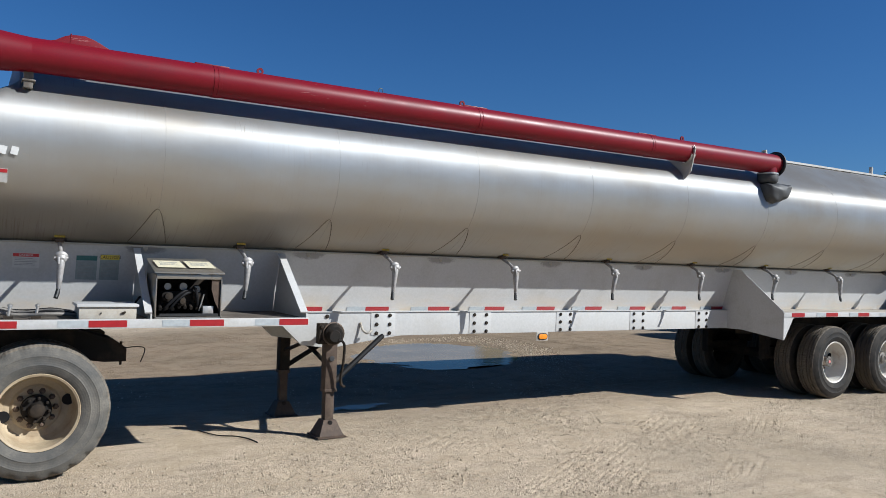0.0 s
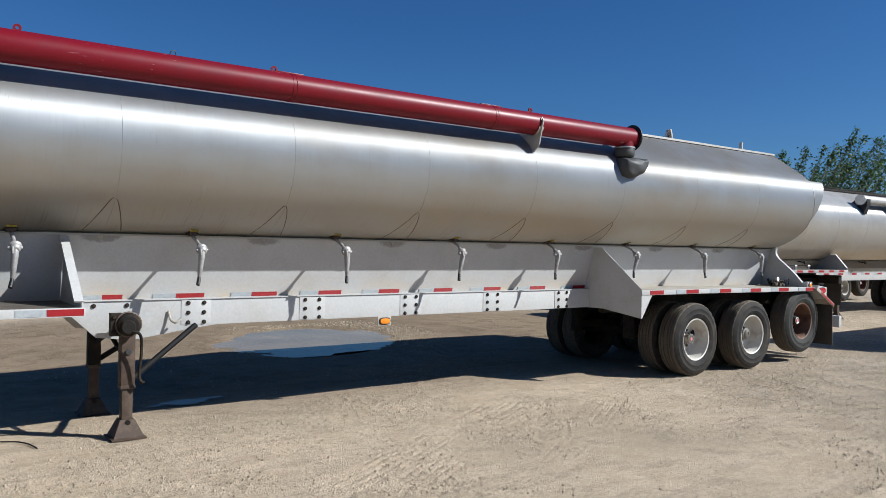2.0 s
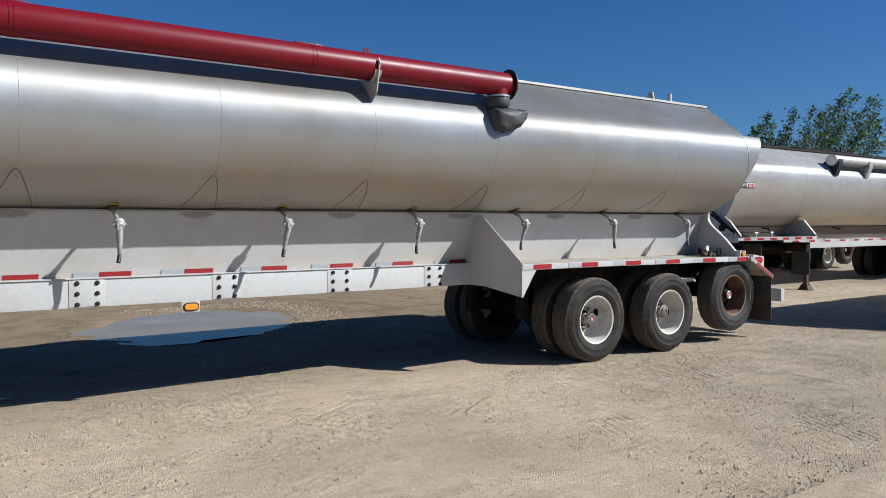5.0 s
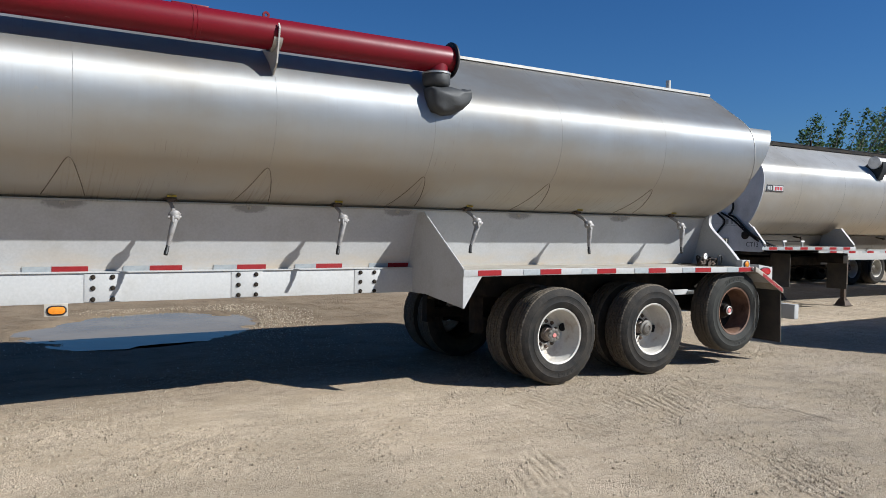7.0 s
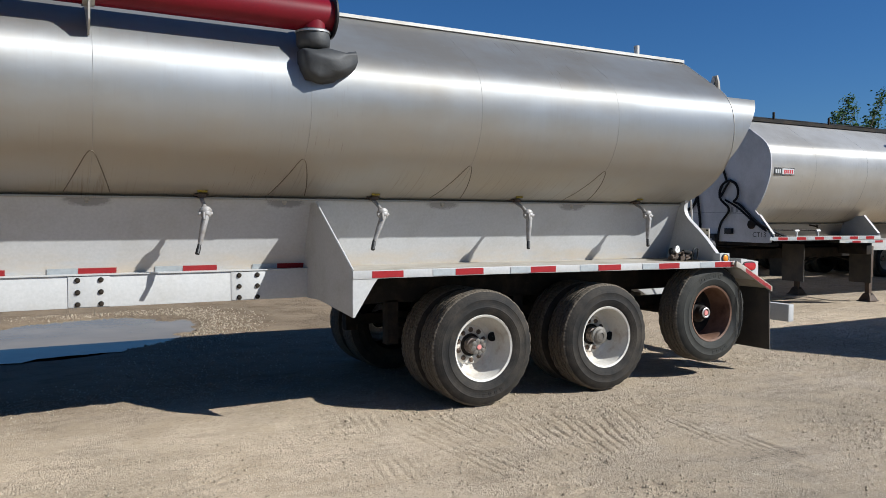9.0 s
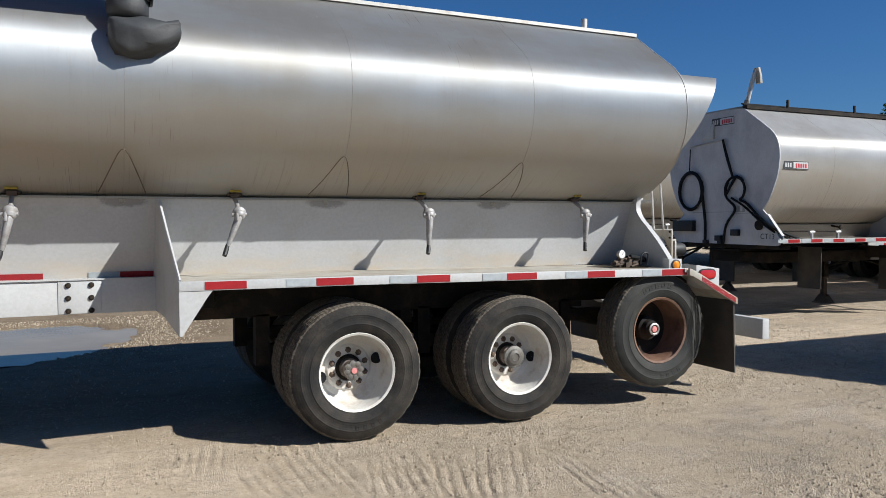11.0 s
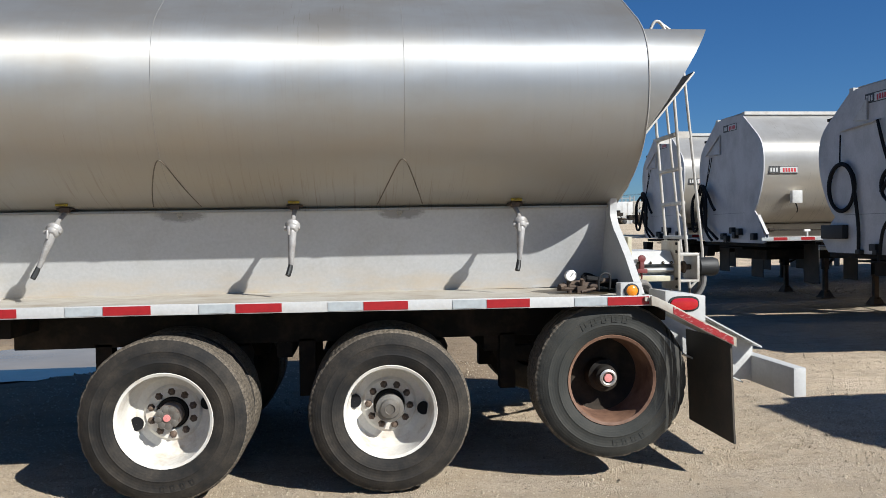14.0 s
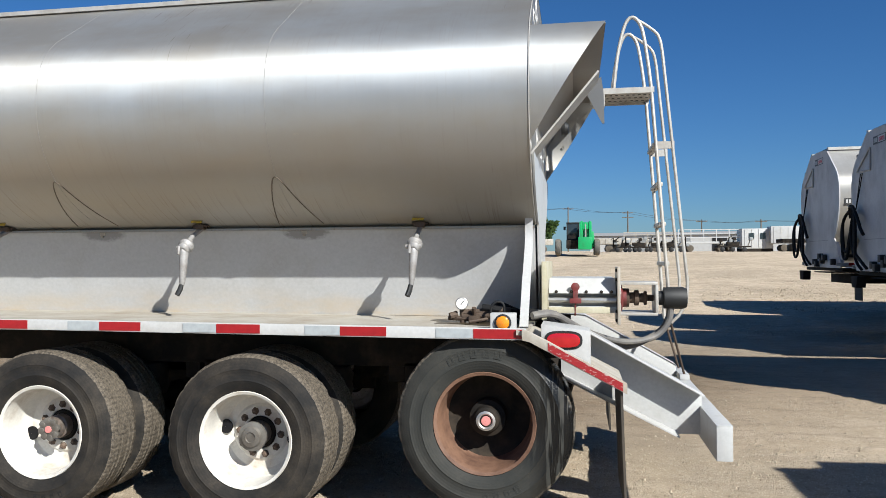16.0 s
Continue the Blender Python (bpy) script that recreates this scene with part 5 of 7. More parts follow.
def gauge_set(tr):
    shift = pose(-0.025, 0.062, -0.017)
    g = part("air_valve", Mesh().sweep([(11.93, -0.86, 1.15), (12.06, -0.86, 1.155), (12.12, -0.86, 1.15)], 0.020, 10).sweep([(11.93, -0.86, 1.112), (11.93, -0.86, 1.19)], 0.017, 10).box(11.97, 12.03, -0.90, -0.82, 1.112, 1.155).sweep([(11.85, -0.86, 1.14), (12.0, -0.87, 1.135)], 0.014, 8), RUSTY_STEEL, tr, "grimy brass air valve on the deck", at=shift)
    part("gauge", Mesh().lathe([(0.001, 0.02), (0.034, 0.02), (0.036, -0.012), (0.032, -0.014)], "y", (11.93, -0.885, 1.222), 24), STEEL, g, "round steel pressure gauge")
    part("dial", Mesh().lathe([(0.031, -0.0125), (0.001, -0.0125)], "y", (11.93, -0.885, 1.222), 24), GAUGE, g, "white gauge dial")
    part("needle", Mesh().box(-0.002, 0.002, -0.0005, 0.0005, -0.006, 0.024), INK, g, at=pose(11.93, -0.899, 1.222, 0, 40, 0))
    part("hose", Mesh().sweep(smooth_line([(12.04, -0.86, 1.20), (12.12, -0.85, 1.19), (12.22, -0.80, 1.17), (12.34, -0.70, 1.16), (12.45, -0.55, 1.08), (12.55, -0.45, 1.00)], 4), 0.020, 10), HOSE, g)
    part("tee", Mesh().sweep([(11.93, -0.86, 1.17), (12.20, -0.84, 1.185)], 0.017, 10).sweep([(12.0, -0.86, 1.12), (12.0, -0.90, 1.20)], 0.012, 8).sweep([(11.86, -0.88, 1.15), (11.90, -0.86, 1.16)], 0.020, 8).sweep([(11.98, -0.95, 1.125), (12.08, -0.91, 1.14)], 0.009, 8), RUSTY_STEEL, g)
    for k in range(3):
        part("hose", Mesh().sweep(smooth_line([(11.98 + 0.05 * k, -0.80 + 0.06 * k, 1.135), (12.10, -0.74 + 0.05 * k, 1.165 + 0.02 * k), (12.24, -0.72 + 0.06 * k, 1.15), (12.36, -0.66 + 0.05 * k, 1.13)], 4), 0.022, 10), HOSE, g)
    stain = [(12.0 + 0.29 * math.cos(a) * (1 + 0.25 * math.sin(3 * a + 1)), -0.80 + 0.21 * math.sin(a) * (1 + 0.2 * math.sin(4 * a))) for a in [2 * math.pi * i / 40 for i in range(40)]]
    part("oil_stain", Mesh().prism([(x, y) for x, y in stain if x < 12.29], "z", 1.1135, 1.1145), OIL, g, "dark oil stain on the deck")
    part("handle", Mesh().sweep(smooth_line([(12.10, -0.92, 1.13), (12.10, -0.93, 1.20), (12.13, -0.93, 1.235), (12.17, -0.93, 1.22), (12.17, -0.92, 1.13)], 4), 0.007, 8), BLACK, g)


gauge_set(trailer)


def discharge_auger(tr):
    """The cross conveyor at the tail with its hydraulic motor."""
    a = part("discharge_housing", Mesh().box(12.37, 12.78, -0.35, 0.20, 1.125, 1.165).box(12.37, 12.78, -0.30, 0.20, 1.165, 1.25).prism([(-0.38, 1.245), (-0.30, 1.335), (0.20, 1.335), (0.20, 1.245)], "x", 12.375, 12.775), WHITE, tr, "white discharge conveyor housing", bevel=0.004)
    part("inlet_flange", Mesh().box(12.343, 12.372, -0.64, 0.45, 1.10, 1.44), CREAM, a, bevel=0.004)
    part("end_plate", Mesh().box(12.782, 12.80, -0.42, -0.12, 1.06, 1.405), WHITE_DIRTY, a, bevel=0.004)
    part("bearing_flange", Mesh().lathe([(0.001, 0), (0.085, 0.0), (0.085, 0.022), (0.055, 0.03), (0.055, 0.05), (0.001, 0.05)], "x", (12.801, -0.11, 1.205), 20), LATCH_RED, a, "rusty red bearing flange")
    part("lower_rail", Mesh().box(12.375, 12.74, -0.385, -0.352, 1.125, 1.162), CREAM, a, bevel=0.003)
    for bz in (1.085, 1.14, 1.33, 1.385):
        part("bolt", shared("bolt/plate", lambda: Mesh().lathe([(0.001, -0.012), (0.010, -0.010), (0.010, 0.0)], "x", (0, 0, 0), 8), GRIME), None, a, at=pose(12.782, -0.40, bz))
    part("trough_shaft", Mesh().sweep([(12.37, -0.34, 1.205), (12.78, -0.34, 1.205)], 0.020, 10), STEEL, a)
    for x in (12.42, 12.51, 12.60, 12.69, 12.75):
        part("bolt", shared("bolt/lid", lambda: Mesh().lathe([(0.010, 0.0), (0.009, -0.007), (0.001, -0.009)], n=8), GRIME), None, a, at=pose(x, -0.377, 1.255))
    part("latch", Mesh().box(12.520, 12.550, -0.395, -0.36, 1.19, 1.275).lathe([(0.001, -0.012), (0.026, -0.010), (0.026, 0.010), (0.001, 0.012)], "y", (12.535, -0.385, 1.285), 14).sweep([(12.535, -0.385, 1.19), (12.532, -0.38, 1.11)], 0.006, 6).box(12.50, 12.57, -0.40, -0.37, 1.185, 1.215), LATCH_RED, a, "faded red over-centre latch", bevel=0.004)
    m = part("drive_coupling", Mesh().lathe([(0.001, 0), (0.06, 0), (0.06, 0.04), (0.035, 0.045), (0.035, 0.07), (0.05, 0.075), (0.05, 0.10), (0.03, 0.105), (0.03, 0.13), (0.045, 0.135), (0.045, 0.15), (0.02, 0.155), (0.02, 0.20)], "x", (12.83, -0.065, 1.205), 18), RUSTY_STEEL, tr, "rusty shaft coupling")
    part("motor_frame", Mesh().box(12.80, 13.04, -0.19, 0.05, 1.10, 1.118).box(12.80, 13.04, -0.19, 0.05, 1.292, 1.31).box(13.024, 13.042, -0.19, 0.05, 1.118, 1.292).box(12.80, 12.816, -0.19, 0.05, 1.118, 1.292), GALV, m, bevel=0.003)
    part("motor", Mesh().lathe([(0.001, 0), (0.045, 0.0), (0.045, 0.03), (0.068, 0.035), (0.070, 0.15), (0.060, 0.175), (0.001, 0.178)], "x", (13.05, -0.065, 1.205), 24), BLACK, m, "black hydraulic motor")
    for k, dy in enumerate((0.0, 0.06)):
        part("hydraulic_hose", Mesh().sweep(smooth_line([(12.30, -0.85 + dy, 1.14), (12.42, -0.75 + dy, 1.14), (12.60, -0.45 + dy, 1.02 - 0.03 * k), (12.82, -0.22 + dy, 0.94 - 0.04 * k), (13.02, -0.10 + dy, 0.96), (13.11, -0.08 + dy, 1.05), (13.13, -0.075 + dy, 1.15)], 5), 0.020, 10), GREY_HOSE, m, "dusty grey hydraulic hose")


discharge_auger(trailer)


def ladder(tr):
    near, far = 0.27, 0.67
    lad = None
    for y in (near, far):
        pts = smooth_line([(12.80, y, 2.61), (12.83, y, 2.86), (12.88, y, 3.06), (12.935, y, 3.105), (12.99, y, 3.03), (13.025, y, 2.83), (13.05, y, 2.62)], 5)
        pts += [Vector((13.05 + (2.62 - z) * 0.075, y, z)) for z in (2.2, 1.7, 1.2, 1.02)]
        ob = Mesh().sweep(pts, 0.0125, 10)
        if lad is None:
            lad = part("ladder", ob, GALV, tr, "tall off-white tubular steel ladder")
        else:
            part("rail", ob, GALV, lad)
        hand = smooth_line([(12.94, y, 3.10), (13.03, y, 3.04), (13.10, y, 2.97), (13.125, y, 2.86)], 5) + [Vector((13.125 + (2.86 - z) * 0.098, y, z)) for z in (2.4, 1.8, 1.3)] + [Vector((13.27, y, 1.16)), Vector((13.22, y, 1.07)), Vector((13.17, y, 1.02))]
        part("handrail", Mesh().sweep(hand, 0.0112, 10), GALV, lad)
        part("strut", Mesh().box(13.09, 13.20, y - 0.006, y + 0.006, 2.20, 2.25), GALV, lad)
        part("stay", Mesh().sweep([(13.165, y, 1.03), (13.275, y + (0.12 if y == near else 0.0), 0.63)], 0.008, 8), RUSTY_STEEL, lad, "thin rusty stay")
    for z in (2.23, 1.96, 1.69, 1.42, 1.15):
        x = 13.05 + (2.62 - z) * 0.075
        part("rung", Mesh().box(x - 0.022, x + 0.022, near, far, z - 0.014, z + 0.014), GALV, lad, bevel=0.004)
    plat = part("platform", Mesh().box(12.70, 13.07, near - 0.01, far + 0.01, 2.606, 2.622).box(12.70, 13.07, near - 0.012, near - 0.004, 2.585, 2.624).box(12.70, 13.07, far + 0.004, far + 0.012, 2.585, 2.624), GALV, lad, "punched metal standing platform")
    for k in range(4):
        for i in range(9):
            part("tread_hole", shared("tread_hole/a", lambda: Mesh().lathe([(0.011, 0), (0.011, -0.002), (0.001, -0.002)], "z", n=10), INK), None, plat, at=pose(12.73 + 0.039 * i + 0.019 * (k % 2), near + 0.05 + 0.10 * k, 2.606))
    part("mount_fin", Mesh().prism([(12.60, 2.58), (12.71, 2.66), (12.725, 2.56), (12.73, 2.35), (12.715, 2.35)], "y", 0.06, 0.07), ALU_DULL, lad)
    part("mount_pipe", Mesh().sweep([(12.64, near + 0.02, 2.55), (12.74, near + 0.02, 2.55)], 0.03, 12).box(12.66, 12.74, near - 0.03, near + 0.07, 2.50, 2.60), GALV, lad)
    part("bumper_block", Mesh().box(13.235, 13.30, 0.36, 0.72, 0.624, 0.66), WHITE, lad, bevel=0.004)


ladder(trailer)

# ---- red auger tube ----


def auger_tube(tr):
    y, z, r = -1.11, 2.928, 0.118
    tube = part("auger_tube", Mesh().sweep([(x, y, z) for x in (-0.9, 0.0, 1.45, 3.9, 6.05, 8.22)], [r] * 6, 32), RED, tr, "long red painted auger tube along the tank")
    for x in (1.45, 3.86, 6.07):
        part("coupling_band", Mesh().lathe([(r, -0.03), (r + 0.003, -0.029), (r + 0.003, -0.003), (r + 0.0005, 0.0), (r + 0.003, 0.003), (r + 0.003, 0.029), (r, 0.03)], "x", (x, y, z), 32), RED, tube)
        part("clamp_plate", Mesh().prism([(x - 0.16, z + r - 0.01), (x + 0.10, z + r - 0.01), (x + 0.10, z + r + 0.006), (x - 0.16, z + r + 0.006)], "y", y - 0.03, y + 0.03), RED, tube, bevel=0.003)
    for x in (1.80, 3.70, 6.6):
        part("lifting_lug", Mesh().lathe([(0.012, -0.006), (0.028, -0.006), (0.028, 0.006), (0.012, 0.006), (0.012, -0.006)], "y", (x, y, z + r + 0.018), 16), RED, tube)
    part("wire_hook", Mesh().sweep(smooth_line([(2.84, y, z + r - 0.005), (2.85, y, z + r + 0.03), (2.88, y, z + r + 0.035), (2.89, y, z + r - 0.005)], 4), 0.004, 6), INK, tube)
    hump = [(0.22, 3.02), (0.34, 3.048), (0.40, 3.085), (0.45, 3.104), (0.53, 3.107), (0.60, 3.085), (0.70, 3.035), (0.74, 3.02)]
    part("hump_plate", Mesh().prism(hump, "y", y - 0.04, y + 0.10), RED, tube, bevel=0.004)
    part("seam_rib", Mesh().box(0.435, 0.443, y - 0.043, y + 0.10, 3.03, 3.108), RED, tube)
    part("swivel_collar", Mesh().lathe([(r + 0.030, -0.9), (r + 0.030, -0.20), (r + 0.027, -0.10), (r + 0.016, 0.02), (r + 0.006, 0.12), (r + 0.0005, 0.2)], "x", (0.0, y, z), 32), RED, tube)
    part("end_cap", Mesh().lathe([(0.001, 0.004), (0.150, 0.004), (0.156, 0.0), (0.156, -0.012), (0.150, -0.016), (r, -0.016)], "x", (8.236, y, z), 36), BLACK, tube, "black end flange")
    part("outlet", Mesh().lathe([(0.105, 0.0), (0.105, -0.13)], "z", (8.10, y, z - 0.02), 28), RED, tube)
    part("front_bracket", Mesh().box(0.16, 0.22, y + 0.0, y + 0.14, 2.70, z - r + 0.01).box(0.15, 0.235, y - 0.01, y + 0.15, 2.745, 2.76), STEEL_DULL, tr, "grey support block under the tube", bevel=0.006)
    for x, mat in ((6.66, GALV),):
        arc = [(y + (r + 0.012) * math.cos(a), z + (r + 0.012) * math.sin(a)) for a in [radians(200 + 8 * i) for i in range(19)]]
        shell_in = [(side_y(2.86) - 0.01, 2.86), (side_y(2.72) - 0.01, 2.72), (side_y(2.62) - 0.012, 2.62), (-1.20, 2.70)]
        horn = [(y - r - 0.03, z + 0.02), (y - r - 0.005, z + 0.06), (y - r - 0.002, z + 0.01)]
        b = part("saddle_bracket", Mesh().prism(shell_in[::-1][:1] + horn + arc[:16] + shell_in[:3], "x", x - 0.006, x + 0.006), mat, tr, "grey saddle bracket under the tube", smooth=0)
        strip = [(x, p[0], p[1]) for p in arc[:16]]
        v = [(x + d, p[1], p[2]) for d in (-0.035, 0.035) for p in strip]
        k = len(strip)
        part("saddle_strap", Mesh().add(v, [(i, i + 1, k + i + 1, k + i) for i in range(k - 1)]), mat, b)
    # rubber boot: a collar over the outlet, folded over into a slumped sleeve
    collar = Mesh().lathe([(0.113, 0.0), (0.119, -0.02), (0.121, -0.07), (0.116, -0.105), (0.100, -0.125), (0.070, -0.135)], "z", (8.10, y, 2.815), 32)
    for i, (px, py, pz) in enumerate(collar.v):
        d = 0.05 * float(lattice_noise(np.array([px * 2 + pz]), np.array([py + pz]), 0.05, 41)[0])
        collar.v[i] = (px + (px - 8.10) * d, py + (py - y) * d * 2, pz)
    boot = part("rubber_boot", collar, BOOT, tube, "folded black rubber discharge boot", smooth=50)
    rings = [(7.985, 2.610, 0.030, 0.05), (7.992, 2.595, 0.075, 0.09), (8.03, 2.572, 0.108, 0.118), (8.10, 2.556, 0.122, 0.128), (8.17, 2.560, 0.118, 0.130), (8.24, 2.578, 0.102, 0.128), (8.31, 2.602, 0.084, 0.120), (8.375, 2.622, 0.070, 0.112), (8.388, 2.624, 0.052, 0.09)]
    v, n = [], 32
    for k, (cx, cz, hz, hy) in enumerate(rings):
        for q in range(n):
            a = 2 * math.pi * q / n
            c, w = math.cos(a), math.sin(a)
            p = Vector((cx, y - 0.03 + hy * math.copysign(abs(c) ** 0.62, c), cz + hz * math.copysign(abs(w) ** 0.62, w)))
            dent = float(lattice_noise(np.array([p.x * 1.2 + p.z]), np.array([p.y + p.z * 0.8]), 0.075, 43)[0])
            v.append(p + Vector((0.02 * dent, 0.035 * dent, 0.045 * dent)))
    f = [(k * n + q, k * n + (q + 1) % n, (k + 1) * n + (q + 1) % n, (k + 1) * n + q) for k in range(len(rings) - 1) for q in range(n)]
    f += [tuple(range(n))[::-1], tuple(range((len(rings) - 1) * n, len(rings) * n))]
    part("sleeve", Mesh().add(v, f), BOOT, boot, smooth=50)
    part("boot_clamp", Mesh().lathe([(0.121, -0.008), (0.126, -0.006), (0.126, 0.006), (0.121, 0.008)], "z", (8.10, y, 2.80), 28), STEEL, tube)


auger_tube(trailer)
part("ridge_rail", Mesh().box(0.2, 12.30, -0.505, -0.455, 3.118, 3.145), GALV, trailer, "worn ridge rail")
part("ridge_lid", Mesh().box(0.3, 12.25, -0.44, 0.44, 3.135, 3.158), ALU_DULL, trailer, bevel=0.004)
part("vent_post", Mesh().sweep([(12.02, -0.1, 3.15), (12.02, -0.1, 3.34)], 0.03, 12), GALV, trailer)


def hairpins(tr, shell_):
    """Weld beads of the hopper cones that show on the skin."""
    for i in range(8):
        x = 1.092 + 1.395 * i
        line = [(-0.145, 1.68), (-0.105, 1.755), (-0.065, 1.833), (-0.028, 1.903), (0.0, 1.928), (0.028, 1.903), (0.065, 1.833), (0.105, 1.755), (0.145, 1.68)]
        pts = smooth_line([(x + dx, side_y(z) - 0.001, z) for dx, z in line], 3)
        part("cone_weld", Mesh().sweep([(q.x, side_y(q.z) - 0.001, q.z) for q in pts], 0.0036, 6), WELD_BROWN, shell_, "brown weld bead")


hairpins(trailer, shell)

# ---- front deck equipment ----


SHEET = plain("yellowed_sheet", (0.62, 0.58, 0.42), 0.5)


def control_cabinet(tr):
    x0, x1, y0, y1, z0 = 1.065, 1.55, -1.17, -0.80, 1.109
    c = part("control_cabinet", Mesh().box(x0, x0 + 0.008, y0, y1, z0, 1.44).box(x1 - 0.008, x1, y0, y1, z0, 1.44).box(x0, x1, y1, y1 + 0.008, z0, 1.53).box(x0, x1, y0, y1, z0, z0 + 0.012).box(x0, x1, y0, y0 + 0.010, 1.405, 1.44), ALU_DULL, tr, "open-fronted aluminium control cabinet", bevel=0.002)
    lid = Mesh().add([(x, y, z + d) for d in (0, 0.010) for x, y, z in ((x0 - 0.012, y0 - 0.02, 1.445), (x1 + 0.012, y0 - 0.02, 1.445), (x1 - 0.01, y1 + 0.12, 1.545), (x0 + 0.01, y1 + 0.12, 1.545))],
                     [(3, 2, 1, 0), (4, 5, 6, 7), (0, 1, 5, 4), (1, 2, 6, 5), (2, 3, 7, 6), (3, 0, 4, 7)])
    part("lid", lid, ALU_DULL, c, bevel=0.002)
    tilt = math.degrees(math.atan2(0.10, y1 + 0.12 - y0 + 0.02))
    for dx in (0.13, 0.36):
        lab = part("label_sheet", plate(0.20, 0.24, 0.001), SHEET, c, "yellowed instruction sheet", at=pose(x0 + dx, -0.95, 1.513, tilt))
        part("label_lines", shared("label_lines/a", lambda: Mesh().box(-0.07, 0.07, 0.05, 0.065, 0.001, 0.002).box(-0.07, 0.05, 0.02, 0.03, 0.001, 0.002).box(-0.07, 0.06, -0.01, 0.0, 0.001, 0.002).box(-0.07, 0.03, -0.04, -0.03, 0.001, 0.002), GREY_TEXT, 0), None, lab)
    for x, z, r in ((1.17, 1.345, 0.030), (1.285, 1.345, 0.034), (1.385, 1.325, 0.032)):
        g = part("dial_gauge", Mesh().lathe([(0.001, 0.03), (r, 0.03), (r, 0.0), (r * 0.86, -0.003)], "y", (x, -1.06, z), 20), GRIME, c, "oily pressure gauge")
        part("dial", Mesh().lathe([(r * 0.85, -0.002), (0.001, -0.002)], "y", (x, -1.06, z), 20), GREY_TEXT, g)
    block = Mesh()
    rng = random.Random(4)
    block.box(1.13, 1.48, -1.02, -0.86, 1.19, 1.31)
    part("valve_block", block, GRIME, c, "black hydraulic valve block", bevel=0.003)
    for i in range(9):
        x = 1.12 + 0.045 * i
        part("fitting", Mesh().sweep([(x, -1.08, 1.17 + 0.02 * rng.random()), (x, -0.98, 1.22 + 0.03 * rng.random())], 0.014, 8), GRIME, c)
    for cx, cz, r, w in ((1.17, 1.27, 0.042, 0.10), (1.27, 1.235, 0.036, 0.12), (1.40, 1.275, 0.045, 0.09)):
        part("pump_body", Mesh().lathe([(0.001, -w), (r * 0.55, -w), (r * 0.6, -w * 0.7), (r, -w * 0.66), (r, 0.0), (0.001, 0.0)], "y", (cx, -1.0, cz), 16), GRIME, c, "oily black pump body", bevel=0.003)
    part("hinge_bracket", Mesh().prism([(1.475, 1.42), (1.535, 1.42), (1.535, 1.17), (1.50, 1.24), (1.475, 1.33)], "y", -1.155, -1.14), RUSTY_STEEL, c, "rusty side bracket")
    for i in range(3):
        a, b = 1.12 + 0.36 * rng.random(), 1.12 + 0.38 * rng.random()
        part("hose", Mesh().sweep(smooth_line([(a, -1.0, 1.30), ((a + b) / 2, -1.08, 1.27 + 0.07 * rng.random()), (b, -1.07, 1.18), (b, -1.0, 1.135)], 4), 0.012, 8), HOSE, c)
    # black sheets over the inner walls and floor make the inside darker
    part("liner", Mesh().box(x0 + 0.009, x1 - 0.009, y1 - 0.012, y1 - 0.002, z0 + 0.013, 1.43).box(x0 + 0.009, x0 + 0.014, y0 + 0.02, y1 - 0.012, z0 + 0.013, 1.42).box(x1 - 0.014, x1 - 0.009, y0 + 0.02, y1 - 0.012, z0 + 0.013, 1.42).box(x0 + 0.014, x1 - 0.014, y0 + 0.01, y1 - 0.012, z0 + 0.0125, z0 + 0.018), GRIME, c, "thin black sheets lining the cabinet")
    part("relay_box", Mesh().box(1.42, 1.50, -1.13, -1.06, 1.135, 1.20), STEEL, c, bevel=0.004)
    part("handle", Mesh().sweep([(1.40, -1.09, 1.16), (1.43, -1.11, 1.29)], 0.006, 6), STEEL, c)
    part("foot_rail", Mesh().box(1.10, 1.53, -1.16, -1.13, 1.125, 1.145), BLACK, c)


control_cabinet(trailer)
box_ = part("tool_box", Mesh().box(0.56, 0.94, -1.165, -0.84, 1.109, 1.195), WHITE_DIRTY, trailer, "low white metal tool box on the deck", bevel=0.004)
part("lid", Mesh().box(0.545, 0.955, -1.18, -0.825, 1.196, 1.216), WHITE, box_, bevel=0.004)
part("latch", Mesh().sweep([(0.84, -1.170, 1.15), (0.865, -1.175, 1.16)], 0.008, 8), GRIME, box_)
part("latch", Mesh().sweep([(0.70, -1.170, 1.152), (0.705, -1.172, 1.152)], 0.006, 8), GRIME, box_)
rng = random.Random(9)
for x in (0.13, 0.30):
    lev = part("control_lever", Mesh().sweep([(x, -1.02, 1.112), (x + 0.01, -1.02, 1.19)], 0.010, 8).lathe([(0.001, 0.0), (0.016, 0.006), (0.016, 0.02), (0.001, 0.028)], "z", (x + 0.01, -1.02, 1.185), 12), STEEL, trailer)
    part("lever_base", Mesh().box(x - 0.03, x + 0.03, -1.06, -0.98, 1.109, 1.125), GRIME, lev)
for i in range(6):
    y = -1.0 + 0.07 * i
    part("deck_hose", Mesh().sweep(smooth_line([(-0.3, y, 1.13), (0.0, y + 0.05 * rng.random(), 1.14 + 0.03 * rng.random()), (0.20, y + 0.08 * rng.random(), 1.13), (0.40, y - 0.05 * rng.random(), 1.14 + 0.02 * rng.random()), (0.56, y, 1.13)], 5), 0.013, 8), HOSE if i % 2 else GREY_HOSE, trailer)
part("junction_box", Mesh().box(-0.14, 0.02, -1.16, -1.02, 1.109, 1.19), WHITE_DIRTY, trailer, bevel=0.004)
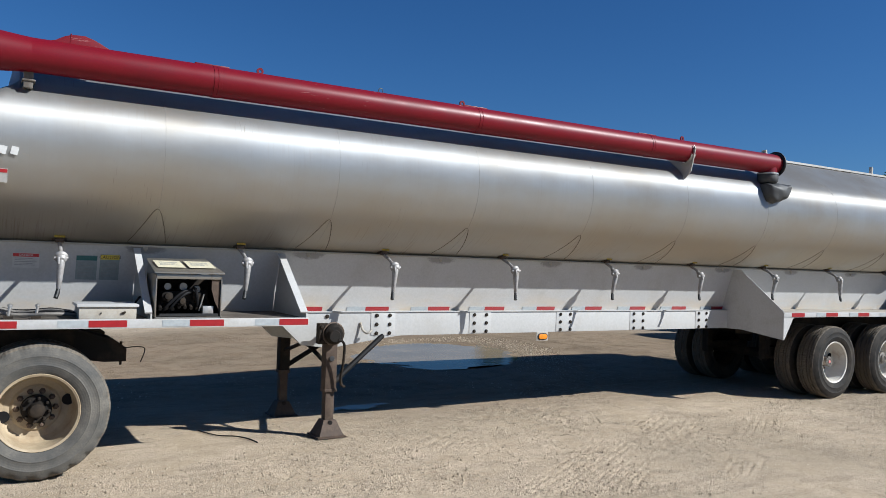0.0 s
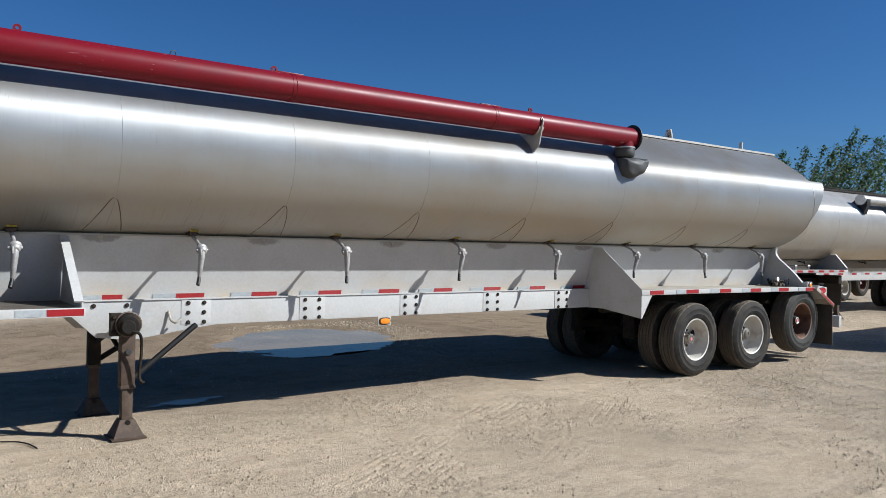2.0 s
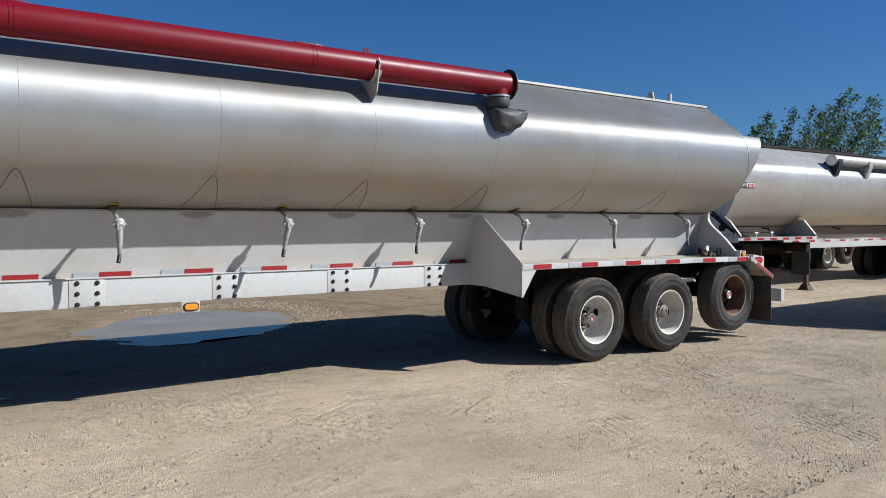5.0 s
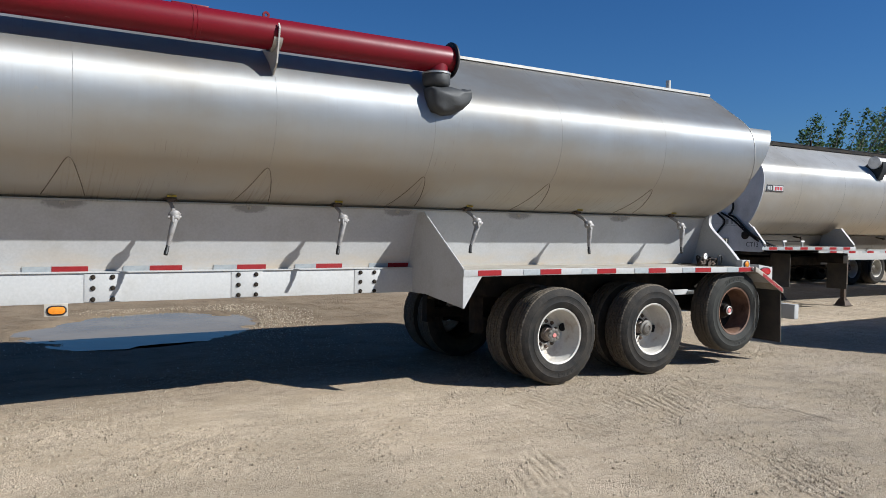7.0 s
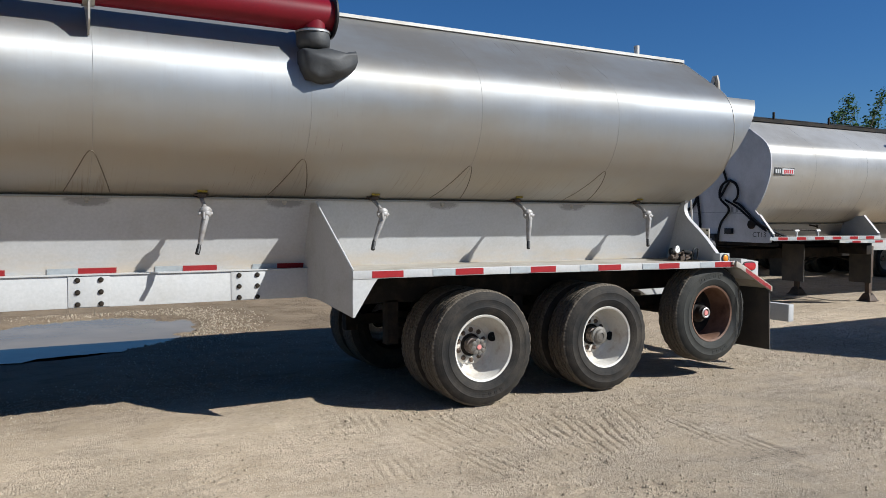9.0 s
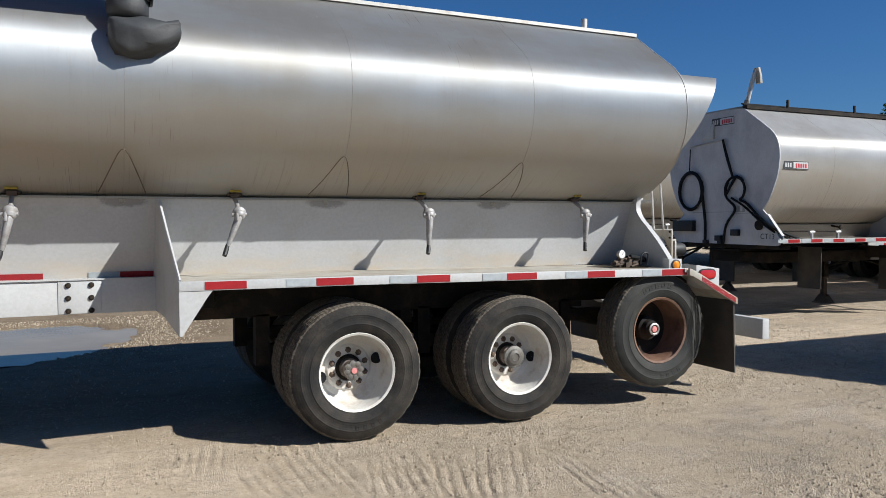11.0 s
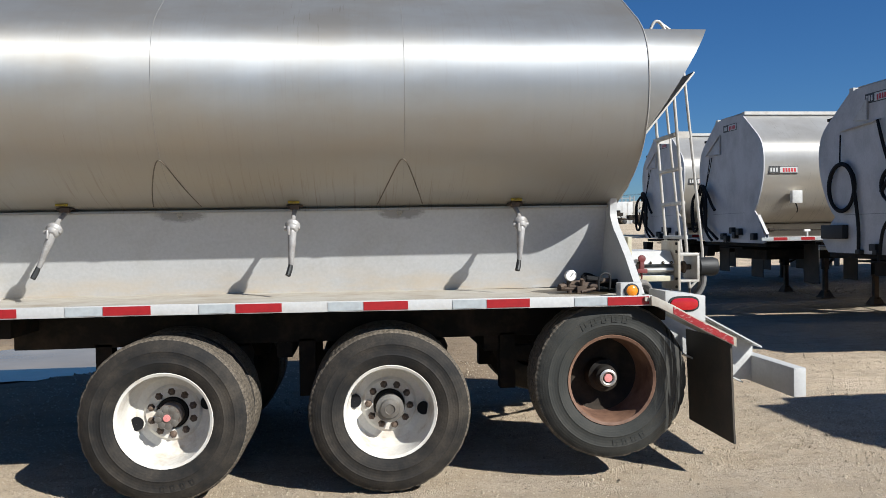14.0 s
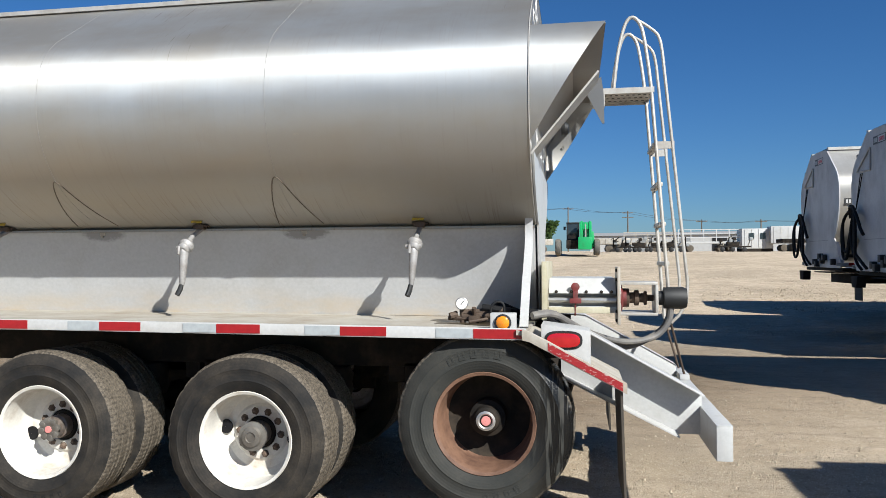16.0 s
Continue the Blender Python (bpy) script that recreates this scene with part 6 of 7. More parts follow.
part("cable_loop", Mesh().sweep(smooth_line([(1.045, -0.62, 1.14), (1.04, -0.70, 1.22), (1.02, -0.78, 1.25), (0.98, -0.82, 1.20), (0.96, -0.80, 1.13)], 4), 0.008, 8), HOSE, trailer)


def decal(tr, x0, x1, z0, z1, head, word, text_rows, body):
    xm, zm = (x0 + x1) / 2, (z0 + z1) / 2
    w, h = x1 - x0, z1 - z0
    d = part("warning_decal", plate(w, h, 0.001), body, tr, at=on_panel(xm, zm, 0.002))
    hh = 0.18 * h if word != "DANGER" else 0.22 * h
    part("header", plate(w * 0.97, hh, 0.0006), head, d, at=pose(0, h / 2 - hh * 0.62, 0.0018))
    if word:
        lettering("word", word, hh * 0.92, DECAL if head is not DECAL_YELLOW else INK, d, pose(0, h / 2 - hh * 0.62, 0.0032))
    lines = Mesh()
    for i in range(text_rows):
        z = h / 2 - hh * 1.6 - i * (h - hh * 2.0) / text_rows
        lines.box(-w * 0.42, w * (0.25 + 0.17 * ((i * 7) % 3) / 2), z - 0.003, z + 0.001, 0.001, 0.0018)
    part("text_bars", lines, GREY_TEXT, d, smooth=0)
    return d


GREEN_BODY = plain("pale_green_decal", (0.25, 0.29, 0.285), 0.45)
decal(trailer, 0.155, 0.335, 1.448, 1.565, DECAL_RED, "DANGER", 5, DECAL)
decal(trailer, 0.590, 0.742, 1.362, 1.562, DECAL_GREEN, "", 11, GREEN_BODY)
decal(trailer, 0.762, 0.906, 1.362, 1.575, DECAL_YELLOW, "CAUTION", 11, GREEN_BODY)
for k, (x, w) in enumerate(((-0.07, 0.04), (-0.01, 0.045), (0.055, 0.045), (0.125, 0.045))):
    part("maker_mark", Mesh().box(-w / 2, w / 2, -0.0015, 0.0015, -0.028, 0.028), DECAL, trailer, "plain white mark on the tank", at=pose(x, side_y(2.255) - 0.005, 2.255, -4, 12, 0))
part("warning_decal", Mesh().box(-0.06, 0.06, -0.0015, 0.0015, -0.05, 0.05), DECAL, trailer, at=pose(0.03, side_y(2.085) - 0.006, 2.085, 26))
part("decal_header", Mesh().box(-0.058, 0.058, -0.001, 0.001, 0.022, 0.047), DECAL_RED, trailer, at=pose(0.03, side_y(2.085) - 0.0085, 2.085, 26))
lamp_plate = part("side_lamp_plate", Mesh().box(5.165, 5.325, -0.437, -0.425, 0.775, 0.872), WHITE_DIRTY, trailer, bevel=0.003)
part("amber_lamp", Mesh().prism([(5.248 + 0.058 * math.copysign(abs(math.cos(a)) ** 0.6, math.cos(a)), 0.822 + 0.028 * math.copysign(abs(math.sin(a)) ** 0.8, math.sin(a))) for a in [2 * math.pi * i / 24 for i in range(24)]], "y", -0.437, -0.453), AMBER, lamp_plate, "oval amber side lamp", bevel=0.005)
part("lamp_gasket", Mesh().prism([(5.248 + 0.068 * math.copysign(abs(math.cos(a)) ** 0.6, math.cos(a)), 0.822 + 0.037 * math.copysign(abs(math.sin(a)) ** 0.8, math.sin(a))) for a in [2 * math.pi * i / 24 for i in range(24)]], "y", -0.437, -0.443), BLACK, lamp_plate)
# landing gear gearbox and its crank
gb = part("gear_box", Mesh().lathe([(0.001, -0.06), (0.065, -0.06), (0.090, -0.035), (0.094, 0.02), (0.08, 0.06), (0.001, 0.06)], "y", (2.66, -0.74, 0.93), 24).box(2.53, 2.62, -0.74, -0.66, 0.84, 1.02).lathe([(0.001, -0.095), (0.05, -0.095), (0.06, -0.08), (0.06, -0.05)], "y", (2.64, -0.74, 0.915), 16), GRIME, trailer, "dark dusty landing gear gearbox")
for bx, bz in ((2.55, 0.99), (2.55, 0.87), (2.60, 0.99), (2.60, 0.87)):
    part("bolt", shared("bolt/rail", bolt_mesh, GRIME), None, gb, at=pose(bx, -0.74, bz))
part("gear_cover", Mesh().lathe([(0.095, -0.01), (0.104, -0.005), (0.104, 0.012), (0.095, 0.018)], "y", (2.66, -0.745, 0.93), 24), NUT, gb)
part("gear_crank", Mesh().sweep(smooth_line([(2.67, -0.83, 0.88), (2.71, -0.83, 0.87), (2.745, -0.80, 0.82), (2.757, -0.76, 0.68), (2.75, -0.73, 0.54), (2.76, -0.73, 0.47), (2.79, -0.74, 0.45)], 4), 0.012, 8), GRIME, gb)
part("badge", Mesh().lathe([(0.026, 0), (0.024, -0.003), (0.001, -0.004)], "y", (2.68, -0.682, 0.70), 18), INK, gb, "small dark oval badge")
part("ground_cable", Mesh().sweep(smooth_line([(1.70, 0.02, -0.004), (1.80, -0.25, 0.002), (1.93, -0.36, 0.006), (2.0, -0.50, 0.008), (2.03, -0.67, 0.010)], 5), 0.006, 6), HOSE, trailer)
part("mud_hanger", Mesh().sweep(smooth_line([(0.92, -0.72, 0.85), (1.02, -0.74, 0.86), (1.08, -0.74, 0.84), (1.05, -0.74, 0.74)], 4), 0.004, 6), HOSE, trailer)

# ---- tractor at the nose ----
tractor = thing("tractor_unit", (0.31, MID, 0), "dark rear frame of a road tractor with dusty tan wheels", "truck")
part("chassis", Mesh().prism([(-1.6, 1.0), (0.10, 1.03), (0.34, 0.985), (0.54, 0.92), (0.64, 0.85), (0.64, 0.745), (0.48, 0.745), (0.0, 0.82), (-1.6, 0.82)], "y", -0.72, -0.42).prism([(-1.6, 1.0), (0.20, 1.02), (0.42, 0.97), (0.62, 0.87), (0.62, 0.74), (0.40, 0.74), (0.0, 0.82), (-1.6, 0.82)], "y", 0.42, 0.66).box(-1.6, 0.3, -0.42, 0.42, 0.86, 0.95), GRIME, tractor, "dark greasy chassis end", bevel=0.01)
part("axle", Mesh().sweep([(0, -0.95, 0.475), (0, 0.95, 0.475)], 0.08, 14), GRIME, tractor)
part("reach_bar", Mesh().sweep([(0.60, -0.70, 0.72), (0.60, -0.70, 0.90)], 0.01, 8), GRIME, tractor)
for s in (-1, 1):
    wheel(tractor, 0.02, s * 1.03, 0.468 - (0.03 if s > 0 else 0.0), "tractor", s > 0, 8)
    wheel(tractor, 0.02, s * 0.69, 0.468 - (0.03 if s > 0 else 0.0), "inner", s > 0)

# ---- the parked row of tank trailers ----


def loop_hose(parent, pts, r, name="hose", mat=None):
    return part(name, Mesh().sweep(smooth_line(pts, 6), r, 8), mat or HOSE, parent)


def maker_plate(parent, at, w=0.49, h=0.115):
    """The maker's plate as plain blocks in its colours."""
    p = part("maker_plate", plate(w, h, 0.002), INK, parent, "black and white maker's plate", at=at)
    part("white_field", plate(w * 0.60, h * 0.80, 0.001), DECAL, p, at=pose(w * 0.18, 0, 0.0032))
    marks = Mesh()
    for i in range(3):
        marks.box(-w * 0.45 + i * w * 0.095, -w * 0.45 + i * w * 0.095 + w * 0.06, -h * 0.28, h * 0.28, 0.002, 0.0042)
    part("white_marks", marks, DECAL, p, smooth=0)
    reds = Mesh()
    for i in range(5):
        reds.box(-w * 0.03 + i * w * 0.095, -w * 0.03 + i * w * 0.095 + w * 0.065, -h * (0.30 if i else 0.36), h * 0.22, 0.0045, 0.0056)
    part("red_marks", reds, DECAL_RED, p, smooth=0)


def parked_trailer(x, y, z, label, rise=0.0, rail=None):
    tr = thing("tank_trailer", (x, y, z), label, "trailer", "tank trailers in the lot")
    trailer_body(tr, 2.82, 8.60, ALU_BRIGHT, WHITE_FACE,
                 [(0.10 + 0.46 * i, 0.33 + 0.46 * i) for i in range(6)],
                 [(3.2 + 0.70 * i, 3.45 + 0.70 * i) for i in range(7)],
                 [(8.75 + 0.70 * i, 9.0 + 0.70 * i) for i in range(5)], 0.0, ALU_DULL, rise, z)
    landing_gear(tr, 3.22, 0.75, z)
    gusset(tr, 2.79, 0.05, low=1.175, top=(-0.93, 1.54))
    gusset(tr, 0.02, 0.04, low=1.175, top=(-0.93, 1.54))
    for cx in (1.85, 4.8, 7.6):
        part("valve_knob", Mesh().sweep([(cx, -0.50, 1.37), (cx, -0.66, 1.345)], 0.014, 8).lathe([(0.001, -0.69), (0.030, -0.688), (0.036, -0.67), (0.030, -0.652), (0.014, -0.65)], "y", (cx, 0, 1.345), 14), GRIME, tr, "black knob on a short shaft")
    for cx in (0.75, 1.30):
        part("deck_valve", Mesh().sweep([(cx, -1.06, 1.183), (cx, -1.06, 1.275)], 0.020, 8).sweep([(cx - 0.05, -1.06, 1.275), (cx + 0.05, -1.06, 1.280)], 0.022, 8), DECAL, tr, "small white valve on the deck")
    part("control_rod", Mesh().sweep([(0.10, -0.92, 1.30), (1.28, -1.05, 1.285)], 0.011, 6).lathe([(0.011, 0), (0.030, 0.02), (0.030, 0.10), (0.011, 0.12)], "x", (0.16, -0.925, 1.30), 10), GRIME, tr, "black control rod over the deck")
    top = 3.12 + rise
    for s in (-1, 1):
        part("ridge_rail", Mesh().box(0.0, 12.3, min(s * 0.52, s * 0.44), max(s * 0.52, s * 0.44), top - 0.002, top + 0.05), (rail or GALV) if s < 0 else GALV, tr, "worn ridge rail")
    part("ridge_lid", Mesh().box(0.05, 12.25, -0.42, 0.42, top + 0.015, top + 0.055), ALU_DULL, tr, bevel=0.005)
    part("side_catwalk", Mesh().box(0.02, 11.8, 0.76, 1.02, top - 0.30, top - 0.26), GRIME, tr, "dark catwalk along the roof edge")
    part("catwalk_stay", Mesh().box(0.03, 0.05, 0.72, 1.0, top - 0.345, top - 0.30), GALV, tr)
    part("under_frame", Mesh().box(0.35, 3.6, -0.55, 0.55, 0.80, 0.968).box(0.03, 0.25, -1.12, 1.0, 1.03, 1.085).box(2.6, 2.75, -1.1, 1.1, 0.85, 1.04), GRIME, tr, "black greasy under-frame", bevel=0.01)
    for fx in (0.95, 2.80):
        for fy in (-1.06, 0.66):
            part("mud_flap", Mesh().box(fx, fx + 0.012, fy, fy + 0.42, 0.33 if fx > 2 else 0.42, 1.05), FLAP, tr, "black rubber mud flap")
    part("bulkhead_fold", Mesh().box(-0.024, -0.020, -0.52, 0.60, 1.584, 1.592), GREY_TEXT, tr)
    maker_plate(tr, pose(0.31, side_y(2.25) - 0.006, 2.25, 89))
    maker_plate(tr, pose(-0.0225, -0.05, 2.98 + rise * 0.8, 90, 0, -90), 0.47, 0.12)
    return tr


t2 = parked_trailer(16.82, 10.22, 0.045, "aluminium tank trailer with a silver auger tube and coiled hoses", 0.02, GRIME)
part("auger_tube", Mesh().sweep([(3.55, -1.12, 2.90), (8.0, -1.12, 2.90), (11.4, -1.12, 2.90)], 0.115, 28), GALV, t2, "silver painted auger tube")
part("end_cap", Mesh().lathe([(0.001, 0), (0.13, 0), (0.13, 0.03), (0.115, 0.035)], "x", (3.53, -1.12, 2.90), 24), STEEL, t2)
for cx in (3.62, 5.0, 8.0):
    part("saddle_bracket", Mesh().prism([(-1.25, 2.92), (-1.25, 2.78), (-1.16, 2.55), (-1.05, 2.66), (-0.85, 2.83), (-0.95, 2.90)], "x", cx, cx + 0.16), BLACK if cx < 4 else GALV, t2)
rng = random.Random(3)
for k in range(3):
    pts = [(0.05 + i * 1.1, -0.42 + 0.10 * rng.random(), 3.185 + 0.05 * rng.random()) for i in range(12)]
    part("tarp_rope", Mesh().sweep(smooth_line(pts, 3), 0.014, 6), HOSE, t2)
for cx in (0.9, 2.4, 5.2, 8.4):
    part("lid_post", Mesh().box(cx, cx + 0.03, -0.46, -0.43, 3.17, 3.33), GRIME, t2)
# hoses on the bulkhead (y: near side negative)
hx = -0.06
def coil(cy, cz, ry, rz, start, sweep_, n=14):
    return [(hx - 0.01 * i / n, cy + ry * math.cos(radians(start + sweep_ * i / n)), cz + rz * math.sin(radians(start + sweep_ * i / n))) for i in range(n + 1)]


for turn in range(2):
    loop_hose(t2, coil(0.60, 1.945 - 0.012 * turn, 0.265 - 0.015 * turn, 0.30, 150, 380) + ([(hx, 0.31, 1.70), (hx, 0.27, 1.42), (hx, 0.27, 1.13)] if turn else []), 0.023)
loop_hose(t2, [(hx, 0.62, 2.62), (hx, 0.63, 2.42), (hx, 0.635, 2.22)], 0.009, "strap")
loop_hose(t2, [(hx, -0.10, 2.71), (hx, -0.20, 2.42), (hx, -0.32, 2.10)], 0.012, "strap")
loop_hose(t2, [(hx, -0.08, 2.71), (hx, -0.17, 2.42), (hx, -0.30, 2.10)], 0.010, "strap")
loop_hose(t2, coil(-0.36, 1.92, 0.19, 0.19, 40, -60, 5) + coil(-0.36, 1.92, 0.19, 0.19, 90, 145, 8) + [(hx, -0.60, 1.70), (hx, -0.90, 1.45), (0.02, -1.12, 1.30), (0.5, -1.14, 1.16)], 0.020)
loop_hose(t2, coil(-0.36, 1.92, 0.20, 0.20, 140, -200, 12) + [(hx, -0.36, 1.62), (hx, -0.18, 1.38), (hx, -0.11, 1.02)], 0.020)
loop_hose(t2, [(hx, -0.28, 1.80), (hx, -0.55, 1.66), (hx, -0.88, 1.42), (0.02, -1.10, 1.26), (0.4, -1.12, 1.15)], 0.018)
part("round_vent", Mesh().lathe([(0.001, -0.03), (0.06, -0.03), (0.075, -0.025), (0.075, 0.0)], "x", (-0.02, -0.80, 1.385), 18), GRIME, t2)
part("hanger_bar", Mesh().sweep([(-0.045, 0.64, 2.66), (-0.045, -0.12, 2.71)], 0.012, 8), GALV, t2)
part("hose_bracket", Mesh().prism([(0.38, 2.76), (0.12, 3.0), (0.12, 2.74)], "x", -0.05, -0.022), GALV, t2)
for py, pz, ps in ((-0.02, 1.18, 0.06), (-0.36, 1.27, 0.07), (0.26, 1.12, 0.04), (-0.06, 1.12, 0.04)):
    part("connector", Mesh().box(-0.09, -0.02, py - ps, py + ps, pz - ps * 0.7, pz + ps * 0.7), BLACK, t2, bevel=0.008)
part("light_bar", Mesh().box(-0.11, -0.02, 0.52, 0.98, 1.28, 1.46), BLACK, t2, "black light bar on the bulkhead", bevel=0.01)
lettering("unit_code", "CT13", 0.115, INK, t2, pose(-0.0225, -0.95, 1.215, 90, 0, -90), "black stencilled unit code")
part("chalk_mark", Mesh().box(-0.001, 0.001, -0.20, 0.15, -0.06, -0.052).box(-0.001, 0.001, -0.19, -0.14, -0.03, 0.06).box(-0.001, 0.001, -0.10, -0.05, -0.03, 0.06).box(-0.001, 0.001, 0.0, 0.05, -0.03, 0.06).box(-0.001, 0.001, 0.09, 0.14, -0.03, 0.06), GREY_TEXT, t2, "faint chalk scrawl", at=pose(-0.0225, -0.42, 1.62))


def bunch_hoses(tr, seed):
    """Air lines tied in a knot under a triangular bracket, their loops hanging to the deck."""
    r = random.Random(seed)
    ky, kz = 0.80, 2.02
    for dy in (0.03, -0.05):
        loop_hose(tr, [(-0.05, 0.62 + dy, 2.62), (-0.06, 0.70 + dy * 0.6, 2.35), (-0.08, ky, kz)], 0.008, "strap")
    for w, low in ((0.42, 1.30), (0.34, 1.42), (-0.20, 1.34)):
        w += 0.05 * r.random()
        loop_hose(tr, [(-0.09, ky, kz), (-0.12, ky + w * 0.45, kz + 0.02), (-0.14, ky + w, (kz + low) / 2 + 0.15), (-0.14, ky + w * 0.95, low + 0.06), (-0.13, ky + w * 0.62, low), (-0.12, ky + w * 0.35, low + 0.25), (-0.10, ky + 0.02, kz - 0.05)], 0.024)
    for end, y1 in ((1.12, 0.52), (1.14, 0.30)):
        loop_hose(tr, [(-0.10, ky, kz + 0.02), (-0.13, ky + 0.06, 1.75), (-0.13, ky - 0.02, 1.45), (-0.12, y1 + 0.10, 1.22), (-0.09, y1, end)], 0.024)
    loop_hose(tr, [(-0.10, ky + 0.10, kz - 0.02), (-0.13, ky - 0.02, kz + 0.10), (-0.13, ky - 0.20, kz - 0.06), (-0.14, ky - 0.38, kz - 0.26), (-0.14, ky - 0.50, kz - 0.36)], 0.026)
    loop_hose(tr, [(-0.10, ky + 0.16, kz - 0.08), (-0.13, ky + 0.10, kz + 0.09), (-0.13, ky - 0.03, kz + 0.08), (-0.13, ky - 0.08, kz - 0.10)], 0.024)
    for a, b in (((0.86, 2.66), (0.30, 2.98)), ((0.30, 2.98), (0.30, 2.64)), ((0.30, 2.64), (0.86, 2.66))):
        part("hose_bracket", Mesh().sweep([(-0.035, *a), (-0.035, *b)], 0.012, 6), GALV, tr)
    part("step_box", Mesh().prism([(0.80, 1.02), (0.52, 1.02), (0.56, 0.84), (0.76, 0.84)], "x", -0.16, -0.02), GRIME, tr, bevel=0.01)
    for py, pz in ((-0.9, 1.20), (-0.42, 1.28), (-0.28, 1.22), (-0.18, 1.30), (0.02, 1.16), (0.14, 1.20)):
        part("connector", Mesh().box(-0.10, -0.02, py - 0.05, py + 0.05, pz - 0.06, pz + 0.05), BLACK, tr, bevel=0.01)


t3 = parked_trailer(16.97, 14.22, 0.15, "aluminium tank trailer with black hoses bunched on its bulkhead", 0.10)
bunch_hoses(t3, 1)
sb = part("switch_box", Mesh().box(0.46, 0.63, -1.145, -1.07, 1.72, 1.92), DECAL, t3, "small white switch box on the tank side", bevel=0.006)
part("conduit", Mesh().sweep(smooth_line([(0.54, -1.10, 1.72), (0.57, -1.10, 1.63), (0.62, -1.0, 1.58)], 4), 0.01, 6), HOSE, sb)
t4 = parked_trailer(17.08, 17.45, 0.19, "weathered aluminium tank trailer standing at the end of the row", 0.12)
bunch_hoses(t4, 2)
parked_trailer(18.95, 20.85, 0.10, "aluminium tank trailer set back behind the end of the row", 0.05)
parked_trailer(17.02, 4.12, 0.02, "aluminium tank trailer parked behind the first one")

# ---- trees ----


def leaves(m, p, size, rng, n, spread):
    for _ in range(n):
        c = p + Vector((rng.gauss(0, spread), rng.gauss(0, spread), rng.gauss(0, spread)))
        u = Vector((rng.uniform(-1, 1), rng.uniform(-1, 1), rng.uniform(-1, 1))).normalized()
        w = u.orthogonal().normalized()
        s = size * rng.uniform(0.6, 1.25)
        m.add([c - u * s, c + w * s * 0.75, c + u * s, c - w * s * 0.75], [(0, 1, 2, 3)])


def tree(name, x, y, height, width, stems, seed, label, leaf, size, lean=(0.0, 0.0), per=26, tight=False):
    """A trunk that splits into many leaning stems, each with clumps of leaves along its length."""
    rng = random.Random(seed)
    z0 = float(slope(y, x)) - 0.05
    t = thing(name, (x, y, z0), label, "tree")
    part("trunk", Mesh().sweep([(0, 0, 0), (0.05, 0, height * 0.12), (0.0, 0.05, height * 0.3)], [height * 0.022, height * 0.018, height * 0.012], 10), BARK, t)
    crown = Mesh()
    for k in range(stems):
        a = rng.uniform(0, 2 * math.pi)
        r = width * math.sqrt(rng.random())
        reach = height * rng.uniform(0.72, 1.0) * (1 - 0.25 * r / width)
        tip = Vector((r * math.cos(a) + lean[0] * reach, r * math.sin(a) + lean[1] * reach, reach))
        mid = Vector((0.6 * r * math.cos(a), 0.6 * r * math.sin(a), 0.5 * reach))
        pts = smooth_line([(0, 0, height * 0.12), mid, tip], 7)
        part("limb", Mesh().sweep(pts, [height * 0.006 * (1 - 0.85 * i / (len(pts) - 1)) for i in range(len(pts))], 6), BARK, t)
        for i in range(3, len(pts)):
            f = i / (len(pts) - 1)
            if tight:
                for q in range(3):
                    at = pts[i].lerp(pts[min(i + 1, len(pts) - 1)], q / 3)
                    leaves(crown, at, size, rng, per, 0.30 * (1.2 - f) + 0.03)
                continue
            leaves(crown, pts[i], size, rng, int(per * (1.5 - f)), 0.10 * height * (1.08 - f) * 0.55 + 0.10)
            if i + 1 < len(pts):
                leaves(crown, (pts[i] + pts[i + 1]) / 2, size, rng, int(per * (1.5 - f)), 0.10 * height * (1.0 - f) * 0.55 + 0.09)
    part("crown", crown, leaf, t, smooth=0)
    return t


tree("poplar_tree", 33.0, 17.6, 7.75, 2.9, 30, 3, "young poplar thicket bent by the wind, many leafy shoots", LEAF, 0.062, (0.30, -0.05), 12, True)
tree("poplar_tree", 37.5, 18.8, 8.6, 3.2, 28, 8, "young poplar thicket bent by the wind, many leafy shoots", LEAF, 0.062, (0.32, -0.05), 12, True)
tree("far_tree", 31.0, 41.5, 5.5, 3.4, 16, 5, "dark green broadleaf tree behind the parked trailers", LEAF_FAR, 0.16, (0.02, 0), 26)
tree("far_tree", 37.0, 41.0, 5.9, 3.6, 16, 6, "dark green broadleaf tree behind the parked trailers", LEAF_FAR, 0.16, (0.02, 0), 26)
tree("far_tree", 43.0, 42.0, 5.7, 3.6, 16, 7, "dark green broadleaf tree behind the parked trailers", LEAF_FAR, 0.16, (0.02, 0), 26)
tree("far_tree", 5.5, 125.0, 6.4, 4.6, 18, 11, "dark green tree beyond the far side of the lot", LEAF_FAR, 0.30, (0, 0), 30)
tree("far_tree", -1.5, 128.0, 6.8, 4.8, 18, 12, "dark green tree beyond the far side of the lot", LEAF_FAR, 0.30, (0, 0), 30)

# ---- far side of the lot ----


def far_point(az, dist):
    x, y = 12.5 + dist * math.sin(radians(az)), 2.0 + dist * math.cos(radians(az))
    return x, y, float(slope(y, x))


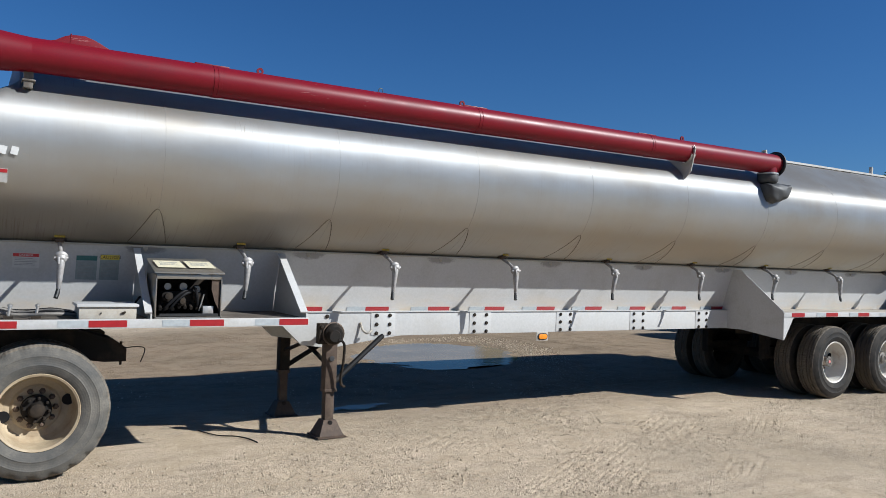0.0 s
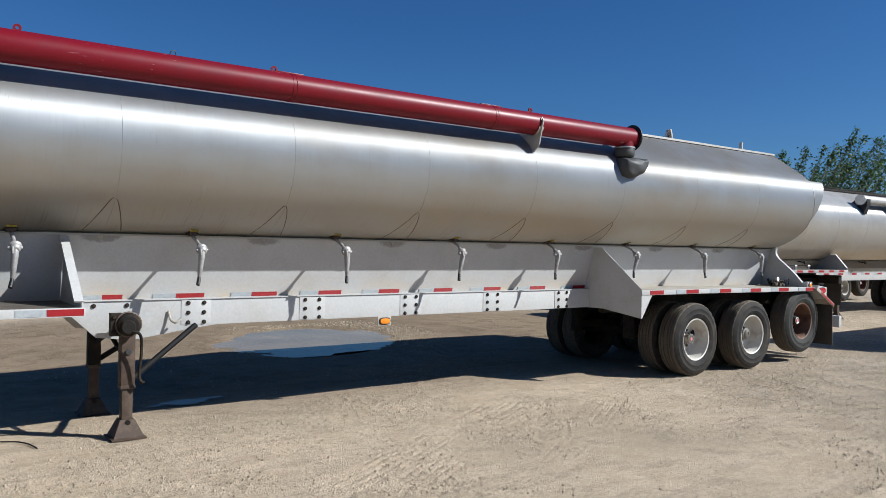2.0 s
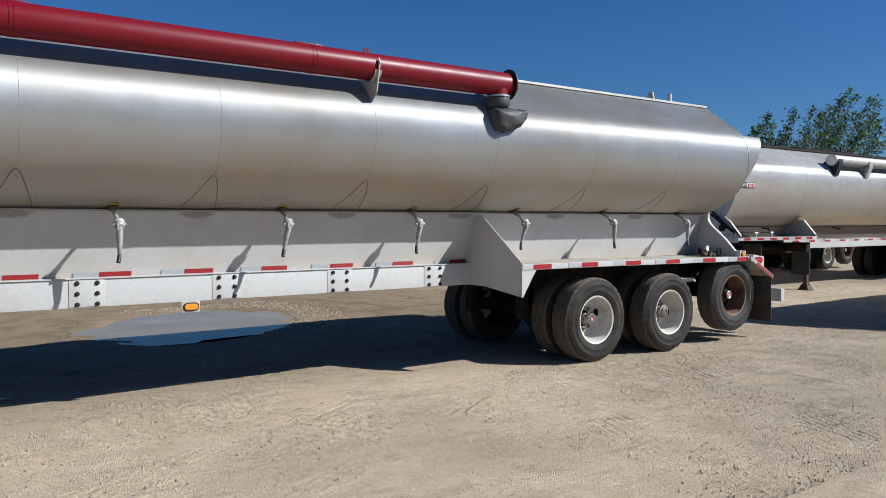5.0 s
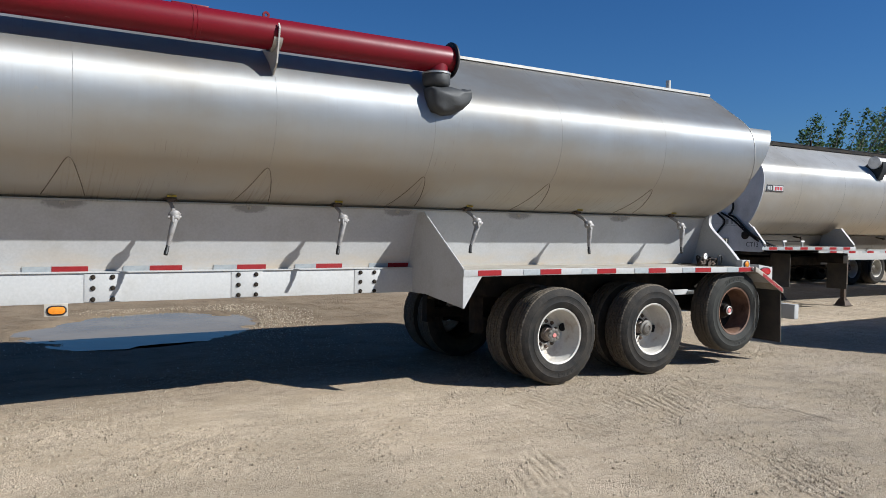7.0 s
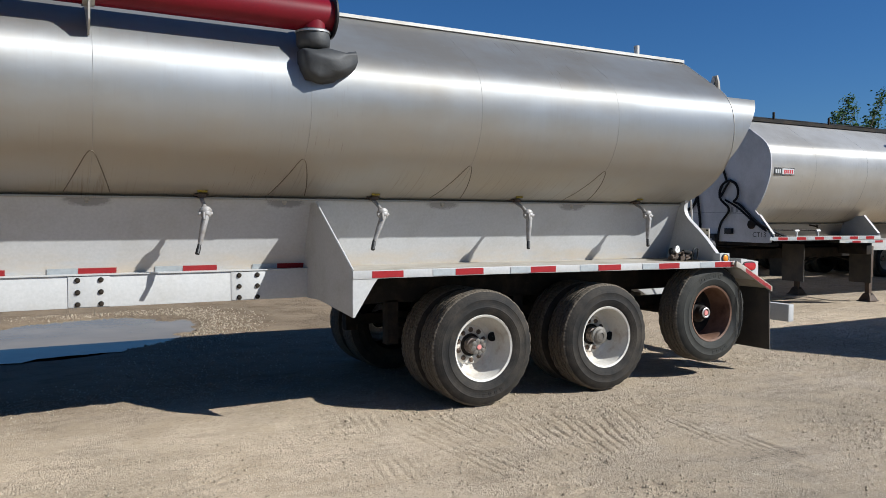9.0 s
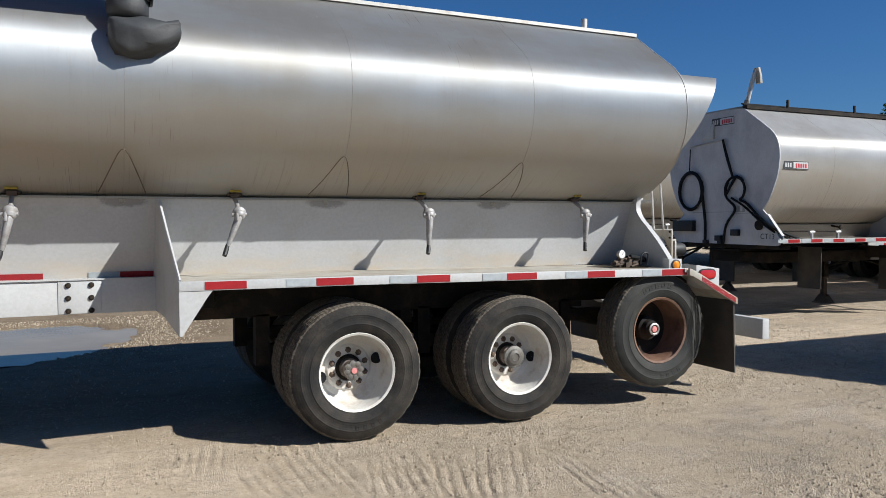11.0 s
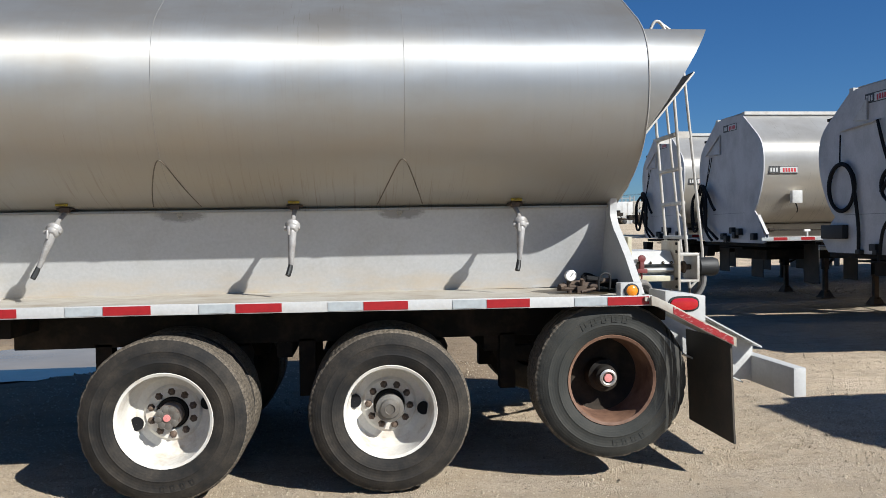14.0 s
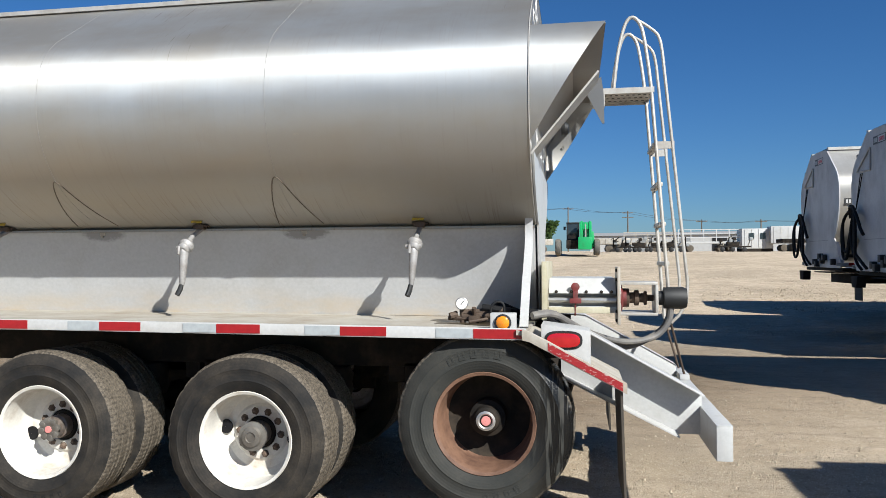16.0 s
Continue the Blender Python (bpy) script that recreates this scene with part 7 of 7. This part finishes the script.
def telehandler(az, dist):
    x, y, z = far_point(az, dist)
    t = thing("telehandler", (x, y, z), "green telescopic handler with large tyres, parked on the lot", "machine")
    part("chassis", Mesh().box(-1.0, 1.0, -1.0, 2.4, 0.55, 1.15), GRIME, t, bevel=0.05)
    part("engine_cover", Mesh().box(0.25, 1.0, -1.1, 1.4, 0.95, 1.55), GREEN, t, bevel=0.08)
    part("counterweight", Mesh().box(0.0, 0.95, -1.35, -1.0, 0.6, 1.75), GREEN, t, bevel=0.06)
    part("boom", Mesh().box(0.15, 0.6, -1.4, 2.8, 1.75, 2.25), GREEN, t, bevel=0.05)
    part("boom_pivot", Mesh().box(0.05, 0.2, -1.5, -0.9, 1.3, 2.5).box(0.6, 0.75, -1.5, -0.9, 1.3, 2.5), GREEN, t, bevel=0.04)
    part("front_frame", Mesh().box(-0.15, 0.80, -1.62, -1.36, 0.45, 1.35).box(-0.05, 0.15, -1.6, -1.4, 1.3, 2.45).box(0.60, 0.80, -1.6, -1.4, 1.3, 2.45).box(0.15, 0.60, -1.55, -1.45, 1.9, 2.4), GREEN, t, "green boom head", bevel=0.03)
    part("boom_ram", Mesh().sweep([(0.37, -1.5, 1.2), (0.37, -1.5, 2.3)], 0.07, 10), STEEL, t)
    cab = part("cab", Mesh().box(-0.95, -0.1, -0.5, 0.9, 1.1, 2.35), DARK_GLASS, t, "dark glazed cab", bevel=0.04)
    part("cab_roof", Mesh().box(-1.0, -0.05, -0.55, 0.95, 2.35, 2.45), BLACK, cab, bevel=0.02)
    for px in (-0.95, -0.12):
        for py in (-0.5, 0.88):
            part("cab_post", Mesh().box(px - 0.03, px + 0.05, py - 0.03, py + 0.03, 1.1, 2.36), BLACK, cab)
    for sx in (-1, 1):
        for py in (-0.75, 1.9):
            w = part("wheel", shared("telehandler_tyre", lambda: Mesh().lathe([(0.30, -0.17), (0.48, -0.20), (0.58, -0.16), (0.60, -0.06), (0.60, 0.06), (0.58, 0.16), (0.48, 0.20), (0.30, 0.17)], "x", n=28), RUBBER_DUSTY), None, t, at=pose(sx * 1.38 - 0.2, py - 0.4, 0.62))
            part("rim", shared("telehandler_rim", lambda: Mesh().lathe([(0.30, -0.15), (0.26, -0.05), (0.001, -0.04), (0.001, 0.04), (0.26, 0.05), (0.30, 0.15)], "x", n=24), RIM_TAN), None, w)
    part("mirror", Mesh().box(-1.22, -1.05, 0.8, 0.86, 1.95, 2.2).box(-1.1, -0.95, 0.82, 0.85, 2.15, 2.18), BLACK, t)


telehandler(0.3, 57.0)


def long_building():
    x0, y0, z0 = far_point(1.0, 150.0)
    x1, y1, _ = far_point(24.0, 150.0)
    t = thing("warehouse", (x0, y0, z0), "long low white metal warehouse beyond the lot", "building")
    length = math.hypot(x1 - x0, y1 - y0)
    t.matrix_basis = pose(x0, y0, z0, 0, 0, math.degrees(math.atan2(y1 - y0, x1 - x0)))
    part("wall", Mesh().box(0, length, 0, 8, -0.5, 3.0), WHITE, t)
    part("roof", Mesh().prism([(-0.3, 3.0), (4, 3.7), (8.3, 3.0)], "x", -0.3, length + 0.3), GALV, t)
    for i in range(9):
        d = part("door", Mesh().box(3 + i * 6.4, 5.6 + i * 6.4, -0.06, 0.02, -0.4, 2.4), GREY_TEXT if i % 3 else BLACK, t)
    part("gutter", Mesh().box(0, length, -0.12, 0.0, 2.9, 3.02), GREY_TEXT, t)


long_building()


def box_trailer(az, dist, length, height, mat, label, heading=0.0, open_frame=False, windows=False):
    x, y, z = far_point(az, dist)
    t = thing("box_trailer" if not windows else "site_cabin", (x, y, z), label, "trailer" if not windows else "cabin")
    t.matrix_basis = pose(x, y, z, 0, 0, heading)
    base = 0.35 if windows else 0.95
    if open_frame:
        part("deck", Mesh().box(-length / 2, length / 2, -1.2, 1.2, 1.0, 1.25), mat, t)
        for i in range(int(length / 1.5) + 1):
            part("stake", Mesh().box(-length / 2 + 1.5 * i, -length / 2 + 1.5 * i + 0.1, -1.25, -1.15, 1.25, height), mat, t)
        for zz in (1.7, 2.2, height - 0.1):
            part("rail", Mesh().box(-length / 2, length / 2, -1.24, -1.18, zz, zz + 0.09), mat, t)
    else:
        part("body", Mesh().box(-length / 2, length / 2, -1.2, 1.2, base, height), mat, t, bevel=0.04)
        for i in range(int(length / 0.8)):
            part("side_rib", Mesh().box(-length / 2 + 0.8 * i + 0.3, -length / 2 + 0.8 * i + 0.36, -1.24, -1.2, base + 0.1, height - 0.1), mat, t)
    if windows:
        for wx in (-0.7, 0.6):
            part("window", Mesh().box(wx - 0.3, wx + 0.3, -1.26, -1.2, 1.5, 2.2), DARK_GLASS, t)
        part("skid", Mesh().box(-length / 2, length / 2, -1.1, 1.1, 0.0, 0.35), GRIME, t)
    else:
        for wx in (length / 2 - 1.2, length / 2 - 2.4, -length / 2 + 1.5):
            part("wheel", Mesh().lathe([(0.001, -1.15), (0.22, -1.15), (0.40, -1.12), (0.42, -0.9), (0.40, 0.9), (0.40, 1.12), (0.22, 1.15), (0.001, 1.15)], "y", (wx, 0, 0.42), 20), RUBBER, t)


box_trailer(9.2, 100, 7.5, 2.75, WHITE, "white stake-sided flatbed trailer far across the lot", 2, True)
box_trailer(5.2, 104, 6.5, 2.6, WHITE_DIRTY, "dusty white stake-sided flatbed trailer far across the lot", -4, True)
box_trailer(12.3, 100, 3.6, 2.75, WHITE, "small white site cabin with two dark windows", 3, False, True)
box_trailer(14.5, 100, 4.6, 3.0, WHITE, "white ribbed box trailer far across the lot", -2)
box_trailer(17.6, 102, 5.0, 2.9, WHITE, "white ribbed box trailer far across the lot", 4)
box_trailer(20.6, 104, 6.5, 3.0, WHITE_DIRTY, "dusty white box trailer far across the lot", -3)
box_trailer(23.4, 104, 6.0, 2.7, WHITE_DIRTY, "dusty white stake-sided flatbed trailer far across the lot", -3, True)
box_trailer(16.0, 90, 7.0, 1.35, GRIME, "low dark equipment trailer far across the lot", 2)
box_trailer(2.6, 96, 4.0, 1.7, WHITE_DIRTY, "low grey box trailer far across the lot", 2)
box_trailer(-3.0, 98, 4.5, 1.7, WHITE_DIRTY, "low grey box trailer far across the lot", 2)


def implement(az, dist, seed, size):
    """Far machinery: a frame on wheels with tanks and arms."""
    r = random.Random(seed)
    x, y, z = far_point(az, dist)
    t = thing("farm_implement", (x, y, z), "dark farm machine with wheels and folded arms", "machine", "machinery across the lot")
    part("frame", Mesh().box(-size, size, -0.6, 0.6, 0.5, 0.66).box(-size * 0.4, size * 0.3, -0.5, 0.5, 0.66, 1.1), GRIME, t, bevel=0.03)
    for k in range(9):
        a = r.uniform(-size, size)
        top = (a + r.uniform(-0.5, 0.5), -0.3, 0.9 + 0.9 * r.random())
        part("arm", Mesh().sweep([(a, 0, 0.5), top, (top[0] + r.uniform(-0.5, 0.5), -0.3, top[2] + r.uniform(-0.4, 0.3))], 0.06, 6), GRIME if k % 3 else WHITE_DIRTY, t)
        if k % 2:
            part("housing", Mesh().box(top[0] - 0.2, top[0] + 0.15, -0.5, 0.1, top[2] - 0.35, top[2]), GRIME if k % 4 == 1 else GREY_TEXT, t, bevel=0.04)
    for wx in (-size * 0.7, -size * 0.1, size * 0.6):
        part("wheel", Mesh().lathe([(0.001, -0.75), (0.15, -0.75), (0.25, -0.72), (0.27, -0.6), (0.25, -0.5), (0.001, -0.5)], "y", (wx, 0, 0.27), 18), BLACK, t)


for k, (az, d) in enumerate(((3.6, 92), (4.6, 90), (5.9, 94), (6.8, 92), (10.9, 93), (19.2, 95), (22.2, 96))):
    implement(az, d, k, 1.5 + 0.3 * (k % 3))


def utility_pole(az, dist, height, arms):
    x, y, z = far_point(az, dist)
    t = thing("utility_pole", (x, y, z), "thin brown wooden utility pole with cross arms", "pole", "utility poles")
    part("pole", Mesh().sweep([(0, 0, 0), (0, 0, height)], [0.16, 0.11], 10), BARK, t)
    for k in range(arms):
        part("cross_arm", Mesh().box(-1.1, 1.1, -0.06, 0.06, height - 0.5 - 0.9 * k, height - 0.36 - 0.9 * k), BARK, t)
    for dx in (-1.0, 0.0, 1.0):
        part("insulator", Mesh().lathe([(0.001, 0), (0.06, 0), (0.05, 0.15), (0.001, 0.16)], "z", (dx, 0, height - 0.36), 8), GREY_TEXT, t)
    return Vector((x, y, z + height - 0.25))


tops = [utility_pole(az, d, h, k) for az, d, h, k in ((-14, 165, 8.4, 1), (-0.6, 160, 9.3, 1), (3.7, 158, 8.2, 2), (8.8, 168, 6.6, 1), (12.7, 168, 6.4, 1), (20.5, 170, 6.6, 1), (29.0, 175, 6.8, 1))]
wires = thing("power_line", (0, 0, 0), "thin sagging black power wires between poles", "wire")
for a, b in zip(tops, tops[1:]):
    for dx in (-1.0, 1.0):
        pts = [a.lerp(b, i / 10) + Vector((dx, 0, -1.6 * (i / 10) * (1 - i / 10))) for i in range(11)]
        part("wire", Mesh().sweep(pts, 0.025, 5), INK, wires)


def pipe_rack(az0, az1, dist):
    x, y, z = far_point((az0 + az1) / 2, dist)
    t = thing("pipe_rack", (x, y, z), "grey steel pipe rack with many thin posts and braces", "structure")
    w = dist * math.tan(radians(az1 - az0)) / 2
    r = random.Random(2)
    n = 14
    for i in range(n):
        px = -w + 2 * w * i / (n - 1)
        part("post", Mesh().box(px - 0.07, px + 0.07, -0.07, 0.07, 0, 3.4 + 2.2 * r.random()), GREY_TEXT, t)
    for zz in (1.6, 2.4, 3.2, 3.9):
        part("beam", Mesh().box(-w, w, -0.06, 0.06, zz, zz + 0.13), GREY_TEXT, t)
    for i in range(n - 1):
        px = -w + 2 * w * i / (n - 1)
        part("brace", Mesh().sweep([(px, 0, 1.6), (px + 2 * w / (n - 1), 0, 3.2)], 0.05, 5), GREY_TEXT, t)


pipe_rack(15.5, 19.5, 120)
boom = thing("grain_spout", (31.0, 23.1, 0.18), "tall white bent spout standing beyond the parked trailers", "spout")
part("pipe", Mesh().sweep(smooth_line([(-1.45, 1.60, 0.0), (-0.55, 0.75, 3.4), (-0.06, 0.10, 6.8), (0.02, -0.04, 7.12)], 5), 0.085, 14), WHITE, boom)
part("clamp", Mesh().sweep([(-0.20, 0.29, 5.85), (-0.18, 0.26, 6.0)], 0.10, 14), STEEL_DULL, boom)
part("spout_head", Mesh().prism([(-0.07, 7.20), (0.02, 7.22), (0.12, 6.95), (0.17, 6.62), (0.05, 6.62), (0.02, 6.95)], "y", -0.16, 0.06), WHITE_DIRTY, boom, bevel=0.01)
fence = thing("stacked_pallet", (24.5, 24.0, float(slope(24.0, 24.5))), "grey slatted crate on the ground behind the trailers", "crate")
for i in range(8):
    part("slat", Mesh().box(-0.9 + 0.24 * i, -0.74 + 0.24 * i, -0.03, 0.03, 0.0, 0.85), GREY_TEXT, fence)
part("crossbar", Mesh().box(-0.95, 0.95, 0.03, 0.08, 0.15, 0.25).box(-0.95, 0.95, 0.03, 0.08, 0.65, 0.75), GREY_TEXT, fence)
